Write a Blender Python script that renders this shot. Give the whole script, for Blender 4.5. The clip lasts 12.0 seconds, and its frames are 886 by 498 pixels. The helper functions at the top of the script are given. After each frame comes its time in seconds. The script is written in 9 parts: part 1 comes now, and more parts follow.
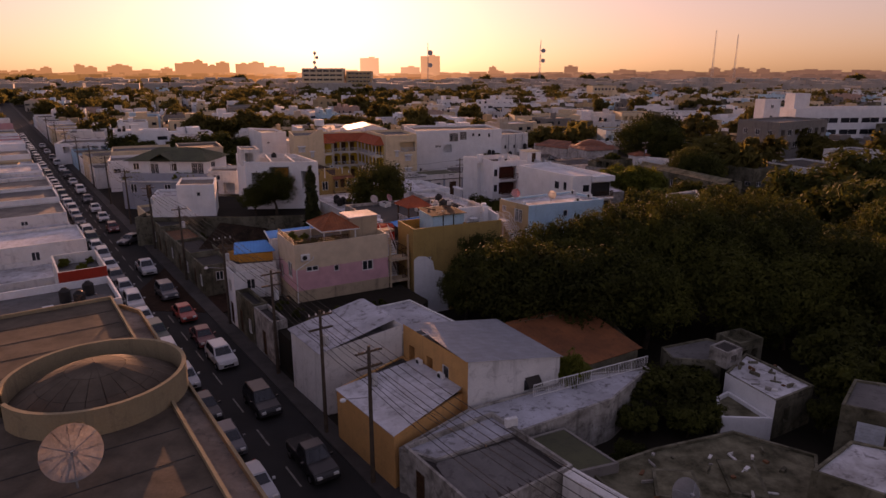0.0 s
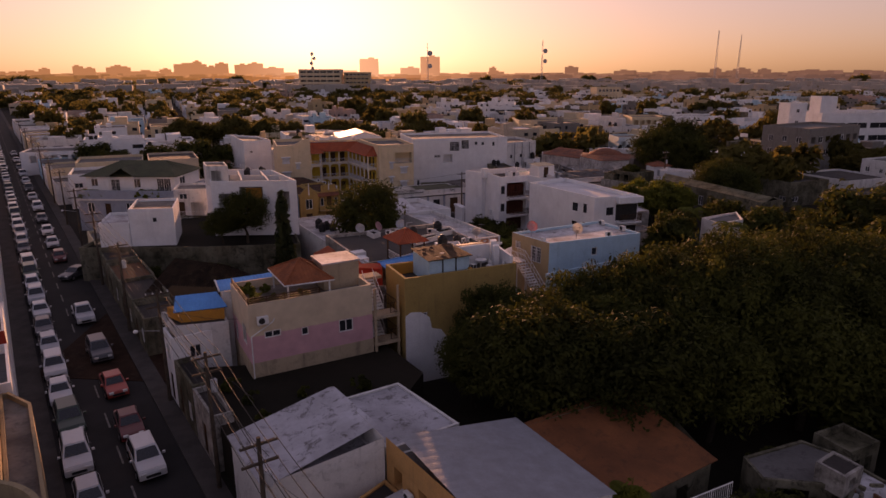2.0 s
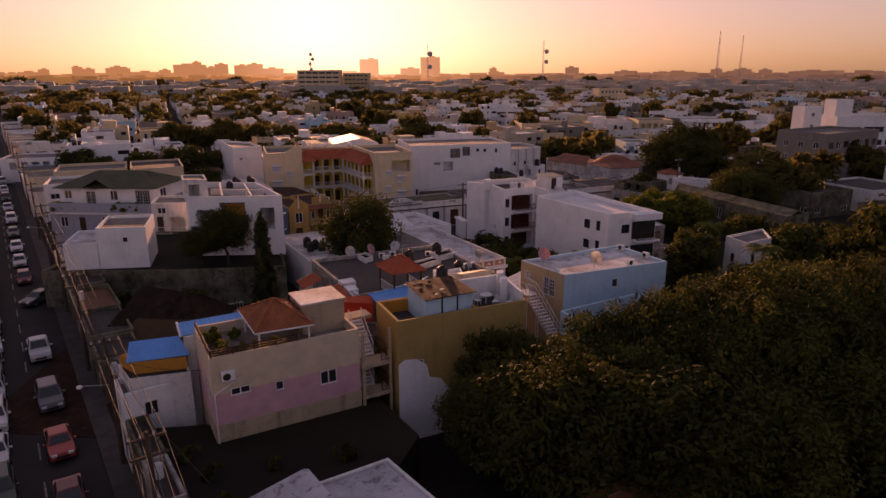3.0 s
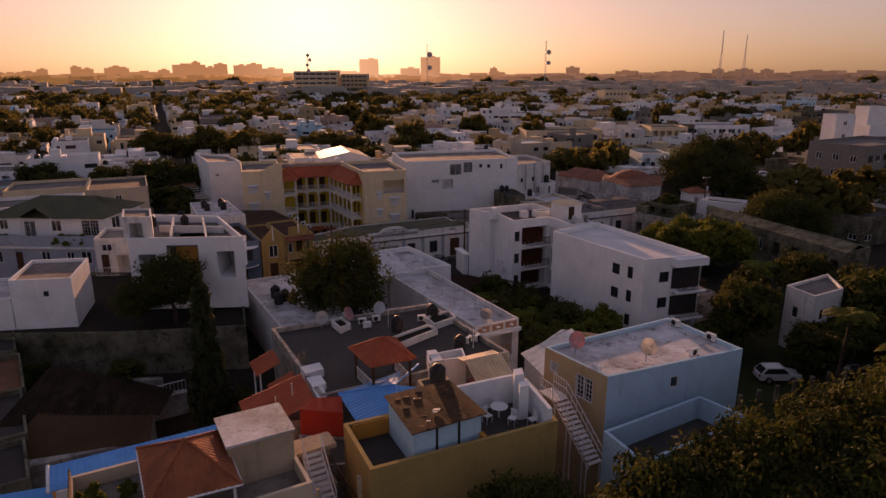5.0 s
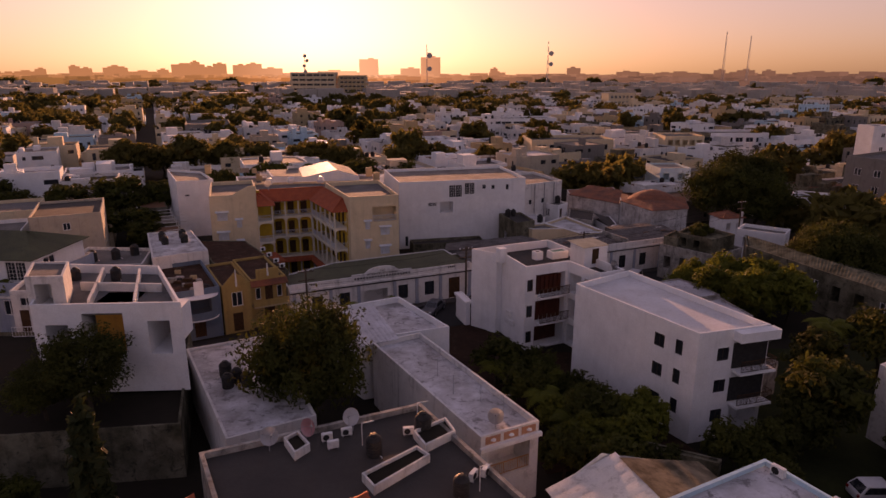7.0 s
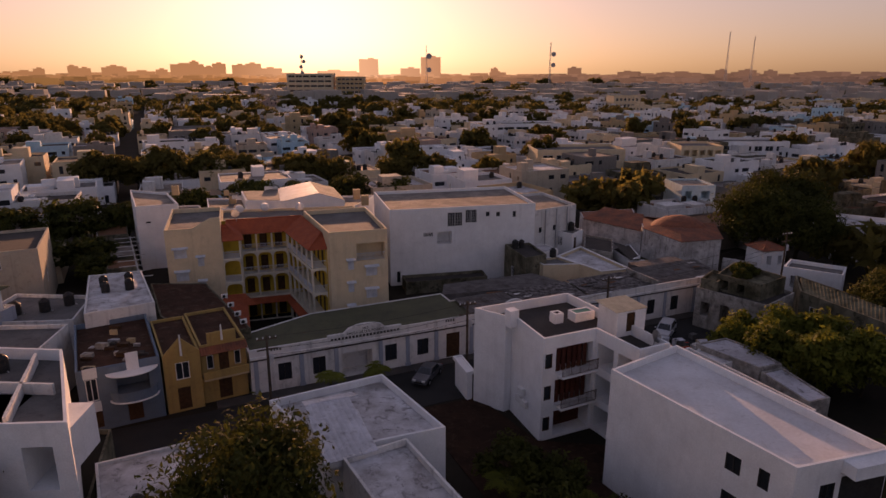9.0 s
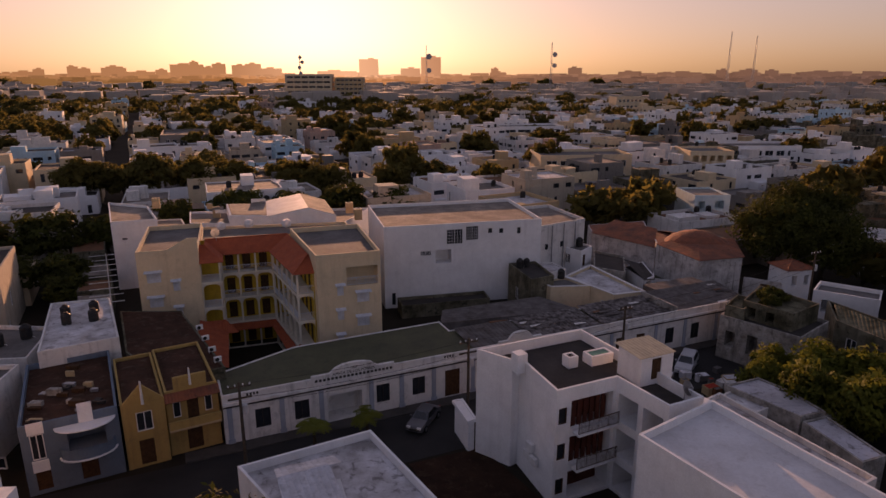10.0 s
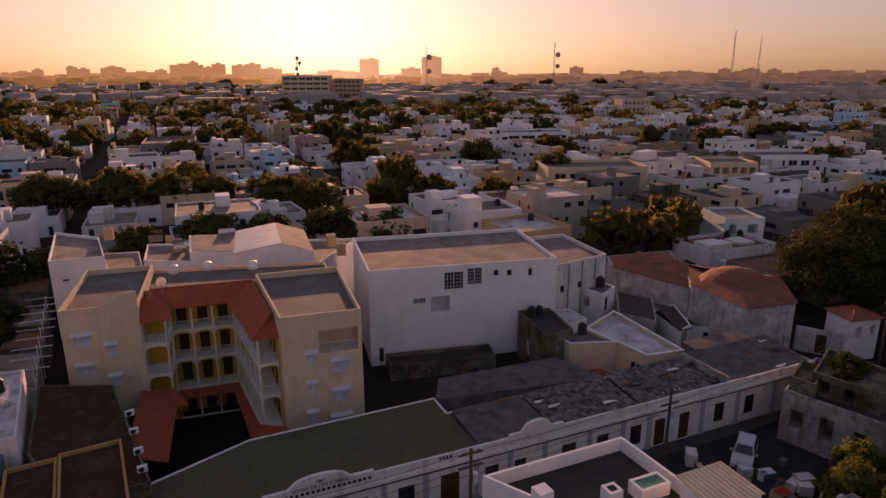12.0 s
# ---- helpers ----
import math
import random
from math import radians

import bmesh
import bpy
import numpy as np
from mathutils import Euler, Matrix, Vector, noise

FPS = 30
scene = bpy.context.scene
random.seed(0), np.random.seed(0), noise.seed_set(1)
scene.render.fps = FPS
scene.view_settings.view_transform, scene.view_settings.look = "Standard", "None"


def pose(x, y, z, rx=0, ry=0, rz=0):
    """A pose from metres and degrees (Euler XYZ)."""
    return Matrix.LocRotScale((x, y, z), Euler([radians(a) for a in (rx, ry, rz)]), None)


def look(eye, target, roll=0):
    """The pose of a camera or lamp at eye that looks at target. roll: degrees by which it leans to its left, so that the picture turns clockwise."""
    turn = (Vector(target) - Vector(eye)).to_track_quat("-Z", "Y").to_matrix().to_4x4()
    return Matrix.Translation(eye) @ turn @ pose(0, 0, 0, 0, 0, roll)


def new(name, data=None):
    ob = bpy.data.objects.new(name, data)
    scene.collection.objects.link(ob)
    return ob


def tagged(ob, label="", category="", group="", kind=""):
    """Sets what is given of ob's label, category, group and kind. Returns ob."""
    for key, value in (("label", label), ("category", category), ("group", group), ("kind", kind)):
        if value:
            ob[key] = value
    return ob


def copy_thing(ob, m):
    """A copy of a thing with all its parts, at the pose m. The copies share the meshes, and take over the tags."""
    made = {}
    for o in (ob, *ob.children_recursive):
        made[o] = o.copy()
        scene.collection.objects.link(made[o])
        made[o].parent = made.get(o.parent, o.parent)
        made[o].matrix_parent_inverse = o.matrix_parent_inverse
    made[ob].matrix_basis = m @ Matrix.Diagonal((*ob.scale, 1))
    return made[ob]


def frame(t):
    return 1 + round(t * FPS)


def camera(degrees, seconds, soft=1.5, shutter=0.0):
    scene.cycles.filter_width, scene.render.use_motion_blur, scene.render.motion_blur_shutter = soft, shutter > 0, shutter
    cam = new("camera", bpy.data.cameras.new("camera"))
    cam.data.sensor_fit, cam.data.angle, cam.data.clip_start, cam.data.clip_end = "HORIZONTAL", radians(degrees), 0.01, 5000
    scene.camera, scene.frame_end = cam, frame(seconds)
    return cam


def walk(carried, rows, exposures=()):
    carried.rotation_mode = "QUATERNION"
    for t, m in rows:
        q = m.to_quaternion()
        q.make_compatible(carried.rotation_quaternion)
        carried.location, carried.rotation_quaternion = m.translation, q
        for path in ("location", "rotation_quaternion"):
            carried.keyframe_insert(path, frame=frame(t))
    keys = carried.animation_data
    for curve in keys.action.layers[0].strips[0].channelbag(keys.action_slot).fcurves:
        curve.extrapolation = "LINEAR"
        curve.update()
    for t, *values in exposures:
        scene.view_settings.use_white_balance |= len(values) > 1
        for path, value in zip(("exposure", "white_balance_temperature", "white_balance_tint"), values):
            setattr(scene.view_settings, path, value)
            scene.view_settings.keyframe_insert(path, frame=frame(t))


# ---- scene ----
cam = camera(69.4, 12.0)
METRES, EYE, TILT, LEAN, TURN = 92.0, 25.6, -15.6, 0.0, 0.0
EXPOSURE = [(0.0, 0.50, 7800, 61), (1.0, 0.42, 7750, 59), (1.6, 0.35, 7750, 58), (2.6, 0.46, 8350, 70), (3.2, 0.38, 8050, 64), (5.0, 0.25, 7650, 55), (6.0, 0.26, 7650, 56), (7.1, 0.42, 8200, 67),
            (8.8, 0.28, 7450, 52), (11.0, 0.27, 7450, 52), (11.6, 0.37, 7650, 60), (12.0, 0.31, 7500, 57)]     # seconds, stops, kelvin, tint
ROWS = [
    (0.0, 0.0, 0.0, 0.0, 0.0, 0.0, 0.0),
    (0.5, 0.0004, 0.0395, 0.0114, 0.01, 0.01, 0.03),
    (1.0, 0.0006, 0.0793, 0.023, 0.02, 0.02, 0.06),
    (1.5, 0.0005, 0.1195, 0.0353, 0.01, 0.03, 0.05),
    (2.0, 0.0005, 0.1589, 0.0482, 0.01, 0.05, 0.06),
    (2.5, 0.0005, 0.1986, 0.0618, 0.02, 0.06, 0.05),
    (3.0, 0.0012, 0.241, 0.0767, 0.03, 0.08, 0.08),
    (5.0, 0.0039, 0.3986, 0.1349, 0.05, 0.06, 0.07),
    (5.5, 0.0045, 0.4382, 0.1495, 0.04, 0.07, 0.03),
    (6.0, 0.0054, 0.4772, 0.1643, 0.03, 0.05, -0.01),
    (6.5, 0.0061, 0.5162, 0.179, 0.04, 0.07, -0.02),
    (7.0, 0.007, 0.5552, 0.1939, 0.04, 0.06, -0.06),
    (9.0, 0.0113, 0.7104, 0.2535, 0.06, 0.03, -0.08),
    (9.5, 0.0126, 0.7487, 0.2682, 0.08, 0.02, -0.06),
    (10.0, 0.0136, 0.7875, 0.2827, 0.1, 0.02, -0.03),
    (10.5, 0.0147, 0.8247, 0.2966, 0.12, 0.02, -0.02),
    (11.0, 0.016, 0.863, 0.3113, 0.15, 0.01, 0.01),
    (11.5, 0.0176, 0.9015, 0.3257, 0.18, -0.0, 0.03),
    (12.0, 0.0186, 0.9397, 0.3404, 0.2, -0.02, 0.05),
]
walk(cam, [(t, pose(0, 0, EYE, TILT, LEAN, TURN) @ pose(METRES * x, METRES * y, METRES * z, 90 + pitch, roll, yaw)) for t, x, y, z, yaw, pitch, roll in ROWS],
     exposures=EXPOSURE)

# ---------------------------------------------------------------- sky, sun, exposure
SUN_AZ, SUN_EL = -11.0, 5.0            # degrees from the +y axis (left is minus), degrees above the horizon
world = bpy.data.worlds.new("evening_sky")
scene.world = world
world.use_nodes = True
wn = world.node_tree
sky = wn.nodes.new("ShaderNodeTexSky")
sky.sky_type = "NISHITA"
sky.sun_disc = False
sky.sun_elevation, sky.sun_rotation = radians(SUN_EL), radians(SUN_AZ)
sky.altitude, sky.air_density, sky.dust_density, sky.ozone_density = 0, 1.0, 1.6, 2.2
pale = wn.nodes.new("ShaderNodeHueSaturation")        # thin high cloud: a paler sky
pale.inputs["Saturation"].default_value = 1.16
veil = wn.nodes.new("ShaderNodeGamma")
veil.inputs[1].default_value = 0.45
wn.links.new(sky.outputs[0], veil.inputs[0])
wn.links.new(veil.outputs[0], pale.inputs["Color"])
glow = wn.nodes.new("ShaderNodeHueSaturation")        # white haze round the sun
glow.inputs["Saturation"].default_value, glow.inputs["Value"].default_value = 0.3, 0.036
wn.links.new(sky.outputs[0], glow.inputs["Color"])
both = wn.nodes.new("ShaderNodeMix")
both.data_type, both.blend_type = "RGBA", "ADD"
both.inputs[0].default_value = 1.0
wn.links.new(pale.outputs[0], both.inputs[6])
wn.links.new(glow.outputs[0], both.inputs[7])
wn.links.new(both.outputs[2], wn.nodes["Background"].inputs[0])
wn.nodes["Background"].inputs[1].default_value = 0.208
sun = new("sun", bpy.data.lights.new("sun", "SUN"))
sun.data.energy, sun.data.angle, sun.data.color = 5.0, radians(0.6), (1.0, 0.62, 0.30)
sun.matrix_world = look((0, 0, 0), (-math.sin(radians(SUN_AZ)) * math.cos(radians(SUN_EL)), -math.cos(radians(SUN_AZ)) * math.cos(radians(SUN_EL)), -math.sin(radians(SUN_EL))))

# ---------------------------------------------------------------- materials
MATS = {}


def material(name, rgb, rgb2=None, rough=0.85, metal=0.0, scale=1.2, fine=14.0, bump=0.15, streaks=0.0, stain=None, amount=0.5, translucent=0.0, vary=0.0, spec=0.12, spots=0.0):
    """A surface with two scales of mottling, optional downward streaks, blotches of a second colour and a change from piece to piece."""
    if name in MATS:
        return MATS[name]
    m = bpy.data.materials.new(name)
    m.use_nodes = True
    nt, L = m.node_tree, m.node_tree.links
    b = nt.nodes["Principled BSDF"]
    b.inputs["Roughness"].default_value, b.inputs["Metallic"].default_value = rough, metal
    b.inputs["Specular IOR Level"].default_value = spec
    geo = nt.nodes.new("ShaderNodeNewGeometry")
    big = nt.nodes.new("ShaderNodeTexNoise")
    big.inputs["Scale"].default_value, big.inputs["Detail"].default_value, big.inputs["Roughness"].default_value = scale, 8, 0.62
    L.new(geo.outputs["Position"], big.inputs["Vector"])
    small = nt.nodes.new("ShaderNodeTexNoise")
    small.inputs["Scale"].default_value, small.inputs["Detail"].default_value = fine, 3
    L.new(geo.outputs["Position"], small.inputs["Vector"])
    ramp = nt.nodes.new("ShaderNodeMapRange")
    ramp.inputs[1].default_value, ramp.inputs[2].default_value = 0.5 - 0.3 * amount, 0.5 + 0.35 * amount
    L.new(big.outputs[0], ramp.inputs[0])
    mix = nt.nodes.new("ShaderNodeMix")
    mix.data_type = "RGBA"
    second = rgb2 or tuple(c * 0.72 for c in rgb)
    mix.inputs[6].default_value, mix.inputs[7].default_value = (*second, 1), (*rgb, 1)
    L.new(ramp.outputs[0], mix.inputs[0])
    col = mix.outputs[2]
    if streaks:
        mapping = nt.nodes.new("ShaderNodeMapping")
        mapping.inputs["Scale"].default_value = (1.6, 1.6, 0.12)
        L.new(geo.outputs["Position"], mapping.inputs[0])
        drip = nt.nodes.new("ShaderNodeTexNoise")
        drip.inputs["Scale"].default_value, drip.inputs["Detail"].default_value = 1.1, 5
        L.new(mapping.outputs[0], drip.inputs["Vector"])
        r2 = nt.nodes.new("ShaderNodeMapRange")
        r2.inputs[1].default_value, r2.inputs[2].default_value, r2.inputs[3].default_value, r2.inputs[4].default_value = 0.56, 0.85, 0.0, streaks
        L.new(drip.outputs[0], r2.inputs[0])
        m2 = nt.nodes.new("ShaderNodeMix")
        m2.data_type = "RGBA"
        L.new(r2.outputs[0], m2.inputs[0])
        L.new(col, m2.inputs[6])
        m2.inputs[7].default_value = (*(stain or (0.06, 0.05, 0.045)), 1)
        col = m2.outputs[2]
    if spots:
        mould = nt.nodes.new("ShaderNodeTexNoise")
        mould.inputs["Scale"].default_value, mould.inputs["Detail"].default_value, mould.inputs["Roughness"].default_value = 1.3, 9, 0.72
        mould.inputs["Distortion"].default_value = 0.6
        L.new(geo.outputs["Position"], mould.inputs["Vector"])
        r3 = nt.nodes.new("ShaderNodeMapRange")
        r3.inputs[1].default_value, r3.inputs[2].default_value, r3.inputs[3].default_value, r3.inputs[4].default_value = 0.53, 0.64, 0.0, spots
        L.new(mould.outputs[0], r3.inputs[0])
        m3 = nt.nodes.new("ShaderNodeMix")
        m3.data_type = "RGBA"
        L.new(r3.outputs[0], m3.inputs[0])
        L.new(col, m3.inputs[6])
        m3.inputs[7].default_value = (*(stain or (0.06, 0.05, 0.045)), 1)
        col = m3.outputs[2]
    hsv = nt.nodes.new("ShaderNodeHueSaturation")
    L.new(col, hsv.inputs["Color"])
    val = nt.nodes.new("ShaderNodeMapRange")
    val.inputs[3].default_value, val.inputs[4].default_value = 0.86, 1.12
    L.new(small.outputs[0], val.inputs[0])
    if vary:
        info = nt.nodes.new("ShaderNodeObjectInfo")
        v2 = nt.nodes.new("ShaderNodeMapRange")
        v2.inputs[3].default_value, v2.inputs[4].default_value = 1 - vary, 1 + vary
        L.new(info.outputs["Random"], v2.inputs[0])
        mul = nt.nodes.new("ShaderNodeMath")
        mul.operation = "MULTIPLY"
        L.new(val.outputs[0], mul.inputs[0])
        L.new(v2.outputs[0], mul.inputs[1])
        L.new(mul.outputs[0], hsv.inputs["Value"])
    else:
        L.new(val.outputs[0], hsv.inputs["Value"])
    L.new(hsv.outputs[0], b.inputs["Base Color"])
    if bump:
        bp = nt.nodes.new("ShaderNodeBump")
        bp.inputs["Strength"].default_value, bp.inputs["Distance"].default_value = bump, 0.05
        L.new(small.outputs[0], bp.inputs["Height"])
        L.new(bp.outputs[0], b.inputs["Normal"])
    if translucent:
        tr = nt.nodes.new("ShaderNodeBsdfTranslucent")
        L.new(hsv.outputs[0], tr.inputs["Color"])
        ms = nt.nodes.new("ShaderNodeMixShader")
        ms.inputs[0].default_value = translucent
        L.new(b.outputs[0], ms.inputs[1])
        L.new(tr.outputs[0], ms.inputs[2])
        L.new(ms.outputs[0], nt.nodes["Material Output"].inputs[0])
    MATS[name] = m
    return m


def plaster(name, rgb, streaks=0.35, vary=0.0):
    return material(name, rgb, tuple(c * 0.8 for c in rgb), 0.9, 0, 0.5, 9.0, 0.12, streaks, None, 0.8, 0, vary, spots=streaks * 0.45)


WHITE = plaster("white_plaster", (0.83, 0.83, 0.84), 0.13)
WHITE2 = plaster("weathered_white_plaster", (0.72, 0.70, 0.68), 0.6)
CREAM = plaster("cream_plaster", (0.70, 0.56, 0.38), 0.25)
TAN = plaster("tan_plaster", (0.52, 0.38, 0.22), 0.3)
PEACH = plaster("peach_plaster", (0.66, 0.34, 0.13), 0.35)
PINK = plaster("pink_plaster", (0.62, 0.33, 0.34), 0.35)
YELLOW = plaster("ochre_plaster", (0.43, 0.28, 0.10), 0.4)
BLUEW = plaster("pale_blue_plaster", (0.42, 0.64, 0.76), 0.25)
GREYBLUE = plaster("grey_blue_plaster", (0.34, 0.38, 0.45), 0.35)
GREYP = plaster("grey_plaster", (0.24, 0.22, 0.20), 0.6)
OLDWALL = material("mossy_old_wall", (0.22, 0.20, 0.145), (0.055, 0.05, 0.03), 0.95, 0, 0.45, 8, 0.4, 0.8, (0.03, 0.028, 0.02), 0.5, spots=0.85)
ORANGEW = plaster("orange_plaster", (0.60, 0.26, 0.05), 0.3)
REDW = plaster("red_painted_plaster", (0.40, 0.045, 0.025), 0.3)
CLEANR = material("fresh_white_roof_coat", (0.70, 0.70, 0.72), (0.50, 0.48, 0.48), 0.8, 0, 0.3, 5, 0.12, 0, (0.32, 0.28, 0.25), 0.8, spots=0.25, spec=0.45)
ROOFW = material("white_coated_roof", (0.66, 0.66, 0.69), (0.26, 0.24, 0.23), 0.8, 0, 0.45, 5, 0.2, 0, (0.10, 0.09, 0.085), 0.6, spots=0.75, spec=0.45)
ROOFG = material("grey_concrete_roof", (0.17, 0.16, 0.155), (0.075, 0.07, 0.066), 0.9, 0, 0.4, 6, 0.25, 0, (0.05, 0.045, 0.04), 0.8, spots=0.6, spec=0.45)
ROOFD = material("dark_tarred_roof", (0.055, 0.045, 0.04), (0.02, 0.017, 0.015), 0.9, 0, 0.5, 6, 0.3, 0, None, 0.8, spec=0.45)
ROOFT = material("weathered_tan_roof", (0.30, 0.25, 0.21), (0.10, 0.082, 0.068), 0.9, 0, 0.35, 6, 0.25, 0, None, 0.6, spots=0.6, spec=0.45)
ROOFO = material("olive_painted_roof", (0.085, 0.09, 0.042), (0.045, 0.047, 0.025), 0.85, 0, 0.4, 6, 0.2, 0, (0.03, 0.028, 0.02), 0.8, spots=0.4, spec=0.45)
TINW = material("white_painted_tin", (0.66, 0.67, 0.72), (0.36, 0.36, 0.38), 0.6, 0.1, 0.6, 7, 0.1, 0.7, (0.09, 0.08, 0.075), 0.7, spots=0.4, spec=0.45)
TINB = material("blue_painted_tin", (0.05, 0.36, 0.78), (0.035, 0.25, 0.60), 0.5, 0.1, 0.7, 7, 0.1, 0, None, 0.8, spec=0.45)
TINR = material("rusty_tin", (0.22, 0.085, 0.035), (0.10, 0.045, 0.02), 0.85, 0.1, 0.6, 9, 0.2, 0, None, 0.6, spec=0.45)
TILE = material("red_clay_tile", (0.46, 0.10, 0.035), (0.30, 0.06, 0.025), 0.85, 0, 1.2, 9, 0.2, 0, None, 0.7, spec=0.45)
TILED = material("weathered_brick_red_roof", (0.33, 0.095, 0.04), (0.12, 0.045, 0.03), 0.9, 0, 0.5, 9, 0.3, 0, (0.07, 0.035, 0.02), 0.6, spots=0.7, spec=0.45)
DIRTYW = material("mould_stained_white_plaster", (0.50, 0.47, 0.43), (0.13, 0.115, 0.10), 0.92, 0, 0.9, 9, 0.2, 0.8, (0.05, 0.045, 0.04), 0.7, spots=0.6)
TERRACE = material("dark_terrace_screed", (0.060, 0.052, 0.046), (0.034, 0.029, 0.026), 0.9, 0, 0.3, 6, 0.2, 0, None, 0.8, spec=0.45)
SCORCH = material("corroded_brown_sheet", (0.11, 0.052, 0.022), (0.028, 0.016, 0.010), 0.8, 0.1, 0.8, 6, 0.3, 0, None, 0.7)
CHURCHW = material("rain_streaked_white_wall", (0.66, 0.64, 0.63), (0.30, 0.28, 0.27), 0.92, 0, 0.5, 8, 0.2, 0.95, (0.07, 0.06, 0.055), 0.6, spots=0.5)
ASPHALT = material("asphalt", (0.040, 0.038, 0.037), (0.024, 0.023, 0.022), 0.85, 0, 0.3, 12, 0.2, 0, None, 0.8)
PAVING = material("concrete_pavement", (0.095, 0.085, 0.078), (0.05, 0.045, 0.042), 0.9, 0, 0.6, 9, 0.2, 0, None, 0.7)
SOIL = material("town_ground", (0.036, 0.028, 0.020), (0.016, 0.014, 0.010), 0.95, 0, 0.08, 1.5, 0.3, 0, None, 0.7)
LINEM = material("road_line_paint", (0.30, 0.28, 0.26), (0.12, 0.11, 0.10), 0.8, 0, 3, 20, 0.05)
WOOD = material("dark_stained_wood", (0.09, 0.045, 0.022), (0.05, 0.025, 0.014), 0.7, 0, 3, 20, 0.1)
POLEM = material("weathered_pole_wood", (0.10, 0.075, 0.055), (0.06, 0.045, 0.035), 0.9, 0, 2, 15, 0.2)
CABLE = material("weathered_cable", (0.075, 0.066, 0.058), None, 0.8)
METAL = material("galvanised_metal", (0.42, 0.42, 0.43), (0.28, 0.28, 0.29), 0.5, 0.6, 3, 15, 0.05)
WHITEM = material("white_enamel", (0.75, 0.74, 0.73), (0.6, 0.59, 0.58), 0.5, 0, 3, 15, 0.03)
BLACKP = material("black_plastic_tank", (0.022, 0.021, 0.021), (0.04, 0.038, 0.036), 0.55, 0, 3, 15, 0.05)
GLASS = material("dark_window_glass", (0.03, 0.033, 0.04), (0.02, 0.022, 0.026), 0.08, 0, 0.6, 3, 0.0, spec=0.6)
SHUTTER = material("pale_shutter", (0.62, 0.66, 0.72), (0.45, 0.48, 0.52), 0.6, 0, 2, 15, 0.05)
LEAF = material("tree_leaf", (0.095, 0.100, 0.019), (0.024, 0.028, 0.008), 0.8, 0, 0.35, 3, 0.0, 0, None, 0.8, 0.35, 0.25)
# paler leaf for distant trees: backlit gold and haze put into the colour
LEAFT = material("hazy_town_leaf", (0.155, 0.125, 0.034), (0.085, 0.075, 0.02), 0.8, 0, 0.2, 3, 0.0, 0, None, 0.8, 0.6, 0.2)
LEAFY = material("sunny_leaf", (0.17, 0.18, 0.025), (0.075, 0.085, 0.015), 0.75, 0, 0.5, 3, 0.0, 0, None, 0.8, 0.4, 0.2)
LEAFD = material("cypress_leaf", (0.035, 0.045, 0.015), (0.02, 0.026, 0.01), 0.7, 0, 0.5, 3, 0.0, 0, None, 0.8, 0.25, 0.2)
BARK = material("bark", (0.07, 0.052, 0.038), (0.04, 0.03, 0.022), 0.95, 0, 2, 15, 0.3)
TYRE = material("tyre_rubber", (0.02, 0.02, 0.02), None, 0.9)
RIMM = material("alloy_rim", (0.4, 0.4, 0.42), None, 0.35, 0.8)
CARGLASS = material("car_glass", (0.02, 0.022, 0.026), None, 0.05, 0, 2, 9, 0, spec=0.7)
LAMPW = material("headlight_lens", (0.7, 0.7, 0.68), None, 0.15)
LAMPR = material("tail_light_lens", (0.35, 0.02, 0.015), None, 0.2)

# ---------------------------------------------------------------- mesh helpers


def box(bm, x0, x1, y0, y1, z0, z1, m=None):
    co = [(x0, y0, z0), (x1, y0, z0), (x1, y1, z0), (x0, y1, z0), (x0, y0, z1), (x1, y0, z1), (x1, y1, z1), (x0, y1, z1)]
    vs = [bm.verts.new(m @ Vector(c) if m else c) for c in co]
    for f in ((3, 2, 1, 0), (4, 5, 6, 7), (0, 1, 5, 4), (1, 2, 6, 5), (2, 3, 7, 6), (3, 0, 4, 7)):
        bm.faces.new([vs[i] for i in f])
    return vs


def quad(bm, *co):
    return bm.faces.new([bm.verts.new(c) for c in co])


def prism(bm, poly, z0, z1):
    n = len(poly)
    lo = [bm.verts.new((x, y, z0)) for x, y in poly]
    hi = [bm.verts.new((x, y, z1)) for x, y in poly]
    bm.faces.new(hi)
    bm.faces.new(lo[::-1])
    for i in range(n):
        j = (i + 1) % n
        bm.faces.new((lo[i], lo[j], hi[j], hi[i]))


def tube(bm, a, b, r0, r1=None, n=8, caps=True):
    a, b = Vector(a), Vector(b)
    r1 = r0 if r1 is None else r1
    q = (b - a).to_track_quat("Z", "Y")
    ring = lambda c, r: [bm.verts.new(c + q @ Vector((r * math.cos(2 * math.pi * i / n), r * math.sin(2 * math.pi * i / n), 0))) for i in range(n)]
    p, s = ring(a, r0), ring(b, r1)
    for i in range(n):
        bm.faces.new((p[i], p[(i + 1) % n], s[(i + 1) % n], s[i]))
    if caps:
        bm.faces.new(p[::-1])
        bm.faces.new(s)


def lathe(bm, profile, n=12, centre=(0, 0, 0)):
    rings = []
    for r, z in profile:
        rings.append([bm.verts.new((centre[0] + r * math.cos(2 * math.pi * i / n), centre[1] + r * math.sin(2 * math.pi * i / n), centre[2] + z)) for i in range(n)])
    for a, b in zip(rings, rings[1:]):
        for i in range(n):
            bm.faces.new((a[i], a[(i + 1) % n], b[(i + 1) % n], b[i]))
    bm.faces.new(rings[0][::-1])
    bm.faces.new(rings[-1])


def mesh_of(name, bm, *mats):
    me = bpy.data.meshes.new(name)
    bm.to_mesh(me)
    bm.free()
    for m in mats:
        me.materials.append(m)
    return me


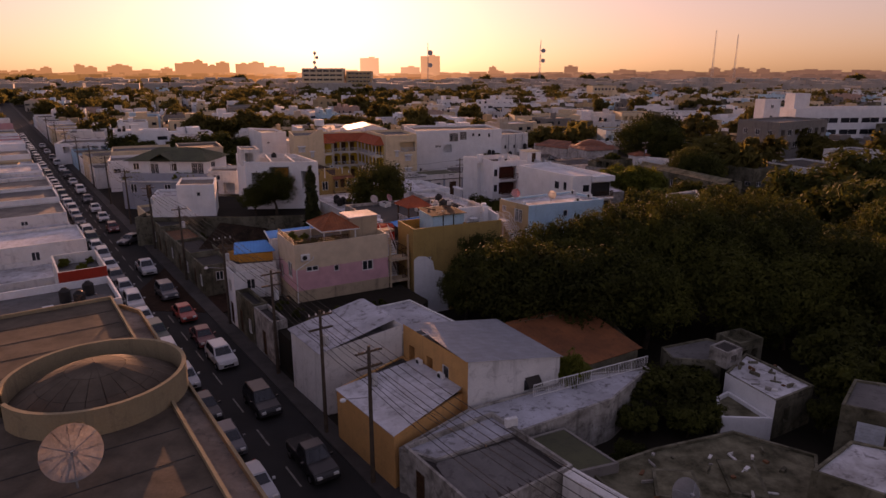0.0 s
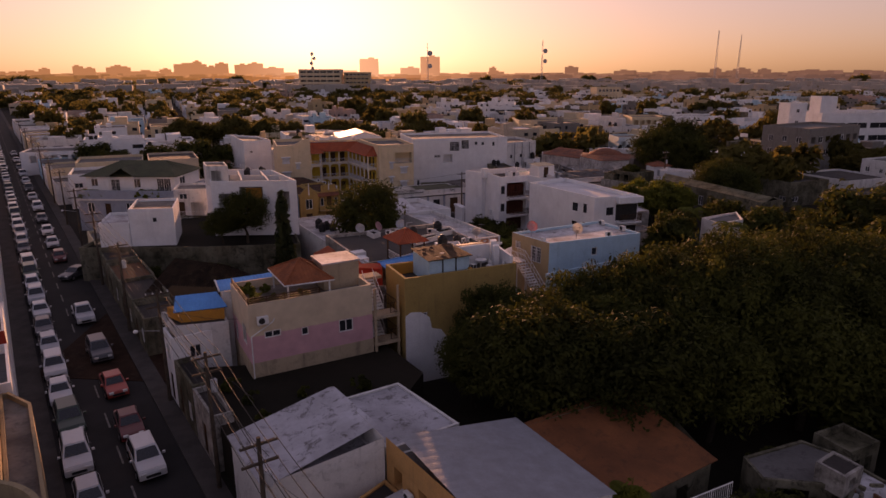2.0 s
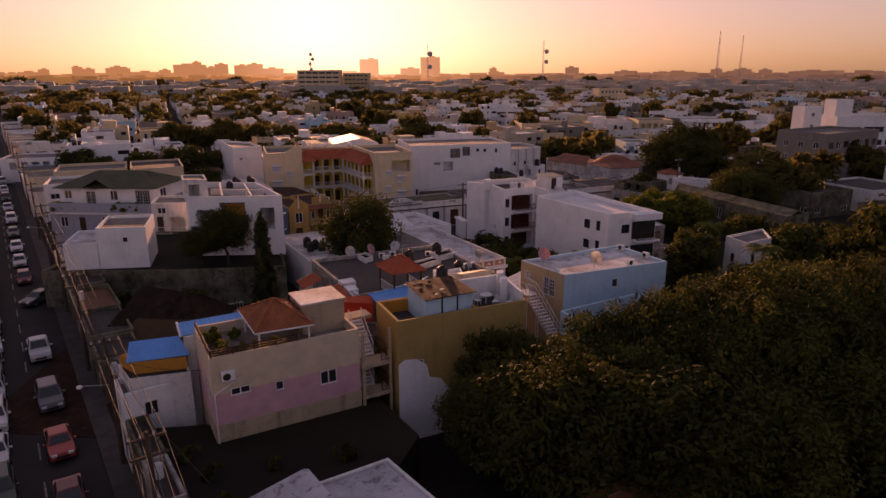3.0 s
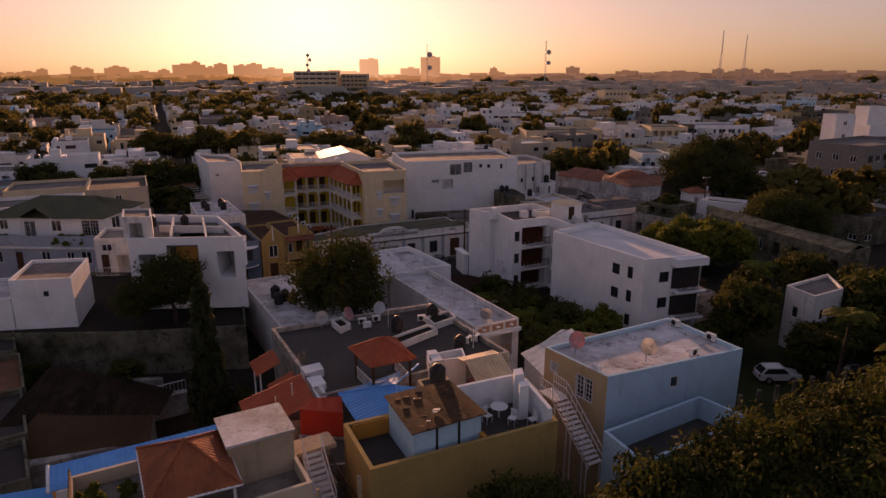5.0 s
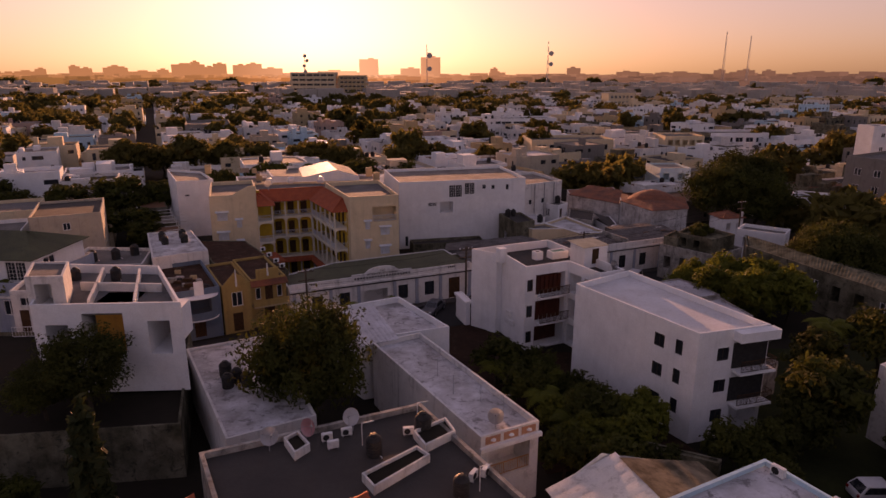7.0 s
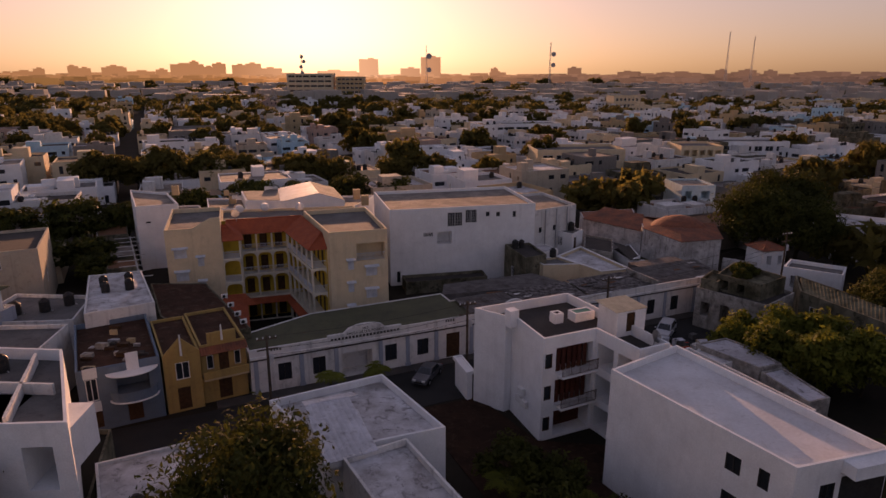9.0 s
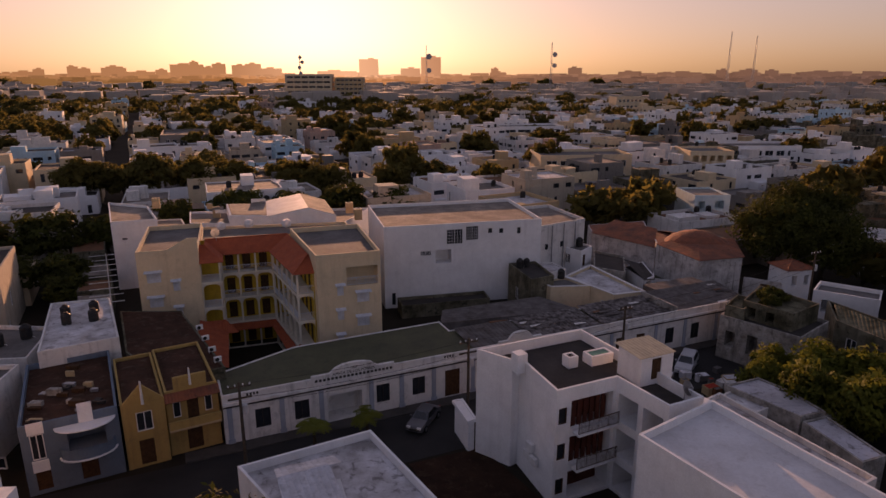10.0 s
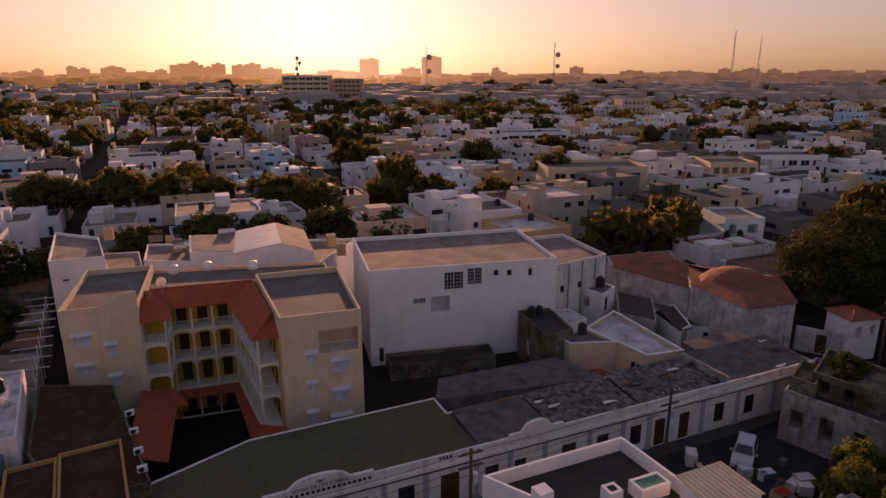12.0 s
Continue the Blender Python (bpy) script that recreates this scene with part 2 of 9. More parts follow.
def origin_of(ob):
    """World place of an object that is not turned, through its parents."""
    p = Vector(ob.location)
    while ob.parent:
        ob = ob.parent
        p += ob.location
    return p


def part(name, bm, mat, parent, label="", local=False, smooth=False):
    """Links a bmesh as one mesh under a thing or a part; its coordinates are the world's unless local."""
    if not local:
        bmesh.ops.translate(bm, verts=bm.verts, vec=-origin_of(parent))
    mats = mat if isinstance(mat, (list, tuple)) else (mat,)
    me = mesh_of(name, bm, *mats)
    if smooth:
        me.polygons.foreach_set("use_smooth", [True] * len(me.polygons))
    ob = new(name, me)
    ob.parent = parent
    return tagged(ob, label) if label else ob


def thing(name, at, label, category, group="", kind=""):
    ob = new(name)
    ob.location = at
    ob.empty_display_size = 0.2
    return tagged(ob, label, category, group, kind)


def single(name, bm, mats, label, category, group="", kind="", at=None):
    at = Vector(at or (0, 0, 0))
    bmesh.ops.translate(bm, verts=bm.verts, vec=-at)
    ob = new(name, mesh_of(name, bm, *(mats if isinstance(mats, (list, tuple)) else (mats,))))
    ob.location = at
    return tagged(ob, label, category, group, kind)


def rect(x, y, ang, w, d):
    """Corners, counter-clockwise, of a footprint whose front edge starts at (x, y) and runs w along ang; it is d deep."""
    c, s = math.cos(radians(ang)), math.sin(radians(ang))
    return [(x, y), (x + w * c, y + w * s), (x + w * c - d * s, y + w * s + d * c), (x - d * s, y + d * c)]


def inset(poly, t):
    out, n = [], len(poly)
    for i in range(n):
        a, b, c = Vector(poly[i - 1]), Vector(poly[i]), Vector(poly[(i + 1) % n])
        e1, e2 = (b - a).normalized(), (c - b).normalized()
        n1, n2 = Vector((-e1.y, e1.x)), Vector((-e2.y, e2.x))
        k = t / max(0.2, 1 + n1.dot(n2))
        out.append(tuple(b + (n1 + n2) * k))
    return out


def grid_openings(length, cols, rows, w, h, sill, storey=2.75, margin=1.0, kind="w"):
    """Evenly spaced openings for one wall."""
    out = []
    for c in range(cols):
        s = margin + (length - 2 * margin) * (c + 0.5) / cols
        for r in range(rows):
            z = sill + r * storey
            out.append((s - w / 2, s + w / 2, z, z + h, kind))
    return out


def wall_skin(bm, a, b, z0, z1, holes, depth=0.14):
    """One outer wall from a to b with its openings cut out and their reveals."""
    a, b = Vector(a), Vector(b)
    ln = (b - a).length
    e = (b - a) / ln
    inn = Vector((-e.y, e.x))
    ss = sorted({0.0, ln, *[min(max(v, 0), ln) for h in holes for v in h[:2]]})
    zs = sorted({z0, z1, *[min(max(v, z0), z1) for h in holes for v in h[2:4]]})
    pt = lambda s, z, d=0.0: (*(a + e * s + inn * d), z)
    for s0, s1 in zip(ss, ss[1:]):
        for q0, q1 in zip(zs, zs[1:]):
            sm, zm = (s0 + s1) / 2, (q0 + q1) / 2
            if any(h[0] < sm < h[1] and h[2] < zm < h[3] for h in holes):
                continue
            quad(bm, pt(s0, q0), pt(s1, q0), pt(s1, q1), pt(s0, q1))
    for h in holes:
        s0, s1, q0, q1 = h[:4]
        d = {"h": 1.9, "H": 5.0}.get(h[4], depth)
        quad(bm, pt(s0, q0), pt(s0, q0, d), pt(s1, q0, d), pt(s1, q0))
        quad(bm, pt(s0, q1), pt(s1, q1), pt(s1, q1, d), pt(s0, q1, d))
        quad(bm, pt(s0, q0), pt(s0, q1), pt(s0, q1, d), pt(s0, q0, d))
        quad(bm, pt(s1, q0), pt(s1, q0, d), pt(s1, q1, d), pt(s1, q1))
        if h[4] in "hH":
            quad(bm, pt(s0, q0, d), pt(s0, q1, d), pt(s1, q1, d), pt(s1, q0, d))
    return pt


def fill_opening(pt, h, parent, frame_mat):
    """The window or door that stands in an opening."""
    s0, s1, q0, q1, kind = h[:5]
    if kind in "hH":
        return
    d, t = 0.10, min(0.07, (s1 - s0) * 0.1)
    bm = bmesh.new()

    def bar(u0, u1, v0, v1, d0=0.03, d1=0.10):
        vs = [bm.verts.new(pt(u, v, w)) for w in (d0, d1) for v in (v0, v1) for u in (u0, u1)]
        for f in ((0, 1, 3, 2), (4, 6, 7, 5), (0, 4, 5, 1), (2, 3, 7, 6), (0, 2, 6, 4), (1, 5, 7, 3)):
            bm.faces.new([vs[i] for i in f])
    if kind == "s":            # louvred shutter: slats in a frame
        n = max(4, int((q1 - q0) / 0.22))
        for i in range(n):
            z = q0 + (q1 - q0) * i / n
            bar(s0 + 0.01, s1 - 0.01, z + 0.01, z + (q1 - q0) / n - 0.02)
        part("window", bm, SHUTTER, parent)
        return
    if kind == "d":            # panelled door
        bar(s0 + 0.005, s1 - 0.005, q0 + 0.005, q1 - 0.005, 0.06, 0.10)
        mid = (s0 + s1) / 2
        for u0, u1 in ((s0 + 0.1, mid - 0.06), (mid + 0.06, s1 - 0.1)):
            for v0, v1 in ((q0 + 0.15, q0 + 0.9), (q0 + 1.05, q1 - 0.15)):
                if u1 > u0 and v1 > v0:
                    bar(u0, u1, v0, v1, 0.04, 0.07)
        part("door", bm, WOOD, parent)
        return
    bar(s0, s0 + t, q0, q1)
    bar(s1 - t, s1, q0, q1)
    bar(s0 + t, s1 - t, q0, q0 + t)
    bar(s0 + t, s1 - t, q1 - t, q1)
    if s1 - s0 > 0.8:
        mid = (s0 + s1) / 2
        bar(mid - t / 2, mid + t / 2, q0 + t, q1 - t)
    if kind == "g":            # grille of bars in front
        for i in range(1, 6):
            u = s0 + (s1 - s0) * i / 6
            bar(u - 0.015, u + 0.015, q0, q1, -0.03, 0.0)
        for i in range(1, 5):
            v = q0 + (q1 - q0) * i / 5
            bar(s0, s1, v - 0.015, v + 0.015, -0.03, 0.0)
    fr = part("window", bm, frame_mat, parent)
    bm = bmesh.new()
    quad(bm, pt(s0, q0, d + 0.01), pt(s1, q0, d + 0.01), pt(s1, q1, d + 0.01), pt(s0, q1, d + 0.01))
    part("pane", bm, GLASS, fr)


def building(name, poly, h, wall, roof, label, category="house", par=0.5, openings=None, z0=0.0, th=0.18, frame_mat=None, group="", coping=None, edge_walls=None):
    """A flat-roofed building: walls with cut openings, parapet with inner side and top, and a roof slab inside it."""
    cx, cy = sum(p[0] for p in poly) / len(poly), sum(p[1] for p in poly) / len(poly)
    t = thing(name, (cx, cy, z0), label, category, group)
    openings = openings or {}
    bm, n = bmesh.new(), len(poly)
    fills = []
    for i in range(n):
        holes = openings.get(i, [])
        before = len(bm.faces)
        pt = wall_skin(bm, poly[i], poly[(i + 1) % n], z0, h + par, holes)
        if edge_walls and i in edge_walls:
            bm.faces.ensure_lookup_table()
            for k in range(before, len(bm.faces)):
                bm.faces[k].material_index = 1 + list(edge_walls).index(i)
        fills += [(pt, hole) for hole in holes]
    inner = inset(poly, th)
    for i in range(n):
        j = (i + 1) % n
        quad(bm, (*poly[i], h + par), (*poly[j], h + par), (*inner[j], h + par), (*inner[i], h + par))
        quad(bm, (*inner[i], h + par), (*inner[j], h + par), (*inner[j], h), (*inner[i], h))
    bmesh.ops.remove_doubles(bm, verts=bm.verts, dist=0.0005)
    part("wall", bm, [wall, *(edge_walls or {}).values()], t)
    bm = bmesh.new()
    prism(bm, inset(poly, th + 0.004), h - 0.2, h)
    part("roof", bm, roof, t)
    if coping:
        bm = bmesh.new()
        o, q = inset(poly, -0.06), inset(poly, th + 0.06)
        for i in range(n):
            j = (i + 1) % n
            z1, z2 = h + par + 0.004, h + par + 0.09
            quad(bm, (*o[i], z2), (*o[j], z2), (*q[j], z2), (*q[i], z2))
            quad(bm, (*o[i], z1), (*o[j], z1), (*o[j], z2), (*o[i], z2))
            quad(bm, (*q[i], z2), (*q[j], z2), (*q[j], z1), (*q[i], z1))
            quad(bm, (*q[i], z1), (*q[j], z1), (*o[j], z1), (*o[i], z1))
        part("coping", bm, coping, t)
    for pt, hole in fills:
        fill_opening(pt, hole, t, frame_mat or WHITEM)
    return t


def ridged_plane(bm, a, b, c, d, pitch=0.3, amp=0.05, steps=4, thick=0.06):
    """A roof plane of ridges that run up the slope. a, b: the eave; d above a, c above b: the ridge (equal for a hip)."""
    a, b, c, d = Vector(a), Vector(b), Vector(c), Vector(d)
    ln = (b - a).length
    e = (b - a) / ln
    ud, uc = (d - a).dot(e) / ln, (c - a).dot(e) / ln
    top = d - a - e * (ud * ln)
    nrm = e.cross(top).normalized()
    if nrm.z < 0:
        nrm = -nrm
    n = max(1, int(ln / pitch)) * steps
    prev = None
    for i in range(n + 1):
        u = i / n
        f = 1.0
        if ud > 1e-4:
            f = min(f, u / ud)
        if uc < 1 - 1e-4:
            f = min(f, (1 - u) / (1 - uc))
        lift = nrm * (amp * abs(math.sin(math.pi * i / steps)))
        lo = a + e * (u * ln) + lift
        hi = lo + top * max(f, 0.0)
        cur = [bm.verts.new(lo - nrm * thick), bm.verts.new(lo), bm.verts.new(hi)]
        if prev:
            bm.faces.new((prev[0], cur[0], cur[1], prev[1]))
            bm.faces.new((prev[1], cur[1], cur[2], prev[2]))
        prev = cur


def on_plane(o, ang):
    """A frame of its own: (s, n, z) from o, s along ang."""
    c, s = math.cos(radians(ang)), math.sin(radians(ang))
    return lambda p, q, z=None: (o[0] + p * c - q * s, o[1] + p * s + q * c) if z is None else (o[0] + p * c - q * s, o[1] + p * s + q * c, z)


STREET = on_plane((-14.9, 43.6), 125.0)        # s along the street, away from the start; q to the left of it


def road(s, v, z=None):
    """A place by the street: s metres along it, v metres to the right of its middle line."""
    return STREET(s, -v, z)


# ---------------------------------------------------------------- ground and street
HT = on_plane((-32.3, 144.0), 18.0)                # frame of the hotel
bm = bmesh.new()
pit, rim = [HT(*p) for p in ((5.9, -9.5), (15.3, -9.5), (17.2, 8.0), (5.9, 8.0))], [(-4800, -600), (4800, -600), (4800, 4800), (-4800, 4800)]
for i in range(4):                                 # the hotel's yard lies one storey lower than the streets
    j = (i + 1) % 4
    quad(bm, (*rim[i], 0), (*rim[j], 0), (*pit[j], 0), (*pit[i], 0))
    quad(bm, (*pit[i], 0), (*pit[j], 0), (*pit[j], -3.15), (*pit[i], -3.15))
quad(bm, *[(*p, -3.15) for p in pit])
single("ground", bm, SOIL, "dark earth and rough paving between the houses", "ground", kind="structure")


def strip(name, s0, s1, v0, v1, z0, z1, mat, label, category):
    bm = bmesh.new()
    prism(bm, [road(s0, v0), road(s0, v1), road(s1, v1), road(s1, v0)], z0, z1)
    bmesh.ops.recalc_face_normals(bm, faces=bm.faces)
    return single(name, bm, mat, label, category, kind="structure")


strip("road", -60, 620, -3.6, 3.6, -0.2, 0.03, ASPHALT, "worn dark asphalt street with a dashed middle line", "road")
strip("pavement", -60, 620, 3.6, 5.0, -0.2, 0.17, PAVING, "narrow concrete pavement with a kerb", "pavement")
strip("pavement", -60, 620, -5.4, -3.6, -0.2, 0.17, PAVING, "narrow concrete pavement with a kerb", "pavement")
bm = bmesh.new()
for k in range(-6, 60):
    s = k * 5.6 + 1.0
    prism(bm, [road(s, -0.06), road(s, 0.06), road(s + 2.6, 0.06), road(s + 2.6, -0.06)][::-1], 0.031, 0.036)
bmesh.ops.recalc_face_normals(bm, faces=bm.faces)
single("road_marking", bm, LINEM, "dashed white middle line, partly worn", "road marking", kind="structure")
# cross street in front of the long low institution
CROSS = on_plane((-17.5, 122.0), 23.8)
bm = bmesh.new()
prism(bm, [CROSS(-40, -5.5), CROSS(70, -5.5), CROSS(70, 1.6), CROSS(-40, 1.6)], -0.2, 0.02)
single("road", bm, ASPHALT, "dark side street before the long low building", "road", kind="structure")
bm = bmesh.new()
prism(bm, [CROSS(-2, 1.6), CROSS(62, 1.6), CROSS(62, 3.1), CROSS(-2, 3.1)], -0.2, 0.15)
single("pavement", bm, PAVING, "pavement along the side street", "pavement", kind="structure")

LAWN = material("dark_rough_grass", (0.032, 0.040, 0.012), (0.016, 0.018, 0.007), 0.95, 0, 0.25, 4, 0.4, 0, None, 0.7)
bm = bmesh.new()
prism(bm, [(21.0, 74.0), (40, 70), (82, 72), (84, 118), (34, 118), (27, 103), (21.5, 96.0)], 0.0, 0.05)
single("lawn", bm, LAWN, "dark rough grass between the trees", "lawn", kind="structure")

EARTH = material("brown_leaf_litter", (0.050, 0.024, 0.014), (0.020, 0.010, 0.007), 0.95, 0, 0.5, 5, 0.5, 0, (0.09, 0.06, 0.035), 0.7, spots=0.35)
bm = bmesh.new()
prism(bm, [(8.4, 95.6), (21.0, 98.0), (13.0, 112.0), (17.0, 116.5), (9.0, 117.5), (4.4, 125.0), (-1.6, 122.6), (5.0, 108.0)], 0.02, 0.09)
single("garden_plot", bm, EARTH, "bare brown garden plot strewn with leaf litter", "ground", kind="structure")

# ---------------------------------------------------------------- hero buildings
# white apartment block with three storeys
poly = [(20.4, 99.7), (26.8, 101.6), (19.5, 116.0), (13.25, 111.7)]
ops = {0: [(1.85, 2.95, z, z + 1.1, "w") for z in (1.62, 4.25, 7.0)] + [(3.7, 6.3, z, z + 2.2, "h") for z in (0.3, 3.2, 6.1)],
       3: [(9.7, 10.75, z, z + 1.15, "w") for z in (1.85, 4.5, 7.1)] + [(11.85, 12.55, z, z + 1.25, "w") for z in (2.0, 4.6, 7.15)]}
apartment = building("apartment_block", poly, 9.05, WHITE, CLEANR, "white plastered three-storey apartment block with a flat roof", "apartment block", 0.55, ops, frame_mat=BLACKP)
# its second wing with balconies round a stairwell
poly = [(9.2, 117.4), (14.0, 119.6), (16.4, 115.3), (19.2, 116.6), (13.2, 128.6), (3.9, 124.4), (6.6, 122.4), (7.2, 122.8)]
ops = {0: [(0.25, 0.95, z, z + 1.3, "w") for z in (0.9, 3.8, 6.7)] + [(1.3, 5.0, z, z + 2.3, "h") for z in (0.3, 3.2, 6.1)],
       1: [(0.3, 2.2, z, z + 2.2, "H") for z in (0.3, 3.2, 6.1)] + [(2.7, 4.5, z, z + 2.2, "H") for z in (0.3, 3.2, 6.1)]}
apartment2 = building("apartment_block", poly, 8.6, WHITE, ROOFD, "white apartment wing with dark balconies and a black roof", "apartment block", 0.9, ops, frame_mat=WOOD)
building("low_white_wall", [(3.8, 124.7), (3.3, 124.4), (2.2, 127.6), (2.8, 127.8)], 3.0, WHITE, WHITE, "low white garden wall stepping down beside the apartments", "wall", 0.1, {})
building("roof_pillar", rect(6.9, 121.6, 28, 0.9, 0.9), 10.2, WHITE, WHITE, "white pillar at the roof edge of the apartments", "pillar", 0.0, {}, z0=8.62)
for q, z in ((0.6, 2.1), (1.5, 2.1), (0.9, 3.0)):
    bm = bmesh.new()
    box(bm, -0.4, 0.4, -0.16, 0.16, 0, 0.6)
    ob = single("air_conditioner", bm, WHITEM, "white air conditioner hung on the apartment wall", "air conditioner", "wall air conditioners")
    ob.matrix_world = pose(7.55 + 0.35 * q, 121.2 - 1.0 * q - 0.1, z, 0, 0, -63)
building("stair_house", rect(15.7, 119.6, 24, 3.0, 2.6), 10.9, WHITE, TINR, "white stair house on the apartment roof", "stair house", 0.0, {0: [(1.0, 1.9, 9.0, 10.7, "d")]}, z0=8.62)
# pale blue building with a tan side
poly = [(9.9, 72.5), (19.5, 76.4), (16.6, 81.8), (6.9, 76.7)]
ops = {0: [(4.7, 5.35, 8.85, 9.65, "w")], 3: [(2.7, 4.1, 8.3, 9.85, "g"), (0.5, 1.25, 9.1, 9.85, "g")]}
building("blue_house", poly, 10.3, BLUEW, ROOFW, "pale blue plastered house with a tan side and a white roof", "house", 0.25, ops, edge_walls={3: TAN})
# building with the roof terrace
poly = [(-7.5, 75.4), (5.2, 82.0), (-0.9, 92.3), (-13.5, 86.5)]
building("terrace_house", poly, 7.4, DIRTYW, TERRACE, "house with a wide dark roof terrace and stained pale parapet", "house", 0.38, {}, th=0.25)
# long low white house with the balustrade at its end
poly = [(3.1, 90.9), (7.2, 93.0), (-1.5, 108.3), (-5.6, 106.0)]
building("long_house", poly, 5.6, WHITE2, ROOFW, "long narrow white house with a stained flat roof", "house", 0.45, {3: [(10.5, 11.2, 3.6, 4.5, "w"), (13, 13.7, 3.6, 4.5, "w")], 0: [(0.6, 3.9, 2.6, 4.9, "h")]})
poly = [(-6.6, 106.8), (1.2, 109.8), (-4.1, 118.1), (-12.4, 113.6)]
building("long_house", poly, 5.4, WHITE, ROOFW, "white house with a stained flat roof and tin lean-to", "house", 0.6, {1: [(1, 2.4, 2.4, 4.2, "h")]})
poly = [(-14.0, 92.1), (-8.5, 95.2), (-15.5, 110.0), (-22.3, 106.6)]
building("flat_house", poly, 4.9, WHITE2, ROOFW, "low house with a peeling white roof", "house", 0.25, {})
# white house with large square openings
poly = [(-31.0, 99.9), (-19.7, 100.6), (-25.5, 110.2), (-35.8, 110.9)]
ops = {0: [(0.9, 2.6, 7.3, 10.1, "H"), (3.7, 6.8, 7.4, 11.0, "H"), (8.6, 10.3, 7.5, 10.3, "H")]}
building("white_house", poly, 11.0, WHITE, ROOFG, "white house shell with large empty square openings", "house", 0.8, ops, z0=4.3)
building("retaining_wall", [(-46.0, 93.2), (-30.0, 93.6), (-18.4, 95.2), (-24.0, 112.0), (-46.0, 112.0)], 4.1, OLDWALL, SOIL, "old mossy retaining wall below the white houses", "wall", 0.35, {})
# small white box house and its lower annex
building("box_house", [(-40.05, 94.95), (-34.6, 95.7), (-36.6, 102.5), (-42.0, 101.7)], 8.7, WHITE, ROOFT, "small white box house with a worn roof", "house", 0.35, {0: [(2.8, 3.4, 7.25, 7.9, "w")]}, z0=4.15)
building("box_house", [(-43.8, 94.4), (-40.1, 94.9), (-42.1, 101.6), (-45.6, 101.0)], 7.0, WHITE, ROOFW, "low white annex of the box house", "house", 0.3, {}, z0=4.15)
# grey-blue house with the terrace and olive roof
GH = on_plane((-61.0, 120.4), -3)
ops = {0: [(1.6, 2.8, 3.2, 4.8, "w"), (4.6, 5.6, 2.2, 4.7, "d"), (8.2, 9.4, 3.2, 4.8, "w"), (11.6, 12.7, 3.3, 4.8, "w"), (13.6, 15.0, 3.2, 4.9, "w")], 1: [(3.0, 4.2, 3.2, 4.8, "w")]}
green = building("balcony_house", [GH(0, 0), GH(16.6, 0), GH(16.6, 12.5), GH(0, 12.5)], 5.4, GREYBLUE, ROOFG, "grey-blue two-storey house with a terrace and olive hipped roof", "house", 1.5, ops)
ops = {0: [(0.8, 2.0, 7.2, 8.5, "w"), (4.2, 5.8, 5.7, 8.4, "g"), (8.0, 9.4, 7.0, 8.5, "w"), (12.2, 14.6, 6.4, 8.6, "g")], 1: [(2.0, 4.0, 6.4, 8.5, "w")]}
building("upper_storey", [GH(0.6, 2.2), GH(15.9, 2.2), GH(15.9, 11.8), GH(0.6, 11.8)], 8.9, WHITE, ROOFG, "white upper storey set back on the grey-blue house", "house", 0.05, ops, z0=5.41)
# long institution with pediment
ops = []
for s in (2.6, 6.0, 13.6, 17.2):
    ops.append((s, s + 1.3, 1.1, 2.9, "w"))
ops += [(9.0, 12.2, 0.2, 2.8, "h"), (20.6, 22.2, 0.2, 3.0, "d"), (24.4, 25.6, 1.2, 2.7, "w"), (27.0, 28.1, 1.3, 2.6, "w"), (31.5, 32.9, 0.2, 2.8, "d")]
for s in (35, 38.5, 41.2, 44.0, 48.2, 52.0):
    ops.append((s, s + 1.2, 0.9 if s not in (41.2, 44.0) else 0.2, 2.8, "w" if s not in (41.2, 44.0) else "d"))
IP = on_plane((-17.5, 125.3), 23.8)
institution = building("institution", [IP(0, 0), IP(62, 0), IP(62, 6.2), IP(24, 6.5), IP(24, 9.3), IP(7.8, 9.0), IP(0, 5.8)], 4.1, WHITE2, ROOFO, "long low white institution with pilasters and an arched pediment", "public building", 0.07, {0: ops}, frame_mat=BLACKP)
# yellow and blue row houses
OLDROOF = material("reddish_brown_mossy_roof", (0.085, 0.038, 0.024), (0.032, 0.016, 0.011), 0.95, 0, 0.6, 7, 0.45, 0, (0.12, 0.09, 0.06), 0.7, spots=0.45)
ROW = on_plane((-30.1, 118.4), 29.5)
poly = [ROW(0, 0), ROW(6.6, 0), ROW(6.6, 12), ROW(0, 12)]
building("row_house", poly, 5.4, plaster("teal_plaster", (0.13, 0.18, 0.24)), OLDROOF, "dark blue row house with white pilasters and a bay balcony", "house", 0.5, {0: [(0.6, 1.5, 2.9, 5.0, "w"), (3.0, 5.6, 3.0, 4.9, "h"), (0.6, 1.6, 0.3, 2.3, "d"), (3.6, 4.8, 0.3, 2.4, "d")]})
poly = [ROW(6.8, 0), ROW(10.0, 0), ROW(10.0, 10), ROW(6.8, 10)]
building("row_house", poly, 5.4, YELLOW, OLDROOF, "ochre row house with a pointed gable and white cross window", "house", 0.3, {0: [(1.0, 2.2, 3.2, 4.9, "w"), (1.0, 2.1, 0.2, 2.4, "d")]})
poly = [ROW(10.1, 0.5), ROW(14.2, 0.5), ROW(14.2, 10), ROW(10.1, 10)]
building("row_house", poly, 5.6, YELLOW, OLDROOF, "ochre row house with a stepped gable and small balcony", "house", 0.3, {0: [(0.5, 1.1, 3.4, 4.8, "w"), (1.6, 2.5, 2.9, 5.0, "d"), (3.0, 3.6, 3.4, 4.8, "w"), (1.4, 2.6, 0.2, 2.4, "d")]})
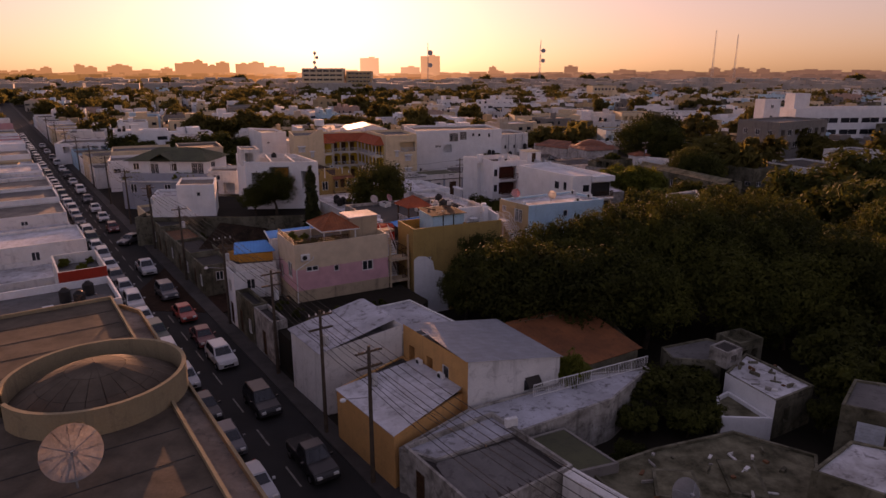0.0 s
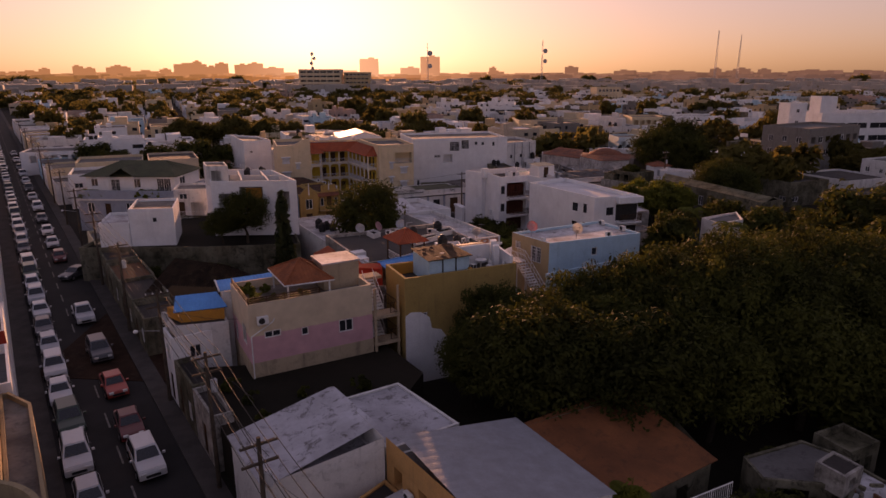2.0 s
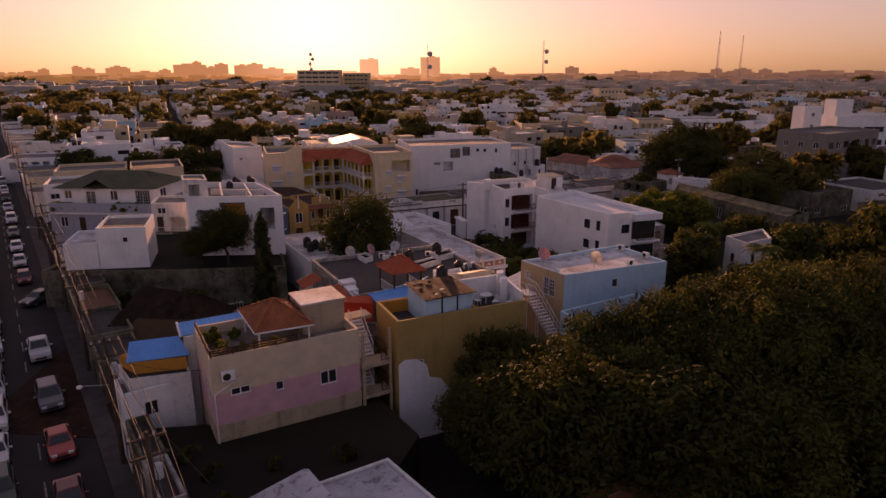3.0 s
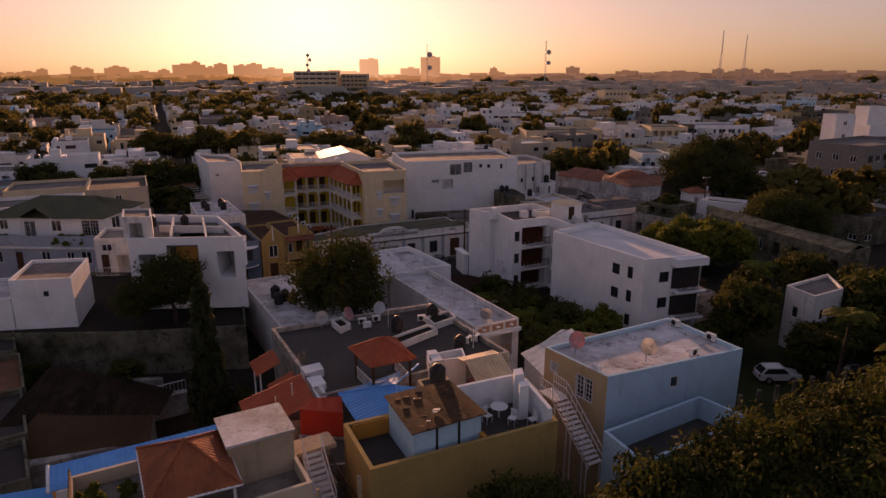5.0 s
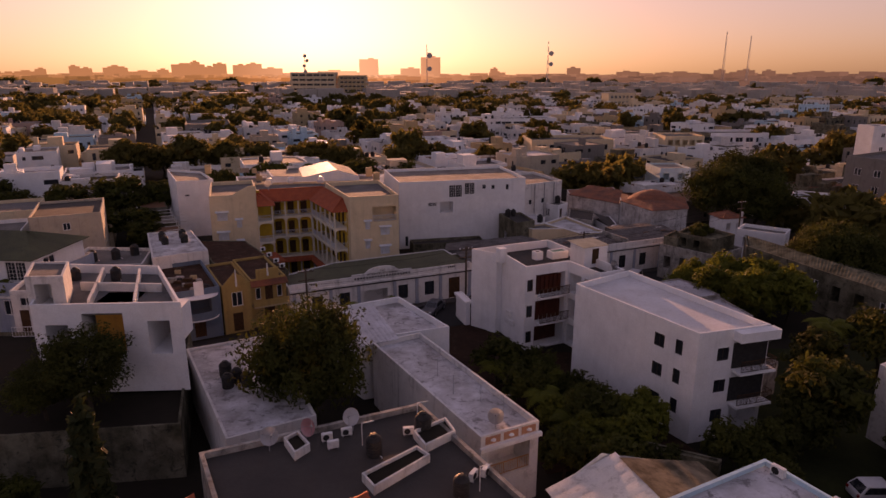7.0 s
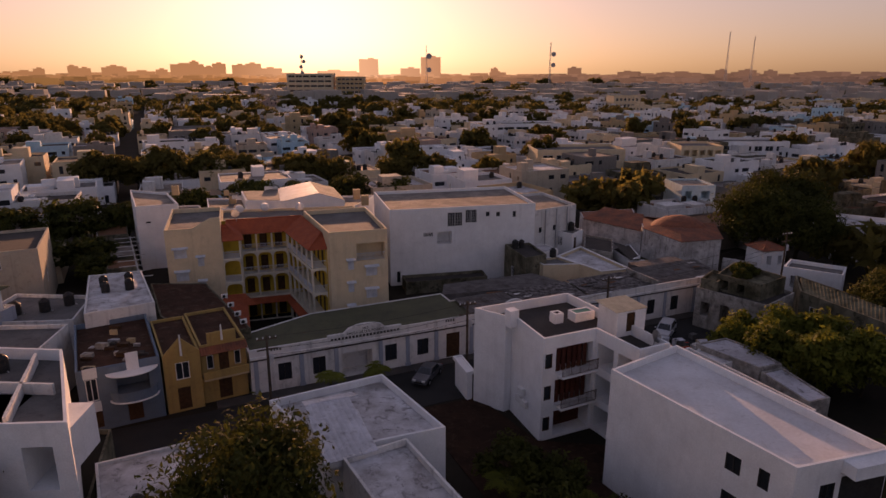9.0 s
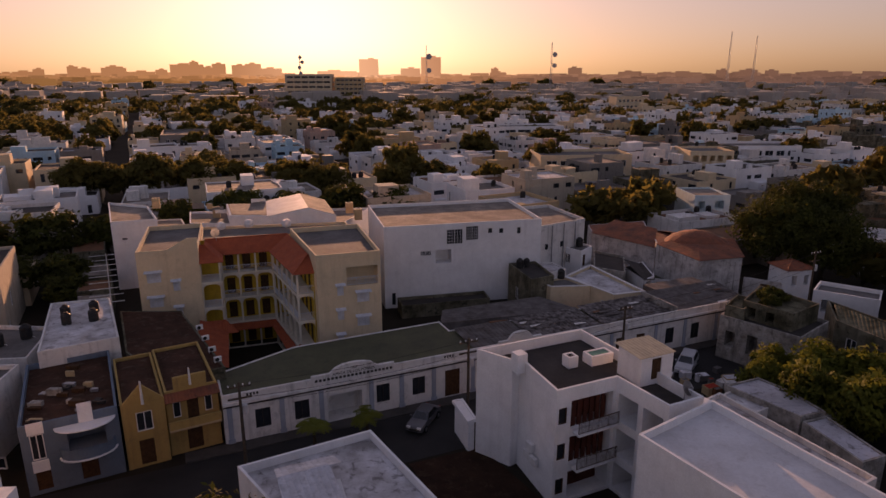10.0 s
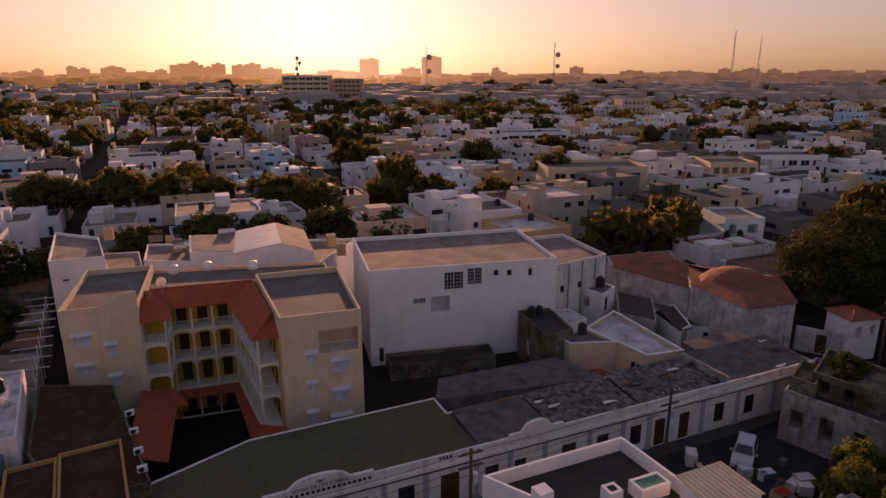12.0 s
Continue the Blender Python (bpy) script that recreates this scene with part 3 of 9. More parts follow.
building("tank_house", [(-35.0, 129.1), (-29.4, 132.6), (-35.7, 143.4), (-41.2, 141.6)], 6.8, WHITE2, ROOFW, "house with a white roof that carries black water tanks", "house", 0.2, {0: [(1, 2, 4, 5.4, "w"), (4, 5, 4, 5.4, "w")]})
building("dark_roof_house", [(-22.8, 127.2), (-18.6, 129.8), (-28.2, 143.9), (-35.0, 143.8), (-29.2, 133.0)], 5.2, OLDWALL, OLDROOF, "old house with a reddish brown mossy roof", "house", 0.06, {})
# large white building behind the hotel
building("white_hall", [(-46.6, 166.0), (-40.8, 168.2), (-46.5, 177.7), (-54.2, 180.4)], 9.85, WHITE, ROOFT, "white hall end with a worn flat roof", "hall", 0.4, {0: [(1.2, 2.0, 7.4, 7.8, "w")]})
building("white_hall", [(-40.75, 168.35), (-36.65, 169.35), (-41.6, 178.6), (-46.35, 177.6)], 7.7, WHITE2, ROOFT, "sunken middle roof between the white halls", "hall", 0.2, {})
building("white_hall", [(-36.6, 169.4), (-14.3, 167.4), (-11.0, 180.5), (-39.6, 177.2)], 9.0, WHITE, ROOFT, "large white hall with a worn flat roof", "hall", 0.35, {0: [(16.0, 16.7, 8.2, 8.8, "w"), (18.2, 18.9, 8.2, 8.8, "w")]})
building("white_hall", [(-6.7, 158.3), (14.8, 163.4), (11.6, 178.0), (-10.4, 172.6)], 10.9, WHITE, ROOFT, "tall blank white hall with a few high windows", "hall", 0.5,
         {0: [(8.5, 10.8, 8.5, 10.6, "g"), (11.2, 13.0, 8.9, 10.9, "g"), (7.0, 9.2, 5.9, 7.8, "h"), (4.9, 6.4, 7.1, 7.8, "g"), (14.3, 15.0, 9.7, 10.5, "w"), (15.9, 16.6, 9.6, 10.4, "w"), (18.5, 19.1, 9.4, 10.4, "w"), (0.9, 1.5, 0.4, 2.2, "w")]})
building("white_block", [(15.0, 165.6), (22.4, 170.6), (18.6, 181.0), (11.9, 178.6)], 9.3, WHITE2, ROOFT, "narrow white block beside the hall", "house", 0.5, {0: [(1, 1.8, 6, 7, "w"), (4, 4.8, 6, 7, "w"), (1, 1.8, 3, 4, "w")]})
for k in range(3):
    t = thing("wall_pipe", (*Vector((15.6, 165.9)).lerp(Vector((22.0, 170.2)), 0.2 + 0.3 * k), 0), "pale standing pipe on the side of the white block", "pipe", "wall pipes")
    bm = bmesh.new()
    tube(bm, (t.location.x + 0.06, t.location.y - 0.12, 0), (t.location.x + 0.06, t.location.y - 0.12, 9.6), 0.09)
    part("pipe", bm, METAL, t)
building("cream_house", [(17.7, 159.3), (22.4, 151.9), (26.6, 153.2), (22.2, 164.6)], 3.9, CREAM, ROOFW, "cream house with a white rimmed roof terrace", "house", 0.4, {0: [(0.8, 1.4, 1.2, 3.2, "d"), (2.6, 4.2, 1.6, 3.3, "w"), (6.6, 8.0, 1.4, 3.0, "w")]}, coping=WHITEM)
building("cream_house", [(13.7, 157.4), (15.0, 154.9), (20.2, 155.3), (17.6, 159.2)], 4.0, CREAM, ROOFG, "cream front room with a white edged roof", "house", 0.3, {0: [(0.6, 1.4, 1.2, 3.0, "w")]}, coping=WHITEM)
# old church with the red dome
building("old_church", [(36.0, 160.3), (42.8, 162.3), (45.5, 172.0), (35.0, 178.0), (33.0, 169.0)], 6.2, CHURCHW, TILED, "old church apse with streaked white walls", "church", 0.0, {})
building("old_church", [(33.0, 169.4), (35.0, 178.2), (36.5, 187.0), (26.0, 184.0), (25.5, 178.5)], 5.6, CHURCHW, TILED, "old church nave with streaked white walls", "church", 0.0, {})
building("belfry_house", rect(47.9, 159.6, 12, 3.9, 3.6), 5.0, WHITE, TILED, "small white tower house with arched openings", "house", 0.0, {0: [(0.8, 1.6, 2.8, 4.2, "h"), (2.7, 3.4, 2.8, 4.2, "h")]})
building("ruined_house", [(43.3, 140.9), (51.6, 117.0), (56.4, 119.5), (46.0, 147.2)], 4.9, OLDWALL, material("mossy_rubble_roof", (0.10, 0.085, 0.055), (0.035, 0.03, 0.02), 0.95, 0, 0.6, 7, 0.4, 0, None, 0.5), "long decayed house with mossy walls", "house", 0.5, {0: [(1.5 + 3.1 * k, 2.7 + 3.1 * k, 2.0 + 0.3 * (k % 2), 4.0, "h" if k % 3 else "w") for k in range(8)]})
building("ruined_house", [(32.0, 143.5), (37.6, 137.1), (43.0, 141.5), (38.6, 150.2)], 4.6, DIRTYW, ROOFD, "decayed two-storey house with mould-stained walls", "house", 0.4, {0: [(0.8, 1.9, 1.6, 3.4, "h"), (3.2, 4.3, 1.4, 3.6, "h"), (5.8, 6.8, 1.8, 3.4, "h")], 1: [(1.2, 2.3, 1.6, 3.4, "h"), (4.0, 5.2, 1.6, 3.4, "h")]})
building("narrow_house", rect(50.5, 200.5, 4, 7.2, 9), 7.2, plaster("aqua_plaster", (0.55, 0.68, 0.72)), ROOFT, "narrow aqua and white house with balconies", "house", 0.4, {0: [(0.8, 2.2, 4.8, 6.4, "h"), (4.2, 6, 4.8, 6.4, "h"), (0.8, 2.2, 1.6, 3.2, "h"), (4.2, 6, 1.6, 3.2, "h")]})
# pink house on the walled yard
ops = {0: [(1.1, 2.35, 6.45, 7.0, "w"), (3.95, 4.5, 6.1, 6.75, "w"), (7.0, 8.2, 5.7, 6.75, "w")], 3: [(0.8, 1.5, 4.8, 6.2, "w"), (3.4, 4.8, 5.6, 7.2, "w")]}
pink = building("pink_house", rect(-14.4, 59.55, 29.2, 9.9, 6.0), 8.6, CREAM, ROOFT, "cream and pink two-storey house with a roof garden", "house", 0.7, ops)
building("blue_roof_house", [(-21.0, 62.1), (-17.2, 63.2), (-19.0, 66.7), (-22.9, 64.4)], 6.5, WHITE2, ROOFD, "pale house below a blue tin roof", "house", 0.1, {0: [(1.3, 1.95, 4.2, 5.2, "s")]})
# sheds nearest the start
building("tin_roof_house", [(-9.1, 44.0), (-3.2, 46.3), (-7.0, 52.0), (-12.4, 48.4)], 5.2, WHITE2, ROOFW, "white house under a sloping tin roof", "house", 0.0, {})
building("low_shed", [(-3.0, 34.8), (1.4, 40.2), (-3.2, 46.2), (-7.5, 40.8)], 3.9, PEACH, ROOFD, "low shed with a pale corrugated roof", "shed", 0.1, {})
ops = {3: [(0.8, 1.6, 4.0, 5.2, "h"), (3.2, 4.0, 4.0, 5.2, "h"), (5.2, 6.0, 4.2, 5.3, "w")], 0: [(4.6, 5.8, 3.2, 4.2, "w")]}
building("peach_house", [(1.7, 39.6), (8.6, 43.1), (4.4, 50.2), (-3.1, 46.3)], 5.4, WHITE2, ROOFG, "house with a peach side wall under a grey sloping roof", "house", 0.0, ops, edge_walls={3: PEACH})
building("rust_roof_house", [(9.0, 44.4), (16.2, 49.0), (14.0, 55.0), (5.2, 50.4)], 3.4, OLDWALL, TINR, "old house under a broad rust-coloured roof", "house", 0.0, {0: [(3, 4, 0.3, 2.5, "h"), (5.5, 6.5, 0.3, 2.5, "h")]})
# corner building with the drum
DARKTAN = plaster("dark_tan_plaster", (0.34, 0.26, 0.16), 0.5)
PANELR = material("brown_panelled_roof", (0.15, 0.115, 0.085), (0.065, 0.05, 0.038), 0.9, 0, 0.5, 6, 0.25, 0, None, 0.7)
building("corner_building", [road(-24, -6.2), road(16, -6.2), road(16, -26), road(-24, -26)][::1], 6.2, DARKTAN, PANELR, "tan corner building with a panelled flat roof", "building", 0.3, {})

# ---------------------------------------------------------------- hotel round its courtyard
hp = lambda *q: [HT(*p) for p in q]
HOTEL_FLOORS = (-3.1, 0.45, 3.7, 6.9)
LEFT_WIN = ((1.65, 0.75, 8.1), (1.65, 0.75, 5.1), (4.0, 0.38, 6.9), (4.0, 0.38, 3.7), (1.65, 0.75, 2.0))      # middle, half width, middle height
RIGHT_WIN = ((2.55, 0.36, 7.4), (2.5, 0.36, 4.5), (2.4, 0.36, 1.55), (5.1, 0.7, 6.4), (5.05, 0.7, 3.5), (5.0, 0.8, 0.8))
ops = {0: [(s - w, s + w, z - 0.6, z + 0.6, "s") for s, w, z in LEFT_WIN]}
building("hotel", hp((-0.7, 2.8), (6, 2.8), (6, 16), (-0.7, 16)), 10.7, CREAM, ROOFG, "cream hotel wing with shuttered windows", "hotel", 0.6, ops)
ops = {0: [(s - w, s + w, z - 0.6, z + 0.6, "s") for s, w, z in RIGHT_WIN] + [(3.3, 6.85, 7.85, 10.05, "h")]}
building("hotel", hp((18.5, -6.2), (25.7, -6.2), (25.7, 7.5), (16.95, 7.5)), 11.1, CREAM, ROOFG, "cream hotel wing with shuttered windows and a corner balcony", "hotel", 0.6, ops)
building("hotel", hp((6.05, 7.6), (24.9, 7.6), (24.9, 12.4), (6.05, 15)), 10.6, CREAM, ROOFG, "yellow-walled rear wing of the hotel", "hotel", 0.35, edge_walls={0: plaster("hotel_yellow", (0.66, 0.43, 0.05))}, openings= {0: [(2.7 + 2.05 * k, 3.7 + 2.05 * k, z + 0.05, z + 2.1, "d") for k in range(3) for z in HOTEL_FLOORS]}, z0=-3.1)

# ---------------------------------------------------------------- trees


def leaf_mesh(name, clumps, leaves, size, seed, rx, ry, rz, z, mat, hollow=0.55, shape="round"):
    """A crown of many leaf blades set round the outside of uneven clumps."""
    rng = np.random.default_rng(seed)
    cent = []
    while len(cent) < clumps:
        p = rng.uniform(-1, 1, 3)
        r = np.linalg.norm(p)
        if r > 1 or r < hollow:
            continue
        if shape == "cone" and math.hypot(p[0], p[1]) > 0.95 * (1 - (p[2] + 1) / 2) + 0.08:
            continue
        if shape == "round" and p[2] < -0.62:
            continue
        cent.append(p * rng.uniform(0.75, 1.1))
    cent = np.array(cent)
    rad = rng.uniform(0.16, 0.34, clumps)
    c = np.repeat(cent, leaves, 0)
    u = rng.normal(size=(clumps * leaves, 3))
    u /= np.linalg.norm(u, axis=1)[:, None]
    p = c + u * np.repeat(rad, leaves)[:, None] * rng.uniform(0.55, 1.08, (len(u), 1))
    p = p * np.array([rx, ry, rz]) + np.array([0, 0, z])
    nrm = u + rng.normal(scale=0.55, size=u.shape) + np.array([0, 0, 0.5])
    nrm /= np.linalg.norm(nrm, axis=1)[:, None]
    a = np.cross(nrm, rng.normal(size=u.shape))
    a /= np.linalg.norm(a, axis=1)[:, None]
    b = np.cross(nrm, a)
    s = size * rng.uniform(0.6, 1.3, (len(u), 1))
    v = np.stack([p - a * s, p - b * s * 0.42, p + a * s, p + b * s * 0.42], 1).reshape(-1, 3)
    f = np.arange(len(v)).reshape(-1, 4)
    me = bpy.data.meshes.new(name)
    me.from_pydata(v.tolist(), [], f.tolist())
    me.materials.append(mat)
    return me


def trunk_mesh(h, r, seed, limbs=5, spread=2.0, top=2.0):
    rng = random.Random(seed)
    bm = bmesh.new()
    tube(bm, (0, 0, -0.3), (0.1, 0, h * 0.5), r, r * 0.75, 8, False)
    tube(bm, (0.1, 0, h * 0.5), (0, 0.1, h), r * 0.75, r * 0.5, 8, False)
    for k in range(limbs):
        a = 2 * math.pi * (k + rng.random() * 0.6) / limbs
        e = (math.cos(a) * spread * rng.uniform(0.7, 1.1), math.sin(a) * spread * rng.uniform(0.7, 1.1), h + top * rng.uniform(0.5, 1.1))
        tube(bm, (0, 0.1, h * rng.uniform(0.75, 0.98)), e, r * 0.42, r * 0.12, 6, False)
    return mesh_of("trunk", bm, BARK)


def tree(x, y, z, crown, trunk, s, turn, label, category="tree", group="", sz=1.0):
    t = thing("tree", (x, y, z), label, category, group)
    t.rotation_euler.z, t.scale = turn, (s, s, s * sz)
    for n, me in (("trunk", trunk), ("crown", crown)):
        o = new(n, me)
        o.parent = t
    return t


rt = random.Random(5)
BIGLEAF = [leaf_mesh("crown", 88, 40, 0.098, 31 + k, 1.0, 0.95, 0.78, 1.25, LEAF, 0.5) for k in range(4)]
FINELEAF = [leaf_mesh("crown", 190, 84, 0.043, 35 + k, 1.0, 0.95, 0.78, 1.25, LEAF, 0.45) for k in range(3)]
MOPLEAF = [leaf_mesh("crown", 74, 200, 0.040, 81 + k, 1.0, 0.95, 0.78, 1.25, LEAF, 0.62) for k in range(4)]
SUNLEAF = [leaf_mesh("crown", 92, 50, 0.1, 41 + k, 1.0, 0.95, 0.85, 1.15, LEAFY, 0.45) for k in range(2)]
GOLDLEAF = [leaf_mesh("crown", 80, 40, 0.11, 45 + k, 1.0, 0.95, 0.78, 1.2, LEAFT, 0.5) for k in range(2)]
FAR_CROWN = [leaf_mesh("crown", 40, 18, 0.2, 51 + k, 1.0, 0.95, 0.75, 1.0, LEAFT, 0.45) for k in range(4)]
CYPRESS = leaf_mesh("crown", 150, 60, 0.09, 61, 0.42, 0.42, 1.25, 1.45, LEAFD, 0.2, "cone")
NEAR_T = [trunk_mesh(0.75, 0.075, 7 + k, 6, 0.55, 0.6) for k in range(2)]
FAR_T = trunk_mesh(0.5, 0.07, 9, 4, 0.4, 0.5)


def near_tree(x, y, r, z=0.0, label="broad dark green tree with a dense crown", pool=None, sz=1.0, group=""):
    return tree(x, y, z, rt.choice(pool or BIGLEAF), rt.choice(NEAR_T), r, rt.random() * 6.28, label, "tree", group, sz)


def jittered(x0, x1, y0, y1, step, r0, r1, keep=lambda x, y: True, group="wood beside the yard", sz=1.0, fine=0.0):
    y = y0
    while y <= y1:
        x = x0 + rt.uniform(0, step)
        while x <= x1:
            px, py = x + rt.uniform(-1, 1), y + rt.uniform(-1, 1)
            if keep(px, py):
                near_tree(px, py, rt.uniform(r0, r1), group=group, sz=sz * rt.uniform(0.85, 1.2), pool=FINELEAF if py < fine else BIGLEAF)
            x += step
        y += step * 0.9


def palm(x, y, h, r, label, z=0.0, fronds=15):
    """A palm: a leaning ringed trunk and arching fronds of many leaflets."""
    t = thing("palm_tree", (x, y, z), label, "palm tree", "palms")
    lean = Vector((rt.uniform(-0.06, 0.06) * h, rt.uniform(-0.06, 0.06) * h, h))
    bm = bmesh.new()
    for k in range(6):
        tube(bm, lean * (k / 6) - Vector((0, 0, 0.3 if k == 0 else 0)), lean * ((k + 1) / 6), 0.19 - 0.012 * k, 0.165 - 0.012 * k, 8, False)
    part("trunk", bm, BARK, t, local=True)
    bm = bmesh.new()
    for i in range(fronds):
        a, rise, ln = 6.283 * i / fronds + rt.uniform(-0.2, 0.2), rt.uniform(0.1, 1.15), r * rt.uniform(0.85, 1.1)
        out, side = Vector((math.cos(a), math.sin(a), 0)), Vector((-math.sin(a), math.cos(a), 0))
        spine = [lean + out * (ln * u) + Vector((0, 0, ln * (rise * u - (0.55 + 0.5 * rise) * u * u))) for u in [k / 12 for k in range(13)]]
        for k in range(1, 13):
            w = 0.34 * ln * math.sin(math.pi * min(0.97, 0.12 + k / 14)) + 0.05
            for q in (-1, 1):
                tip = spine[k] + side * (q * w) + out * (w * 0.45) - Vector((0, 0, w * 0.35))
                quad(bm, spine[k - 1], spine[k], tip, tip - out * 0.07)
    part("crown", bm, LEAFY, t, local=True)
    return t


# the wood in front of and beside the blue house
for x, y, h, r in ((34.5, 82.3, 7.9, 1.7), (33.2, 87.5, 8.8, 2.0), (39.0, 113.0, 4.8, 2.4)):
    palm(x, y, h, r, "tall palm rising out of the wood")
for x, y, h, r in ((5.6, 108.6, 2.6, 1.7), (8.8, 102.8, 3.0, 1.9), (10.8, 99.4, 2.4, 1.8), (-9.6, 124.4, 2.6, 1.5), (-5.4, 126.4, 2.4, 1.4), (10.2, 45.2, 3.6, 1.7)):
    palm(x, y, h, r, "small garden palm with arching fronds")
jittered(4.5, 56, 57, 69, 6.6, 4.2, 5.2, lambda x, y: x > 6.2 and not (x < 9 and y > 64) and not (5 < x < 21.5 and y > 61.5), sz=1.0, fine=72)
jittered(44, 78, 72, 104, 7.5, 5.2, 6.6, lambda x, y: x > 42 + 0.1 * y)
jittered(31, 60, 100, 115, 6.0, 2.5, 3.5, lambda x, y: x > 30 and not (35 < x < 42 and 97 < y < 107))
for x, y, r, top in ((2.6, 61.3, 3.0, 7.4), (4.2, 64.5, 3.3, 9.9), (7.2, 62.8, 3.5, 9.7), (10.6, 64.2, 3.5, 11.0), (14.2, 65.6, 3.7, 11.4), (18.2, 66.8, 4.1, 12.5), (22.4, 67.6, 4.3, 13.0), (27.0, 69.0, 4.5, 13.3), (31.6, 70.6, 4.5, 13.0),
                     (12.4, 60.8, 4.0, 10.4), (16.8, 61.6, 4.3, 11.0), (21.4, 63.0, 4.4, 12.0), (26.2, 64.0, 4.6, 12.6), (8.2, 59.0, 3.6, 9.0), (23.6, 71.6, 3.2, 9.5), (36, 72, 4.4, 12.4), (41, 75, 4.6, 11.5)):
    near_tree(x, y, r, group="wood beside the yard", pool=MOPLEAF, sz=top / (2.1 * r))
# single trees near the houses
near_tree(-10.2, 100.8, 4.7, label="rounded dense tree behind the roof terrace", sz=1.2, pool=FINELEAF)
near_tree(-25.7, 96.7, 3.2, z=4.1, label="dark tree before the white house shell", sz=1.06, pool=FINELEAF)
near_tree(-28.6, 96.2, 2.5, z=4.1, label="dark tree before the white house shell", sz=0.9, pool=FINELEAF)
tree(-17.2, 82.0, 0, CYPRESS, NEAR_T[0], 3.7, 0.4, "tall dark conifer standing in the courtyard", sz=1.42)
for x, y, r in ((11.5, 97.5, 1.8), (14.5, 96.5, 2.1), (9.8, 101, 1.6), (16.5, 99.8, 2.2), (10.5, 105.5, 1.7)):
    near_tree(x, y, r, label="leafy garden tree between the houses", sz=1.0, pool=SUNLEAF)
for x, y, r in ((9.5, 95.2, 1.9), (12.8, 93.4, 2.2), (16.0, 93.6, 1.9), (13.0, 100.6, 2.4), (8.0, 104.5, 2.2), (12.2, 104.0, 2.0), (6.0, 110.0, 2.4), (9.5, 109.0, 2.0), (22.0, 95.4, 2.2), (25.5, 96.4, 2.0), (28.6, 98.5, 2.2), (31.0, 101.2, 2.4), (24.0, 92.6, 1.7)):
    near_tree(x, y, r, label="dark garden shrub and tree below the white block", sz=0.95)
for x, y, r in ((34.6, 93.4, 2.6), (38.0, 95.2, 2.4), (41.0, 96.6, 2.6), (43.5, 99.5, 3.0), (45.5, 103.5, 3.2)):
    near_tree(x, y, r, label="dense dark tree before the overgrown house", sz=0.9)
for x, y, r in ((36.0, 131.4, 2.9), (33.8, 134.6, 2.2), (39.6, 129.6, 3.0), (37.6, 126.2, 2.5), (41.5, 125.4, 2.9)):
    near_tree(x, y, r, label="yellow-green tree growing beside the decayed house", sz=1.15, pool=SUNLEAF)
for x, y, r in ((52.5, 172, 6.2), (58, 175, 7.2), (57.5, 167, 5.6)):
    near_tree(x, y, r, label="huge old tree over the low roofs", sz=1.02, pool=FINELEAF)
for x, y, r in ((52.6, 137.4, 4.6), (55.0, 133.6, 4.2), (57.0, 140.0, 4.0)):
    near_tree(x, y, r, label="wide dark tree beside low roofs", sz=1.05, pool=FINELEAF)
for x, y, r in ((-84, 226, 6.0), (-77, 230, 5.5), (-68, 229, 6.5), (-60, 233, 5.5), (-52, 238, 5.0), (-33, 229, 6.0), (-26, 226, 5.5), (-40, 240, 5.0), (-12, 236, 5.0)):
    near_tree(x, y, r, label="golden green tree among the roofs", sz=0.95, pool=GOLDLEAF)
for x, y, r in ((-58, 160, 4.2), (-53, 163, 4.0), (-64, 163, 4.4), (-49.5, 158, 3.2)):
    near_tree(x, y, r, label="broad tree between the tin roofs", sz=0.75)
for x, y, r in ((-70, 172, 5.0), (-62, 176, 5.5), (-56, 181, 4.5), (-79, 170, 4.5), (-47, 190, 5), (-38, 196, 5.5), (-29, 199, 5), (-18, 202, 5.5), (-9, 204, 5), (-87, 176, 5)):
    near_tree(x, y, r, label="leafy tree between the town houses", sz=0.85)
for x, y, r in ((-17.0, 83, 1.7), (-16.2, 86, 1.4), (-18.2, 80, 1.2), (-27.5, 90.0, 1.8), (-36, 90.5, 1.5)):
    near_tree(x, y, r, label="garden tree in the dark courtyard", sz=0.9)
bm = bmesh.new()
prism(bm, [(-36.0, 66.5), (-24.5, 65.5), (-12.5, 71.5), (-14.0, 88.0), (-24.0, 90.6), (-38.0, 89.6)], 0.0, 0.07)
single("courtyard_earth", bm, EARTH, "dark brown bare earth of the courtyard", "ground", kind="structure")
building("yard_wall", [(-29.0, 88.6), (-24.0, 89.0), (-24.2, 89.5), (-29.2, 89.1)], 1.9, DIRTYW, DIRTYW, "broken white wall in the dark courtyard", "wall", 0.1, {})

# ---------------------------------------------------------------- the town beyond
WALLS_OLD = [WHITE, WHITE, WHITE2, GREYP, OLDWALL, OLDWALL, TAN, WHITE2, BLUEW, CREAM, GREYP, OLDWALL]
ROOFS_OLD = [ROOFG, ROOFD, ROOFD, TINR, ROOFG, ROOFT, ROOFD]
WALLS = [WHITE, WHITE, WHITE, WHITE, WHITE2, WHITE2, CREAM, CREAM, CREAM, GREYP, BLUEW, TAN, WHITE2, plaster("sand_plaster", (0.50, 0.43, 0.34), 0.5), plaster("dusty_rose_plaster", (0.50, 0.34, 0.28), 0.5)]
ROOFS = [ROOFW, ROOFG, ROOFG, ROOFT, ROOFT, ROOFD, ROOFD, TINR, TINW]
HERO = []
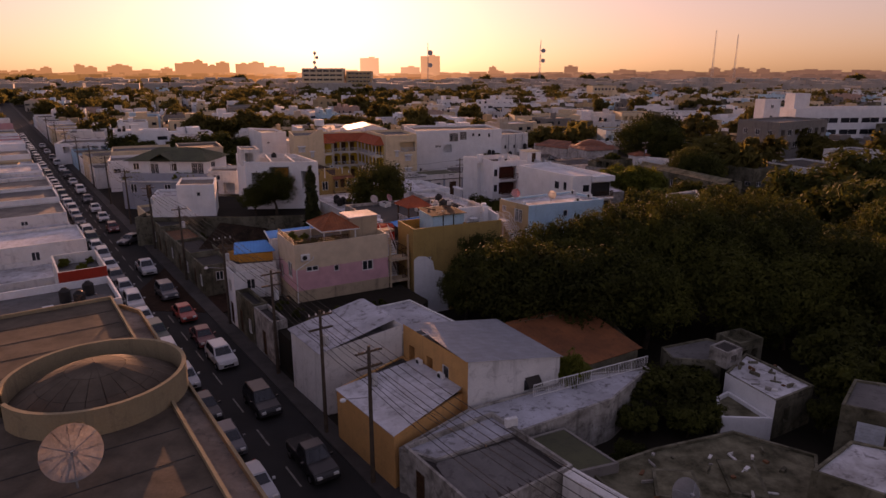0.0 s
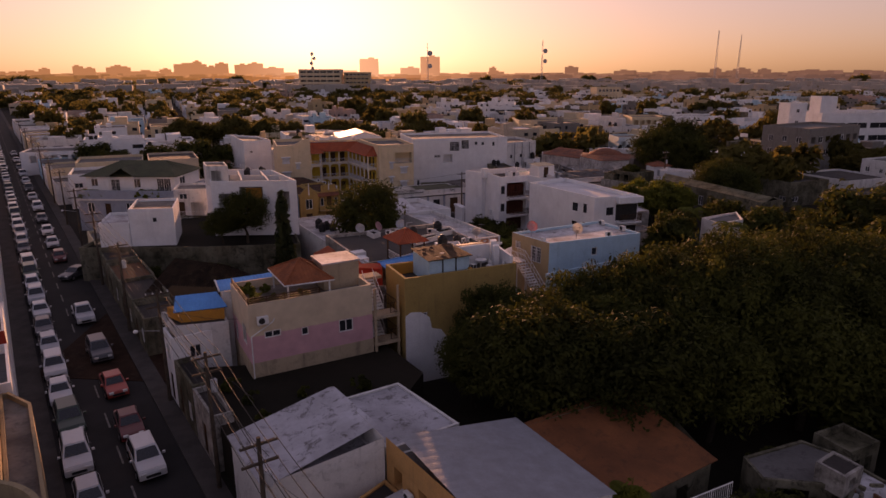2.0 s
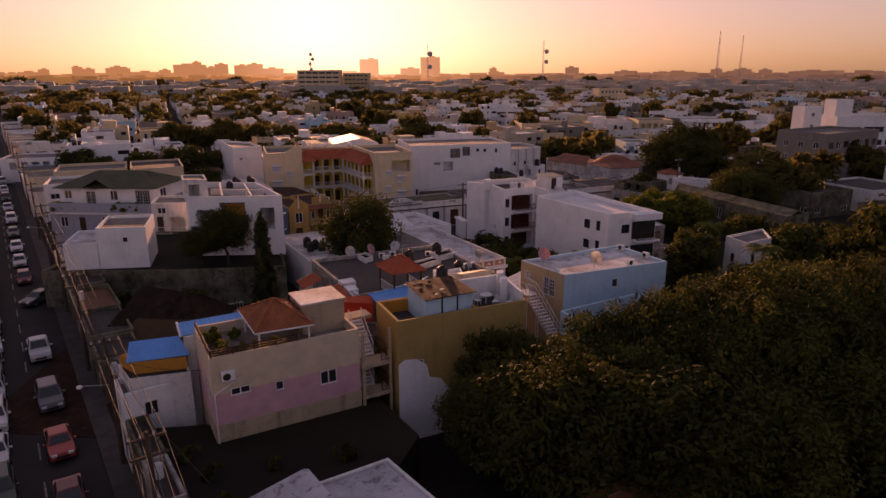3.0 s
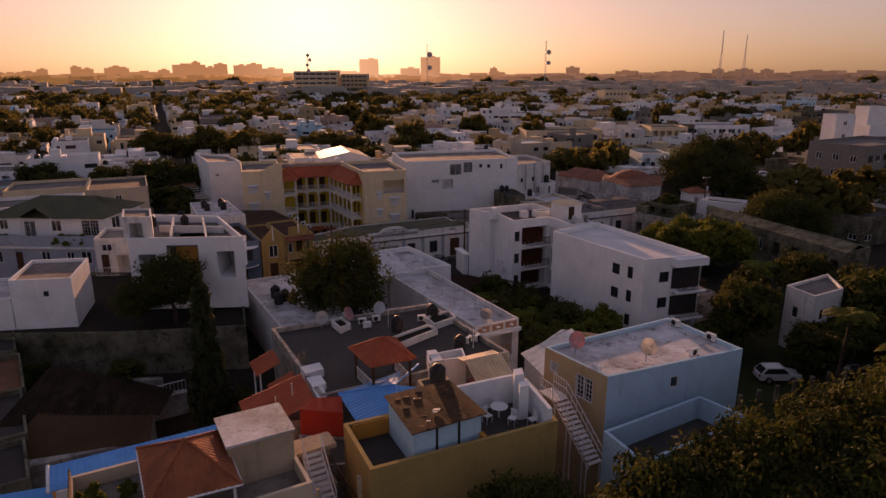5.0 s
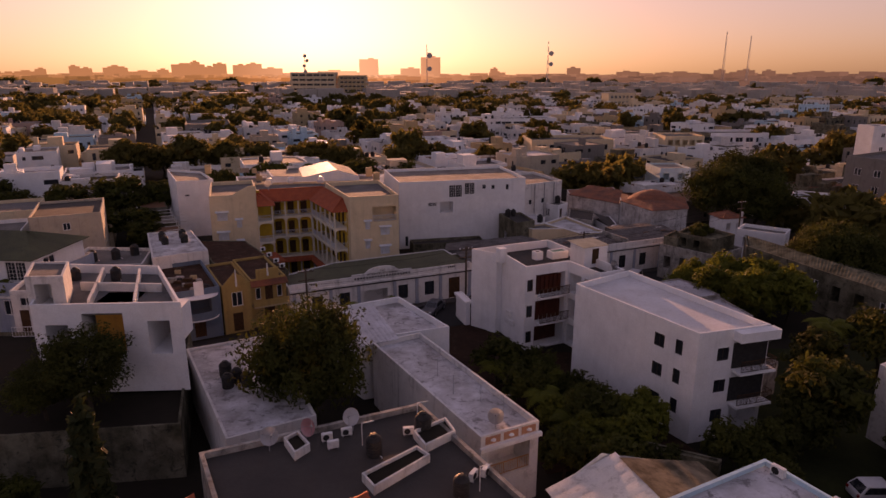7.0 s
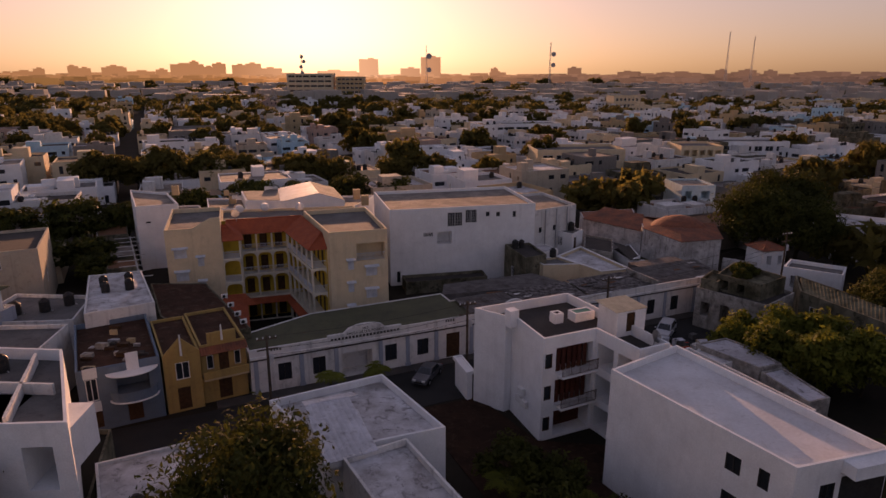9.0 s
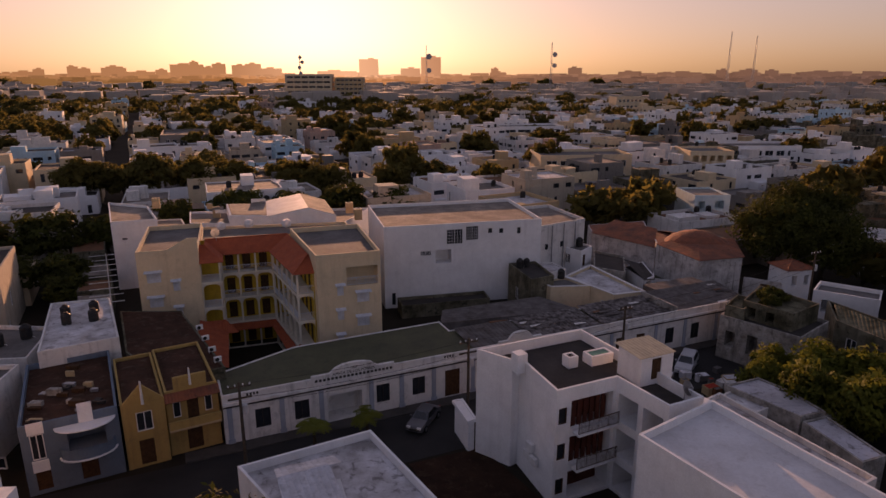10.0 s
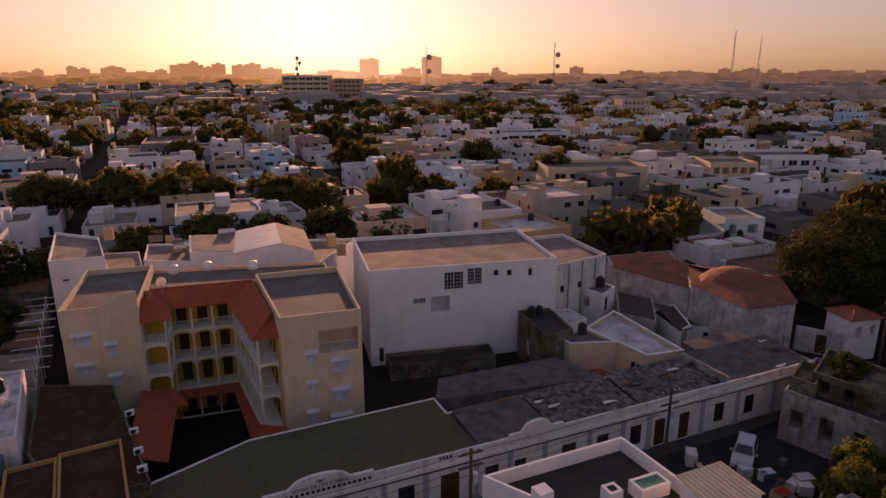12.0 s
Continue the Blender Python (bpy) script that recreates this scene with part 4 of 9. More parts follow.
for ob in list(scene.objects):
    if ob.name.split(".")[0] == "wall" and ob.parent:
        q = origin_of(ob)
        xs, ys = [v.co.x + q.x for v in ob.data.vertices], [v.co.y + q.y for v in ob.data.vertices]
        HERO.append((min(xs), max(xs), min(ys), max(ys)))
rc = random.Random(77)


def street_v(x, y):
    dx, dy = x + 14.9, y - 43.6
    return dx * 0.8192 + dy * 0.5736


def free(x, y, r):
    if abs(street_v(x, y)) < 6 + r:
        return False
    q = (x + 17.5) * -0.4035 + (y - 122.0) * 0.915
    if -6 - r < q < 3 + r and -70 < x < 60:
        return False
    return all(not (a - r < x < b + r and c - r < y < d + r) for a, b, c, d in HERO)


def town_house(x, y, ang, w, d, h, wall, roof, fine, label, group, into=None, split=False):
    """A plain flat-roofed town house with cut windows on the three sides that face the walk."""
    poly = rect(x, y, ang, w, d)
    storeys = max(1, round(h / 3))
    ops = {}
    for i, ln in ((0, w), (1, d), (3, d)):
        cols = max(1, int(ln / 2.9))
        lst = []
        for k in range(cols):
            for r in range(storeys):
                if rc.random() < (0.58 if fine or split else 0.9):
                    s = ln * (k + 0.5) / cols
                    ww, hh = rc.choice(((0.4, 0.9), (0.5, 1.1), (0.42, 1.9), (0.75, 1.0), (1.3, 1.0)))
                    z = r * h / storeys + (0.9 if hh < 1.6 else 0.25)
                    lst.append((s - ww, s + ww, z, min(z + hh, (r + 1) * h / storeys - 0.3), "w"))
        ops[i] = [o for o in lst if o[0] > 0.2 and o[1] < ln - 0.2]
    if fine:
        return building("town_house", poly, h, wall, roof, label, "house", rc.uniform(0.2, 0.7), ops, group=group)
    par = rc.uniform(0.2, 0.8)
    T = on_plane((x, y), ang)
    inner = inset(poly, 0.2)
    pieces = []

    def shell(bm):
        for i in range(4):
            wall_skin(bm, poly[i], poly[(i + 1) % 4], 0, h + par, ops.get(i, []), 0.15)
            k = (i + 1) % 4
            quad(bm, (*poly[i], h + par), (*poly[k], h + par), (*inner[k], h + par), (*inner[i], h + par))
            quad(bm, (*inner[i], h + par), (*inner[k], h + par), (*inner[k], h), (*inner[i], h))
    pieces.append(("wall", wall, shell))
    for i in range(4):
        a, b = Vector(poly[i]), Vector(poly[(i + 1) % 4])
        e = (b - a).normalized()
        n = Vector((-e.y, e.x)) * 0.15
        for s0, s1, q0, q1, _ in ops.get(i, []):
            pts = [(*(a + e * q + n), z) for q, z in ((s0, q0), (s1, q0), (s1, q1), (s0, q1))]
            pieces.append(("window", GLASS, lambda bm, pts=pts: quad(bm, *pts)))
    for _ in range(rc.choice((1, 2, 3, 4))):      # rooms and stair houses on the roof
        a, b = rc.uniform(0.3, w * 0.6), rc.uniform(0.3, d * 0.55)
        a2, b2 = a + w * rc.uniform(0.08, 0.4), b + d * rc.uniform(0.08, 0.42)
        q, z = [T(a, b), T(a2, b), T(a2, b2), T(a, b2)], h + rc.choice((0.5, 0.8, 1.1, 2.0, 2.6))
        pieces.append(("roof_room", wall, lambda bm, q=q, z=z: prism(bm, q, h, z)))
    if rc.random() < 0.6:        # a lower annex in front
        a, b = rc.uniform(0, w * 0.5), rc.uniform(1.5, 3.5)
        q, z = [T(a, -b), T(a + w * 0.45, -b), T(a + w * 0.45, -0.01), T(a, -0.01)], min(h - 0.6, rc.uniform(2.6, 4.6))
        pieces.append(("annex", wall, lambda bm, q=q, z=z: prism(bm, q, 0, z)))
    pieces.append(("roof", roof, lambda bm: quad(bm, *[(*p, h) for p in inner])))
    for _ in range(rc.randint(0, 3)):    # water tanks
        q = T(rc.uniform(1, w - 1), rc.uniform(1, d - 1), h)
        pieces.append(("tank", BLACKP, lambda bm, q=q: lathe(bm, [(0.55, 0), (0.55, 1.0), (0.4, 1.25), (0.15, 1.35)], 8, q)))
    if split:
        t = thing("town_house", (*T(w / 2, d / 2), 0), label, "house", group)
        for name, mat, draw in pieces:
            bm = bmesh.new()
            draw(bm)
            part(name, bm, mat, t)
        return t
    bm, mats = into or (bmesh.new(), [wall, roof, GLASS, BLACKP])
    for name, mat, draw in pieces:
        start = len(bm.faces)
        draw(bm)
        bm.faces.ensure_lookup_table()
        for k in range(start, len(bm.faces)):
            bm.faces[k].material_index = mats.index(mat)
    if into:
        return None
    return single("town_house", bm, mats, label, "house", group, at=(*T(w / 2, d / 2), 0))


NAMES = {WHITE: "white", WHITE2: "weathered white", CREAM: "cream", TAN: "tan", GREYP: "grey", BLUEW: "pale blue", PINK: "pink", OLDWALL: "mossy old"}
LOW = {ROOFW: "a pale roof", ROOFG: "a grey concrete roof", ROOFT: "a worn tan roof", ROOFD: "a dark roof", TINR: "a rusty roof", TINW: "a white tin roof"}
GRID = 24.0
LOTS = []
ca, sa = math.cos(radians(GRID)), math.sin(radians(GRID))
TREE_SPOTS = []
for i in range(-48, 60):
    for j in range(0, 60):
        gx, gy = i * 14.5 + (j // 3) * 0, j * 13.0
        street_gap = (i // 4) * 6.0
        gx += street_gap
        gy += (j // 3) * 5.0
        x, y = gx * ca - gy * sa, gx * sa + gy * ca + 60
        x, y = x + rc.uniform(-1.5, 1.5), y + rc.uniform(-1.5, 1.5)
        if y < 100 or y > 640 or abs(x) > 0.80 * y + 25 or abs(x - 2) > 0.86 * (y - 60) + 60:
            continue
        w, d = rc.uniform(9, 14.4), rc.uniform(8.5, 13)
        if not free(x + w * 0.4, y + d * 0.4, 6.2) or (10 < x < 90 and 55 < y < 118):
            continue
        planted = 0.18 + (0.30 if (y > 330 and x < 60) else 0.0) + (0.15 if y > 470 else 0)
        if rc.random() < planted:
            TREE_SPOTS.append((x + 5, y + 5, rc.uniform(3.2, 5.6)))
            if rc.random() < 0.6:
                TREE_SPOTS.append((x + rc.uniform(-3, 12), y + rc.uniform(-3, 10), rc.uniform(2.5, 4.5)))
            continue
        h = rc.choice((3.2, 3.6, 4.2, 4.6, 5.8, 6.2, 6.6, 8.4)) if y < 330 else rc.choice((3.4, 4.0, 4.4, 5.8, 6.4, 6.4, 8.8))
        dark = x > 0.16 * y and y < 420
        wall, roof = rc.choice(WALLS_OLD if dark else WALLS), rc.choice(ROOFS_OLD if dark else ROOFS)
        if 38 < x < 92 and 108 < y < 215:
            h, wall, roof = min(h, 4.2), rc.choice((OLDWALL, GREYP, OLDWALL, WHITE2)), rc.choice((ROOFD, TINR, ROOFD))
            if rc.random() < 0.16:
                TREE_SPOTS.append((x + 5, y + 5, rc.uniform(4.0, 5.6)))
                continue
        label = "%s plastered town house with %s" % (NAMES.get(wall, "sand-coloured"), LOW[roof])
        LOTS.append((math.hypot(x, y - 92), x, y, w, d, h, wall, roof, label))
LOTS.sort(key=lambda q: q[0])
for k, (_, x, y, w, d, h, wall, roof, label) in enumerate(LOTS):
    if k < 260:
        town_house(x, y, GRID + rc.uniform(-4, 4), w, d, h, wall, roof, y < 175, label, "town houses", split=k < 115)
JOINED = {}
for _, x, y, w, d, h, wall, roof, label in LOTS[260:]:
    JOINED.setdefault((wall, roof), []).append((x, y, w, d, h))
far_mats = [*dict.fromkeys(m for key in JOINED for m in key), GLASS, BLACKP]
bm = bmesh.new()
for (wall, roof), lots in JOINED.items():
    for x, y, w, d, h in lots:
        town_house(x, y, GRID + rc.uniform(-4, 4), w, d, h, wall, roof, False, "", "", into=(bm, far_mats))
single("far_houses", bm, far_mats, "crowded flat-roofed houses of the town further off", "town", kind="stuff")
TREE_SPOTS.sort(key=lambda q: math.hypot(q[0], q[1] - 92))
LEFTOVER = TREE_SPOTS[190:]
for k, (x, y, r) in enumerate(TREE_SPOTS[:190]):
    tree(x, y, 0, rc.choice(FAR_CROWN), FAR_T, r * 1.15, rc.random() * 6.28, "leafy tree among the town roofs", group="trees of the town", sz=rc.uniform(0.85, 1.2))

# far roofs and woods, too many to tell apart
bm = bmesh.new()
for _ in range(1300):
    y = 640 + 620 * rc.random() ** 1.3
    x = rc.uniform(-0.82, 0.82) * y
    w, d, h = rc.uniform(8, 24), rc.uniform(8, 20), rc.choice((4, 6, 7, 9, 10, 13))
    prism(bm, rect(x, y, GRID + rc.uniform(-8, 8), w, d), 0, h)
far = single("far_town", bm, [plaster("far_plaster", (0.46, 0.41, 0.36), 0.3)], "pale far roofs of the town towards the horizon", "town", kind="stuff")
parts = []
rng = np.random.default_rng(3)
n = 620
yy = 480 + 780 * rng.random(n) ** 1.2
xx = rng.uniform(-0.82, 0.82, n) * yy
keep = (xx < 0.25 * yy) | (rng.random(n) < 0.45)
xx, yy = xx[keep], yy[keep]
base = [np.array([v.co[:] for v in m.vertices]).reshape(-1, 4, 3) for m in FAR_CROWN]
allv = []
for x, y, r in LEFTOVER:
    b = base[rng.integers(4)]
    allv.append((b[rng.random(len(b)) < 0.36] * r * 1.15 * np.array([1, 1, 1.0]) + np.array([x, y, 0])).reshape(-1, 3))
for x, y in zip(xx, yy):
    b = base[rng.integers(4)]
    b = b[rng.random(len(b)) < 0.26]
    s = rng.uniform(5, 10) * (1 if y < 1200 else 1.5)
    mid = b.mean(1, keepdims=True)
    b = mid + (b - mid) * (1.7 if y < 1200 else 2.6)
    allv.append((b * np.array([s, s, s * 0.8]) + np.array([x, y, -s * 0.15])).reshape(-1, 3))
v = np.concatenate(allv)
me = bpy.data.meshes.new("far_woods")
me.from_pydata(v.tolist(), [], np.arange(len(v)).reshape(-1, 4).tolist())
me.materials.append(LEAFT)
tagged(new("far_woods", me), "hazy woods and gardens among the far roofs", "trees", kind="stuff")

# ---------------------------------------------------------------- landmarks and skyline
# Backdrop emits evening haze as its own colour, ramped by bearing and distance.
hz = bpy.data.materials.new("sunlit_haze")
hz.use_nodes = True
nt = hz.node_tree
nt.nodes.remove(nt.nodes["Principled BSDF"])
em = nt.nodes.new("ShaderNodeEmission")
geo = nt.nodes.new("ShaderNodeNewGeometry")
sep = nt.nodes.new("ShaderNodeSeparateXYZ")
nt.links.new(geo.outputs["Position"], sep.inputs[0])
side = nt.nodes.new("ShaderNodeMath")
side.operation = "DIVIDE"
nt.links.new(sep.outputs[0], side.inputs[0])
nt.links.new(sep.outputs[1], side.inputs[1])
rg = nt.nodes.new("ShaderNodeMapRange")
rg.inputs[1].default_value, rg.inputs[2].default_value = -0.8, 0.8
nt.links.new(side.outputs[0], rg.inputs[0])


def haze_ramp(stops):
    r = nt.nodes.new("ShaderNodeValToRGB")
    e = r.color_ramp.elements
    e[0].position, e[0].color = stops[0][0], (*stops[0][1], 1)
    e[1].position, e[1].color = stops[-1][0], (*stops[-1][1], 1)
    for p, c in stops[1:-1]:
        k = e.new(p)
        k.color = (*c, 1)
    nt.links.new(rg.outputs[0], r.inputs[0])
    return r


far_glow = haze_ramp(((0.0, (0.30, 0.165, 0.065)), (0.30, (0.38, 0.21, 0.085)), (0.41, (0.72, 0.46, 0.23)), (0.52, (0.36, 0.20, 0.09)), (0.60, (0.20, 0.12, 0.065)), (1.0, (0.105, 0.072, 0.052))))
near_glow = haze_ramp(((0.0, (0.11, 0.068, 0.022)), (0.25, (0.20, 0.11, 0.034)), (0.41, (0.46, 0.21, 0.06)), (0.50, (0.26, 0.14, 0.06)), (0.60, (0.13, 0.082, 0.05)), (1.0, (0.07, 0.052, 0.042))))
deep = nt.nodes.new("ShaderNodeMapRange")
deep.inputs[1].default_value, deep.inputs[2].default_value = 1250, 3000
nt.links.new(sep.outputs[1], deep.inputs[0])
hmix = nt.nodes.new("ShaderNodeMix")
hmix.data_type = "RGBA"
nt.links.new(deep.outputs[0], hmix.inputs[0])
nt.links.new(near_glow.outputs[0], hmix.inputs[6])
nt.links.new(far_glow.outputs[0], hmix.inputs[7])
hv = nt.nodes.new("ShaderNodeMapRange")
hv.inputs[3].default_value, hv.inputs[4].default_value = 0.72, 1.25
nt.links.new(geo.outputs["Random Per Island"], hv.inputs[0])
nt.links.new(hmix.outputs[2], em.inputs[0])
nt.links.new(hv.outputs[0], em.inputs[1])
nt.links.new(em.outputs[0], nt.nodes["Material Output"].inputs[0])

rs = random.Random(9)
FARY = 3300.0


def far_x(p):
    return (p - 805) / 1132 * FARY * 1.03


def far_z(p):
    return 29 + (126 - p) / 1132 * FARY * 1.06


TOWERS = ((36, 75, 127), (80, 104, 129), (105, 140, 127), (139, 150, 123), (195, 206, 119), (213, 226, 122), (250, 285, 121), (258, 280, 119), (290, 332, 127), (338, 352, 124), (362, 412, 116), (394, 404, 112),
          (412, 430, 120), (430, 448, 115), (462, 482, 117), (484, 506, 115), (508, 540, 122), (600, 662, 126), (670, 696, 113), (668, 698, 108), (735, 766, 122), (768, 800, 105), (880, 906, 128), (882, 893, 122), (1008, 1028, 121), (1090, 1120, 127),
          (1154, 1222, 128), (1250, 1264, 124), (1288, 1312, 124), (1330, 1346, 125), (1388, 1450, 127), (1490, 1560, 129))
for a, b, top in TOWERS:
    bm = bmesh.new()
    prism(bm, [(far_x(a), FARY), (far_x(b), FARY), (far_x(b), FARY + 40), (far_x(a), FARY + 40)], 0, far_z(top))
    k = rs.uniform(0.25, 0.5)
    m = a + (b - a) * k
    prism(bm, [(far_x(m), FARY + 5), (far_x(m + (b - a) * 0.3), FARY + 5), (far_x(m + (b - a) * 0.3), FARY + 30), (far_x(m), FARY + 30)], far_z(top), far_z(top - 2))
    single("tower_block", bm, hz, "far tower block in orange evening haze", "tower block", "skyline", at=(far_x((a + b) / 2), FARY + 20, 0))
bm = bmesh.new()
x = -3300.0
while x < 3300:
    w, top = rs.uniform(20, 90), rs.choice((131, 131.5, 132, 130, 129)) + rs.uniform(-1, 1) - 2.0 * (x > 900)
    prism(bm, [(x, FARY + 60), (x + w, FARY + 60), (x + w, FARY + 80), (x, FARY + 80)], 0, far_z(top))
    x += w * rs.uniform(0.7, 1.1)
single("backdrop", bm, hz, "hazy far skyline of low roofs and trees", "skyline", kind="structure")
bm = bmesh.new()
for _ in range(2300):       # roofs and clumps of trees, their haze painted by emission
    y = 1260 + 1900 * rs.random() ** 1.3
    x = rs.uniform(-0.86, 0.86) * y
    if rs.random() < 0.5:
        prism(bm, rect(x, y, rs.uniform(-20, 20), rs.uniform(10, 42), 14), 0, rs.choice((5, 7, 8, 10, 13, 17)))
    else:
        for _ in range(3):
            r = rs.uniform(5, 11)
            lathe(bm, [(r, 0), (r * 0.85, r * 0.75), (r * 0.3, r * 1.05)], 6, (x + rs.uniform(-16, 16), y + rs.uniform(-8, 8), 0))
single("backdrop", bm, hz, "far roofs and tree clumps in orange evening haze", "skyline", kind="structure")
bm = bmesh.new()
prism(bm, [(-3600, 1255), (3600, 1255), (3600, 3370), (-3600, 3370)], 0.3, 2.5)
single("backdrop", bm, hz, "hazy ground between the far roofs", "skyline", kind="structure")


def office(x, y, ang, w, d, h, floors, wall, label, name="office_block"):
    poly = rect(x, y, ang, w, d)
    ops = {0: [(1.2 + (w - 2.4) * k / 6 + 0.5, 1.2 + (w - 2.4) * (k + 1) / 6 - 0.5, (f + 0.35) * h / floors, (f + 0.8) * h / floors, "w") for k in range(6) for f in range(floors)],
           1: [(1.5 + (d - 3) * k / 4 + 0.6, 1.5 + (d - 3) * (k + 1) / 4 - 0.6, (f + 0.35) * h / floors, (f + 0.8) * h / floors, "w") for k in range(4) for f in range(floors)]}
    return building(name, poly, h, wall, ROOFG, label, "office block", 0.8, ops)


office(-150, 705, 4, 44, 26, 27, 6, CREAM, "cream office block of six storeys in evening haze")
office(-104, 712, 2, 27, 24, 24, 6, TAN, "tan office block of six storeys in evening haze")
office(91.0, 281.5, 0, 24, 14, 7.4, 2, WHITE, "white modern office with dark window bands")
office(121, 533, 8, 20, 14, 12.7, 3, CREAM, "cream block with tall striped windows")
office(28.0, 254.0, 5, 26, 14, 7.8, 2, CREAM, "broad cream house with a cornice")
office(12, 359, 8, 43, 15, 6.8, 2, WHITE, "long white two-storey house")
office(-101, 309, 20, 17, 24, 8.0, 2, GREYP, "grey gabled hall among the roofs", "gabled_hall")


def mast(x, y, h, dishes, label):
    t = thing("radio_mast", (x, y, 0), label, "radio mast", "radio masts")
    w = h * 0.028
    for k in range(3):
        a = 2 * math.pi * k / 3
        bm = bmesh.new()
        tube(bm, (x + w * math.cos(a), y + w * math.sin(a), 0), (x + w * 0.25 * math.cos(a), y + w * 0.25 * math.sin(a), h), h * 0.0035, h * 0.002, 5)
        part("leg", bm, METAL, t)
    bm = bmesh.new()
    n = 16
    for i in range(n):
        for k in range(3):
            f0, f1 = 1 - 0.75 * i / n, 1 - 0.75 * (i + 1) / n
            a, b = 2 * math.pi * k / 3, 2 * math.pi * (k + 1) / 3
            tube(bm, (x + w * f0 * math.cos(a), y + w * f0 * math.sin(a), h * i / n), (x + w * f1 * math.cos(b), y + w * f1 * math.sin(b), h * (i + 1) / n), h * 0.0016, None, 4, False)
    part("lattice", bm, METAL, t)
    for z, s, r in dishes:
        bm = bmesh.new()
        tube(bm, (x + s, y - 2, h * z), (x + s, y - 0.4, h * z), r, r * 0.8, 14)
        part("dish", bm, METAL, t)


mast(-18, 790, 57, [(0.80, 3, 3.0), (0.55, 3, 2.6)], "tall lattice mast with drum antennas")
mast(107, 735, 58, [(0.8, 3, 2.4), (0.62, 3, 2.2)], "tall lattice mast with drum antennas")
mast(-141, 732, 46, [(0.95, 1, 1.8), (0.85, 3, 1.8), (0.74, 0, 1.8), (0.62, 1, 1.8)], "lattice mast with four drum antennas")
mast(600, 1480, 110, [], "slender tall lattice mast")
mast(570, 1300, 92, [], "slender tall lattice mast")

# ---------------------------------------------------------------- small roof things, built once and copied


def water_tank():
    t = thing("water_tank", (0, 0, -60), "black plastic roof water tank with a domed lid", "water tank", "roof water tanks")
    bm = bmesh.new()
    prof = []
    for k in range(6):
        prof += [(0.52, k * 0.2), (0.55, k * 0.2 + 0.05), (0.55, k * 0.2 + 0.13), (0.52, k * 0.2 + 0.18)]
    lathe(bm, prof + [(0.48, 1.22), (0.36, 1.34), (0.24, 1.40)], 16)
    part("body", bm, BLACKP, t, local=True, smooth=False)
    bm = bmesh.new()
    lathe(bm, [(0.25, 1.40), (0.25, 1.47), (0.12, 1.52)], 14)
    part("lid", bm, BLACKP, t, local=True)
    bm = bmesh.new()
    tube(bm, (0.5, 0.1, 0.1), (0.75, 0.1, 0.1), 0.03)
    tube(bm, (0.75, 0.1, 0.1), (0.75, 0.1, -0.0), 0.03)
    part("pipe", bm, WHITEM, t, local=True)
    return t


def ac_unit():
    t = thing("air_conditioner", (4, 0, -60), "white outdoor air conditioner unit on the roof", "air conditioner", "air conditioners")
    bm = bmesh.new()
    box(bm, -0.42, 0.42, -0.16, 0.16, 0.08, 0.68)
    bmesh.ops.bevel(bm, geom=bm.edges[:], offset=0.02, segments=1, affect="EDGES")
    part("case", bm, WHITEM, t, local=True)
    bm = bmesh.new()
    tube(bm, (-0.1, -0.165, 0.38), (-0.1, -0.175, 0.38), 0.24, None, 18)
    for k in range(6):
        a = math.pi * k / 6
        tube(bm, (-0.1 - 0.24 * math.cos(a), -0.18, 0.38 - 0.24 * math.sin(a)), (-0.1 + 0.24 * math.cos(a), -0.18, 0.38 + 0.24 * math.sin(a)), 0.008, None, 4)
    part("fan_grille", bm, BLACKP, t, local=True)
    for x in (-0.33, 0.33):
        bm = bmesh.new()
        box(bm, x - 0.03, x + 0.03, -0.2, 0.2, 0, 0.08)
        part("foot", bm, METAL, t, local=True)
    return t


